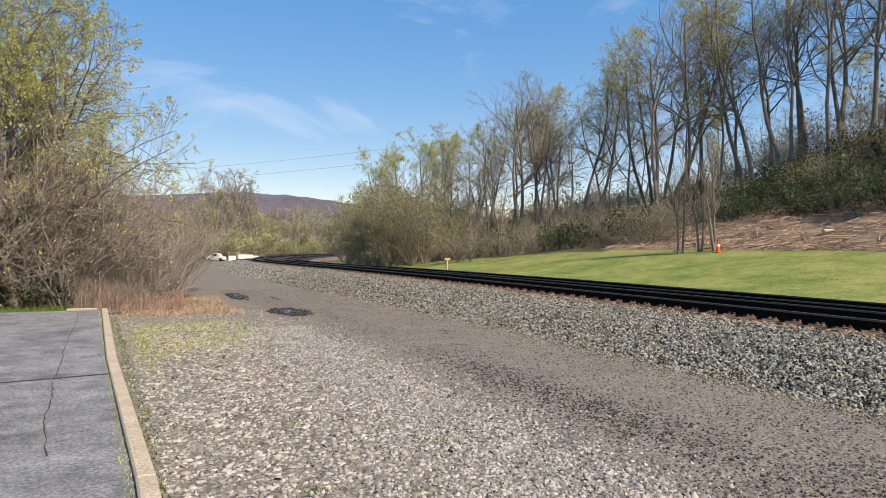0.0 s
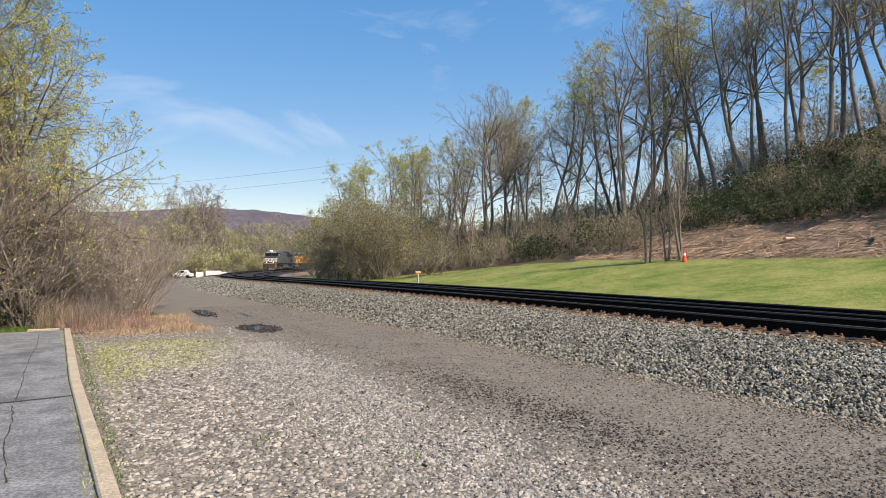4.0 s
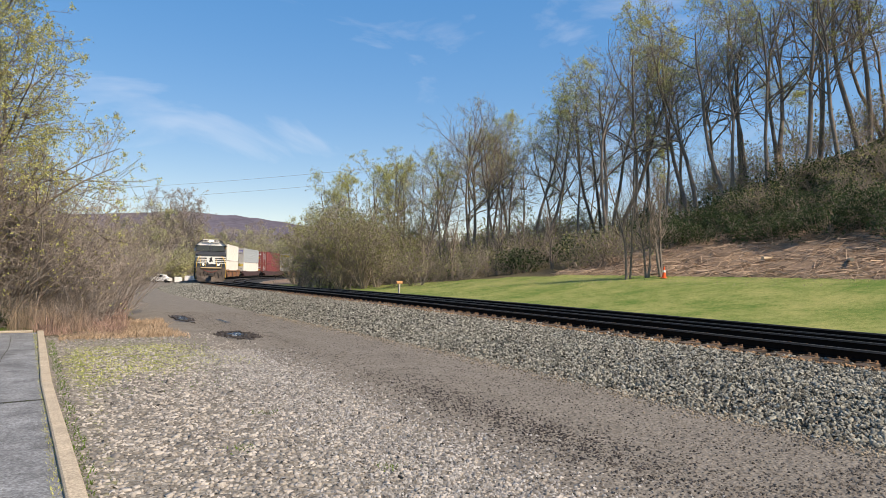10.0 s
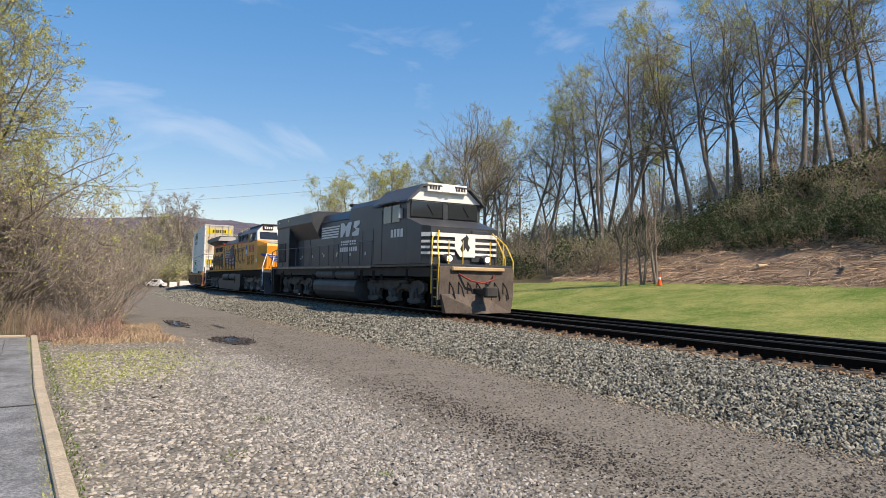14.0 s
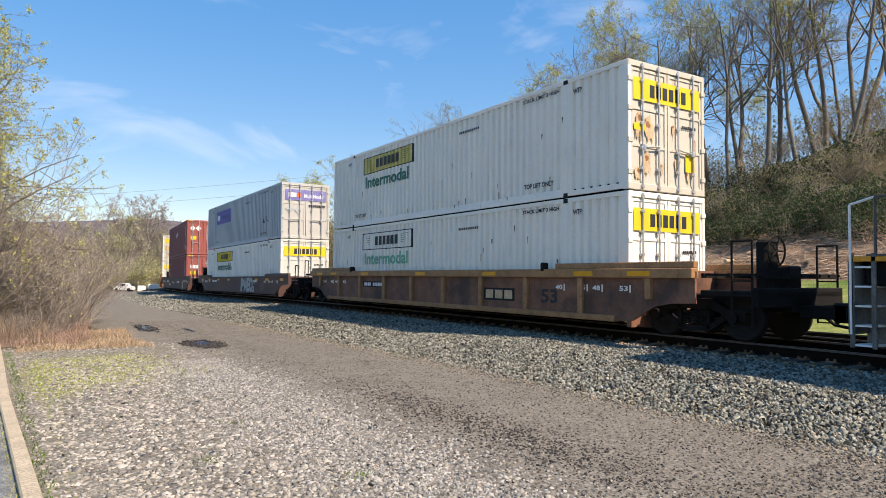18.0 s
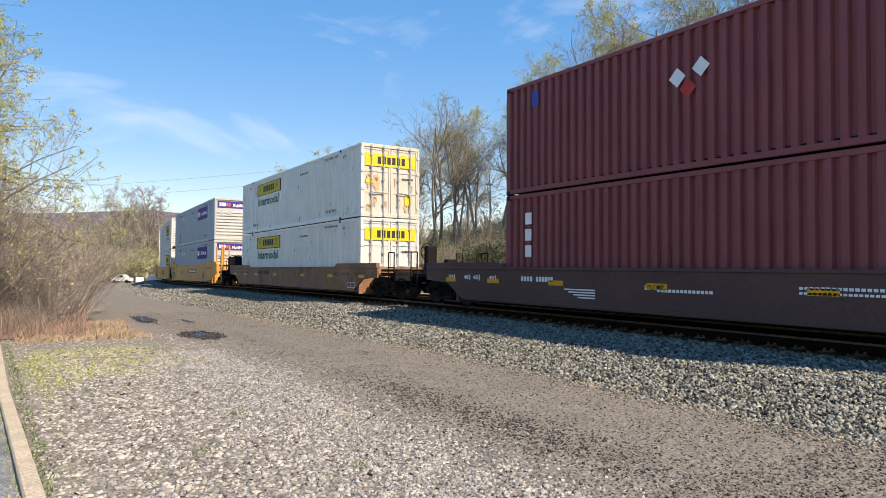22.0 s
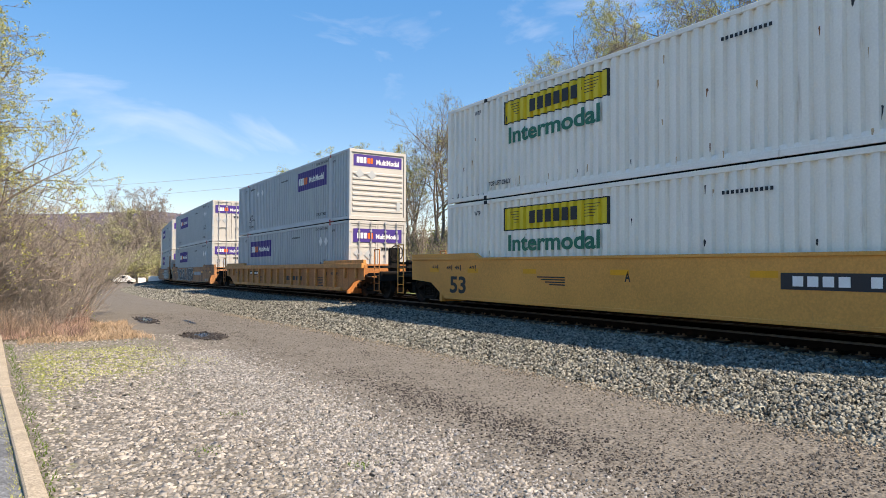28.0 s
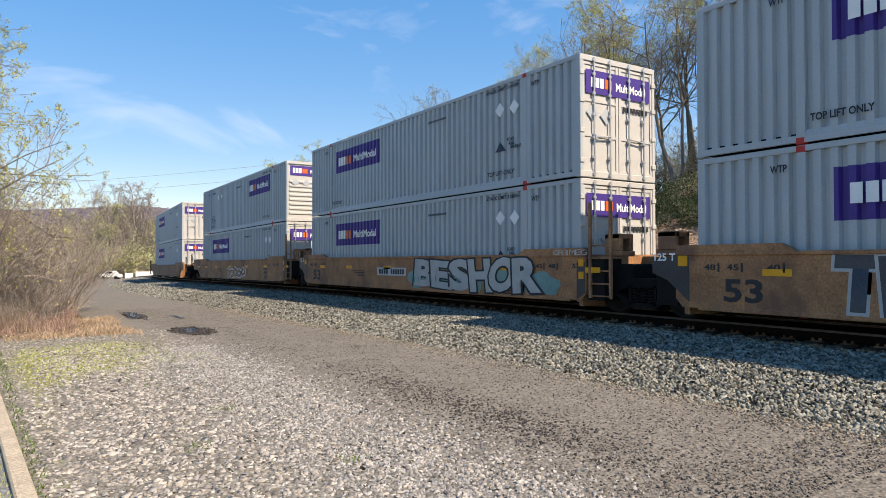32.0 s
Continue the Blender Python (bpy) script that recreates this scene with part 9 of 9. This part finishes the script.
# ---- asphalt, kerb and small things ----
def build_lot():
    m = M["asphalt"]
    b = Build()
    b.prism([(-26, -12), (-11.66, -12), (-11.95, -4), (-12.1, 0), (-12.26, 5), (-12.56, 10.5), (-12.84, 18.3), (-26, 18.9)], "z", -0.6, -0.305)
    tagged(part("asphalt_lot", b, m), "worn dark grey asphalt parking surface with cracks", "asphalt", kind="structure")
    # cracks as narrow sunk strips of dirt and weed
    cm = mat("crack_dirt", (0.045, 0.045, 0.03), 0.95, 0, 0.3)
    rg = random.Random(2)

    def crack(p0, p1, w):
        bb, n = Build(), 26
        prev = None
        for i in range(n + 1):
            g = i / n
            x, y = p0[0] + (p1[0] - p0[0]) * g, p0[1] + (p1[1] - p0[1]) * g
            off = 0.02 * math.sin(g * 9 + p0[0]) + rg.uniform(-0.015, 0.015)
            x, y = (x + off, y) if abs(p1[1] - p0[1]) > abs(p1[0] - p0[0]) else (x, y + off)
            if prev:
                d = Vector((x - prev[0], y - prev[1], 0)).normalized() if (x, y) != prev else Vector((1, 0, 0))
                t = Vector((-d.y, d.x, 0)) * w * rg.uniform(0.5, 1.2)
                bb.add([(prev[0] - t.x, prev[1] - t.y, -0.301), (prev[0] + t.x, prev[1] + t.y, -0.301), (x + t.x, y + t.y, -0.301), (x - t.x, y - t.y, -0.301)], [(0, 1, 2, 3)])
            prev = (x, y)
        tagged(part("asphalt_crack", bb, cm), "dark weedy crack across the asphalt", "crack", kind="structure")
    crack((-26, 7.9), (-12.5, 9.3), 0.03)
    crack((-13.3, 17.6), (-13.1, 9.4), 0.006)
    crack((-13.1, 9.1), (-12.9, 5.9), 0.006)
    # kerb in cast lengths
    kerb = empty("kerb")
    tagged(kerb, "tan concrete kerb between asphalt and gravel", "kerb", kind="structure")
    pts = [(-11.65, -9.0), (-11.9, -4.0), (-12.05, 0.0), (-12.2, 5.0), (-12.5, 10.5), (-12.78, 18.35)]
    rg = random.Random(9)
    run = []
    for (xa, ya), (xb, yb) in zip(pts, pts[1:]):
        n = max(1, round(math.hypot(xb - xa, yb - ya) / 2.4))
        run += [((xa + (xb - xa) * i / n, ya + (yb - ya) * i / n), (xa + (xb - xa) * (i + 1) / n, ya + (yb - ya) * (i + 1) / n)) for i in range(n)]
    run.append(((-12.93, 18.39), (-13.6, 18.43)))
    for (xa, ya), (xb, yb) in run:
        ln = math.hypot(xb - xa, yb - ya)
        w = 0.066 if abs(xb - xa) < 3 else 0.05
        ob = part("kerb_stone", Build().box(-w, 0.004, -0.3, w, ln - 0.004, 0.075, 0.014), M["curb"], kerb)
        ob.matrix_world = Matrix.Translation((xa, ya, -0.335 + rg.uniform(-0.004, 0.004))) @ Matrix.Rotation(-math.atan2(xb - xa, yb - ya), 4, "Z")


build_lot()


def blades(name, label, xy, height, width, material, seed, category="grass", lean=0.4, floor=None, tufts=0.0):
    rg = np.random.default_rng(seed)
    n = len(xy)
    z = ground_z(xy[:, 0], xy[:, 1]) if floor is None else np.full(n, floor)
    h = height * rg.uniform(0.45, 1.15, n)
    if tufts:
        x, y = xy[:, 0], xy[:, 1]
        h *= np.clip(0.62 + tufts * (np.sin(1.9 * x + 1.1 * np.sin(1.3 * y)) * np.sin(1.6 * y + 0.9 * np.sin(2.3 * x)) + 0.35 * np.sin(5.1 * x + 3.7 * y)), 0.15, 1.6)
    a = rg.uniform(0, 6.283, n)
    side = np.stack([np.cos(a), np.sin(a), np.zeros(n)], -1) * (width * rg.uniform(0.6, 1.3, n))[:, None]
    b = rg.uniform(0, 6.283, n)
    tip = np.stack([np.cos(b), np.sin(b), np.zeros(n)], -1) * (h * lean * rg.random(n))[:, None]
    base = np.stack([xy[:, 0], xy[:, 1], z - 0.02], -1)
    mid = base + tip * 0.35 + np.array((0, 0, 1)) * (h * 0.55)[:, None]
    top = base + tip + np.array((0, 0, 1)) * h[:, None]
    v = np.stack([base - side, base + side, mid + side * 0.7, mid - side * 0.7, top], 1).reshape(-1, 3)
    f = []
    for i in range(n):
        o = 5 * i
        f += [(o, o + 1, o + 2, o + 3), (o + 3, o + 2, o + 4)]
    tagged(part(name, raw(name, v, f, material), None), label, category, kind="stuff")


def strip_points(n, s0, s1, d0, d1, seed, power=1.0):
    rg = np.random.default_rng(seed)
    s = s0 + (s1 - s0) * rg.random(n) ** power
    g = rg.random(n)
    lo = np.interp(s, [s0, s1], d0)
    hi = np.interp(s, [s0, s1], d1)
    x, y, _ = on_line(s, lo + (hi - lo) * g)
    return np.stack([x, y], -1)


rgc = np.random.default_rng(4)
M["straw"] = mat("pale_straw", (0.40, 0.29, 0.19), 0.9, 0, 0.25, 1.5, 9, 0, rand=-0.4)
M["cane"] = mat("reddish_cane", (0.36, 0.235, 0.185), 0.9, 0, 0.25, 1.5, 9, 0, rand=-0.4)
blades("dry_grass", "tall reddish-brown dead grass beside the dirt track", strip_points(8000, 19.9, 62, (-13.6, -11.2), (-11.7, -9.6), 1, 1.6), 0.85, 0.0055, M["drygrass"], 2, lean=0.9, tufts=0.6)
blades("dry_grass", "thin reddish-brown dead stalks beside the dirt track", strip_points(6500, 18.8, 45, (-13.0, -11.0), (-10.9, -8.9), 15, 1.6), 0.5, 0.005, M["cane"], 16, lean=1.3, tufts=0.6)
blades("dry_grass", "short flattened straw-coloured grass at the edge of the lot", np.concatenate([strip_points(5000, 17.6, 24, (-12.4, -11.0), (-10.0, -9.4), 3, 1.2), np.stack(on_line(rgc.normal(18.0, 0.5, 1500), rgc.uniform(-12.4, -9.6, 1500))[:2], -1)]), 0.19, 0.008, M["straw"], 4, lean=1.6, tufts=0.5)
blades("lawn_strip", "strip of green grass behind the asphalt", strip_points(9000, 18.7, 21.4, (-21, -21), (-12.9, -12.9), 5), 0.11, 0.008, M["grass"], 6, lean=0.5)
blades("weed", "yellow-green weeds in patches in the gravel", np.concatenate([np.stack(on_line(rgc.normal(a, 0.45, 420), rgc.normal(c_, 0.3, 420))[:2], -1) for a, c_ in
    ((11.2, -11.9), (12.3, -11.6), (12.6, -10.8), (13.4, -11.9), (13.6, -10.2), (14.4, -11.0), (15.2, -10.4), (15.0, -11.8), (12.4, -9.8), (11.7, -11.2))]), 0.05, 0.009, M["leaf"], 18, lean=1.3)
blades("weed", "sparse green weeds in the gravel", strip_points(4000, 9.5, 17.5, (-12.1, -12.4), (-10.2, -9.2), 7), 0.04, 0.008, M["grass"], 8, lean=1.2)
blades("weed", "green weeds along the kerb", strip_points(1200, 3.5, 17.5, (-12.10, -12.64), (-11.99, -12.5), 9), 0.06, 0.007, M["grass"], 10, lean=1.0)
blades("weed", "green weeds along the kerb", strip_points(1900, 3.5, 17.9, (-12.29, -12.90), (-12.20, -12.83), 11), 0.045, 0.005, M["leaf_road"], 12, lean=1.0, floor=-0.305)
blades("weed", "dark green weeds in the crack of the asphalt", np.stack([rgc.uniform(-24, -12.6, 900), rgc.normal(0, 0.018, 900)], -1) @ np.array(((1, 0.1037), (0, 1))) + np.array((0, 10.596)), 0.035, 0.006, M["leaf_dark"], 17, lean=1.2, floor=-0.3)
blades("lawn_edge", "rough grass along the far edge of the lawn", strip_points(2500, 8, 64, (20.0, 9.5), (23.0, 13.5), 13), 0.10, 0.012, M["drygrass"], 14, lean=0.7)
rgp = np.random.default_rng(21)
for k, (s_, d_) in enumerate(((4.2, -10.5), (4.5, -11.2), (6.3, -10.9), (5.2, -9.9), (7.7, -10.3))):
    q = np.stack(on_line(s_ + rgp.normal(0, 0.07, 90), d_ + rgp.normal(0, 0.09, 90))[:2], -1)
    blades("weed_tuft", "small tuft of green weed in the gravel", q, 0.05, 0.007, M["grass"], 30 + k, "weed", 1.2)


def debris():
    """Cut stalks and sticks strewn over the cleared bank."""
    rg = np.random.default_rng(8)
    n = 4200
    s, d = rg.uniform(2, 41, n), 20.6 + rg.random(n) ** 1.3 * 13
    x, y, _ = on_line(s, d)
    z = ground_z(x, y)
    V, F = [], []
    for i in range(n):
        a, ln, r = rg.uniform(0, 6.28), rg.uniform(0.4, 1.9), rg.uniform(0.008, 0.03)
        dx, dy = math.cos(a) * ln / 2, math.sin(a) * ln / 2
        up = rg.uniform(-0.05, 0.3)
        slope = np.array((0, 0, 0.28 * dx))
        tube(V, F, [np.array((x[i] - dx, y[i] - dy, z[i] + 0.05)) - slope, np.array((x[i] + dx, y[i] + dy, z[i] + 0.08 + up)) + slope], [r, r * 0.6], 3)
    m = mat("cut_stalk", (0.36, 0.26, 0.18), 0.95, 0, 0.2, 2, 20, 0, rand=-0.45)
    tagged(part("cut_brush", raw("cut_brush", V, F, m), None), "dry cut stalks and sticks strewn over the cleared bank", "brush", kind="stuff")
    logm = mat("cut_log", (0.46, 0.36, 0.24), 0.9, 0, 0.2, 3, 25, 0.3)
    for s_, d_, a, ln in ((20.5, 24.5, 0.6, 2.4), (15, 23.5, 1.1, 1.8), (26, 25.5, 0.3, 2.0)):
        x, y, _ = on_line(s_, d_)
        z = gz(float(x), float(y))
        tagged(part("log", Build().cyl((x - math.cos(a) * ln / 2, y - math.sin(a) * ln / 2, z + 0.12), (x + math.cos(a) * ln / 2, y + math.sin(a) * ln / 2, z + 0.2), 0.11, 9, 0.08), logm), "pale cut log lying on the cleared bank", "log")


debris()


def water():
    wm = mat("puddle_water", (0.022, 0.02, 0.018), 0.08, 0, 0.1, 3, 9, 0.7, 0.05, spec=0.6)
    mm = mat("wet_mud", (0.045, 0.038, 0.033), 0.6, 0, 0.35, 3, 30, 0.5, 0.02)
    for cs, cd, rs_, rd, seed in ((17.4, -8.45, 1.0, 0.42, 1), (24.6, -8.75, 2.0, 0.3, 2), (22.9, -7.7, 0.9, 0.12, 3)):
        rg = random.Random(seed)
        for nm, m, g, lift in (("puddle_rim", mm, 1.0, 0.006), ("puddle", wm, 0.56, 0.012)):
            pts = []
            ph = [rg.uniform(0, 6.28) for _ in range(3)] if nm == "puddle_rim" else ph
            for i in range(40):
                a = 2 * math.pi * i / 40
                r = g * (1 + 0.18 * math.sin(2 * a + ph[0]) + 0.14 * math.sin(5 * a + ph[1]) + 0.08 * math.sin(9 * a + ph[2]))
                x, y, _ = on_line(cs + rs_ * r * math.cos(a), cd + rd * r * math.sin(a))
                pts.append((float(x), float(y)))
            c = on_line(cs, cd)
            z0 = gz(float(c[0]), float(c[1]))
            v = [(x, y, gz(x, y) + lift if nm == "puddle_rim" else z0 + lift + 0.004) for x, y in pts]
            ob = part(nm, raw(nm, v, [tuple(range(40))], m), None)
            tagged(ob, "shallow rain puddle in the dirt track" if nm == "puddle" else "wet muddy rim round a puddle", "puddle", kind="structure")


water()


def ties():
    """Wooden ties with plates and spikes on the near track, one by one; those of the far track joined."""
    track = empty("track_ties")
    tagged(track, "weathered wooden ties with rusty plates under the near track", "ties", kind="structure")
    tie_me = Build().box(-1.3, -0.115, -0.36, 1.3, 0.115, -0.188, 0.012).mesh("tie", M["tie"])

    def plate_mesh():
        b = Build()
        for sx in (-1, 1):
            b.box(sx * 0.755 - 0.19, -0.09, -0.187, sx * 0.755 + 0.19, 0.09, -0.172)
            for q in (-0.11, 0.11):
                for y in (-0.06, 0.06):
                    b.box(sx * 0.755 + q - 0.018, y - 0.018, -0.172, sx * 0.755 + q + 0.018, y + 0.018, -0.135)
        return b.mesh("tie_plate", M["plate"])
    pl = plate_mesh()
    for k in range(150):
        s = -4 + k * 0.5
        x, y, a = on_line(s)
        t = part("tie", tie_me, None, track)
        t.matrix_world = pose(float(x) + random.uniform(-0.05, 0.05), float(y), float(rail_z(s)) + LIFT, 0, 0, -math.degrees(float(a)) + random.uniform(-1, 1))
        p = part("tie_plate", pl, None, t)
    b = Build()
    for k in range(130):
        s = -4 + k * 0.5
        x, y, a = on_line(s, 4.3)
        b.box(x - 1.3, y - 0.115, rail_z(s) - 0.36, x + 1.3, y + 0.115, rail_z(s) - 0.2)
    tagged(part("far_track_ties", b, M["tie"]), "weathered wooden ties under the far track", "ties", kind="stuff")


ties()


def small_things():
    # traffic cone
    x, y = by_bearing(47.9, 43.2)
    z = gz(x, y)
    cone = empty("traffic_cone", pose(x, y, z))
    tagged(cone, "orange traffic cone with a white band on the lawn", "cone")
    om = mat("cone_orange", (0.85, 0.11, 0.02), 0.5, 0, 0.08)
    part("base", Build().box(-0.19, -0.19, 0, 0.19, 0.19, 0.04, 0.01), om, cone)
    part("body", Build().cyl((0, 0, 0.04), (0, 0, 0.72), 0.14, 18, 0.03), om, cone)
    part("band", Build().cyl((0, 0, 0.36), (0, 0, 0.5), 0.097, 18, 0.075), M["white_paint"], cone)
    # marker post
    x, y = by_bearing(25.85, 47.5)
    z = gz(x, y)
    post = empty("marker_post", pose(x, y, z - 0.05, 0, 0, 20))
    tagged(post, "white marker post with a faded orange cap board", "post")
    part("pole", Build().box(-0.06, -0.06, 0, 0.06, 0.06, 0.95, 0.01), mat("weathered_post_paint", (0.5, 0.45, 0.36), 0.8, 0, 0.2), post)
    part("cap", Build().box(-0.28, -0.08, 0.9, 0.28, 0.08, 1.08, 0.02), mat("faded_orange_board", (0.60, 0.30, 0.13), 0.8, 0, 0.2), post)
    # white blocks and a parked car at the end of the dirt track
    wb = M["white_paint"]
    for b_, dist, w, h in ((7.98, 118, 1.2, 0.95), (9.05, 118, 2.5, 1.0), (9.85, 123, 0.9, 0.7)):
        x, y = by_bearing(b_, dist)
        ob = empty("white_block", pose(x, y, gz(x, y) - 0.03, 0, 0, -b_))
        tagged(ob, "white-wrapped block standing at the end of the dirt track", "block", group="white blocks")
        part("body", Build().box(-w / 2, -0.5, 0, w / 2, 0.5, h, 0.06), wb, ob)
        part("pallet", Build().box(-w / 2 - 0.05, -0.55, -0.02, w / 2 + 0.05, 0.55, 0.1, 0.01), M["tie"], ob)
    x, y = by_bearing(6.75, 117)
    car = empty("utility_cart", pose(x, y, gz(x, y), 0, 0, -30))
    tagged(car, "small white utility cart parked by the woods", "cart")
    part("body", Build().prism([(-1.5, 0.3), (1.5, 0.3), (1.5, 0.75), (0.9, 0.85), (0.5, 1.3), (-0.5, 1.3), (-0.9, 0.85), (-1.5, 0.75)], "y", -0.6, 0.6), wb, car)
    for sx in (-1, 1):
        for sy in (-1, 1):
            part("wheel", Build().cyl((sx * 0.95, sy * 0.5, 0.28), (sx * 0.95, sy * 0.64, 0.28), 0.28, 14), M["dark"], car)
    part("window", Build().box(-0.42, -0.61, 0.9, 0.42, 0.61, 1.22, 0.02), M["glass"], car)
    # overhead wires beyond the curve
    for k, h in enumerate((10.2, 12.0)):
        b = Build()
        p0, p1 = by_bearing(-12, 150), by_bearing(34, 92)
        prev = None
        for i in range(41):
            g = i / 40
            q = (p0[0] + (p1[0] - p0[0]) * g, p0[1] + (p1[1] - p0[1]) * g, h + 5.5 * g - 6.0 * g * (1 - g))
            if prev:
                b.cyl(prev, q, 0.022, 4, cap=False)
            prev = q
        tagged(part("overhead_wire", b, M["silver"]), "thin overhead utility wire across the valley", "wire", group="overhead wires")
    x, y = by_bearing(36.4, 76)
    pole = empty("light_pole", pose(x, y, gz(x, y) - 0.2))
    tagged(pole, "slim pole with a lamp head among the trees", "pole")
    part("mast", Build().cyl((0, 0, 0), (0, 0, 9.0), 0.09, 8, 0.06), M["bark_pale"], pole)
    part("lamp_head", Build().box(-0.45, -0.12, 8.9, 0.35, 0.12, 9.08, 0.03), M["bark_pale"], pole)


small_things()


# ---- what moves ----
def motions():
    times = [i * 1.0 for i in range(33)]
    for thing, u, half, local in MOVING:
        walk(thing, [(t, car_pose(u, t, half) @ local) for t in times])


motions()
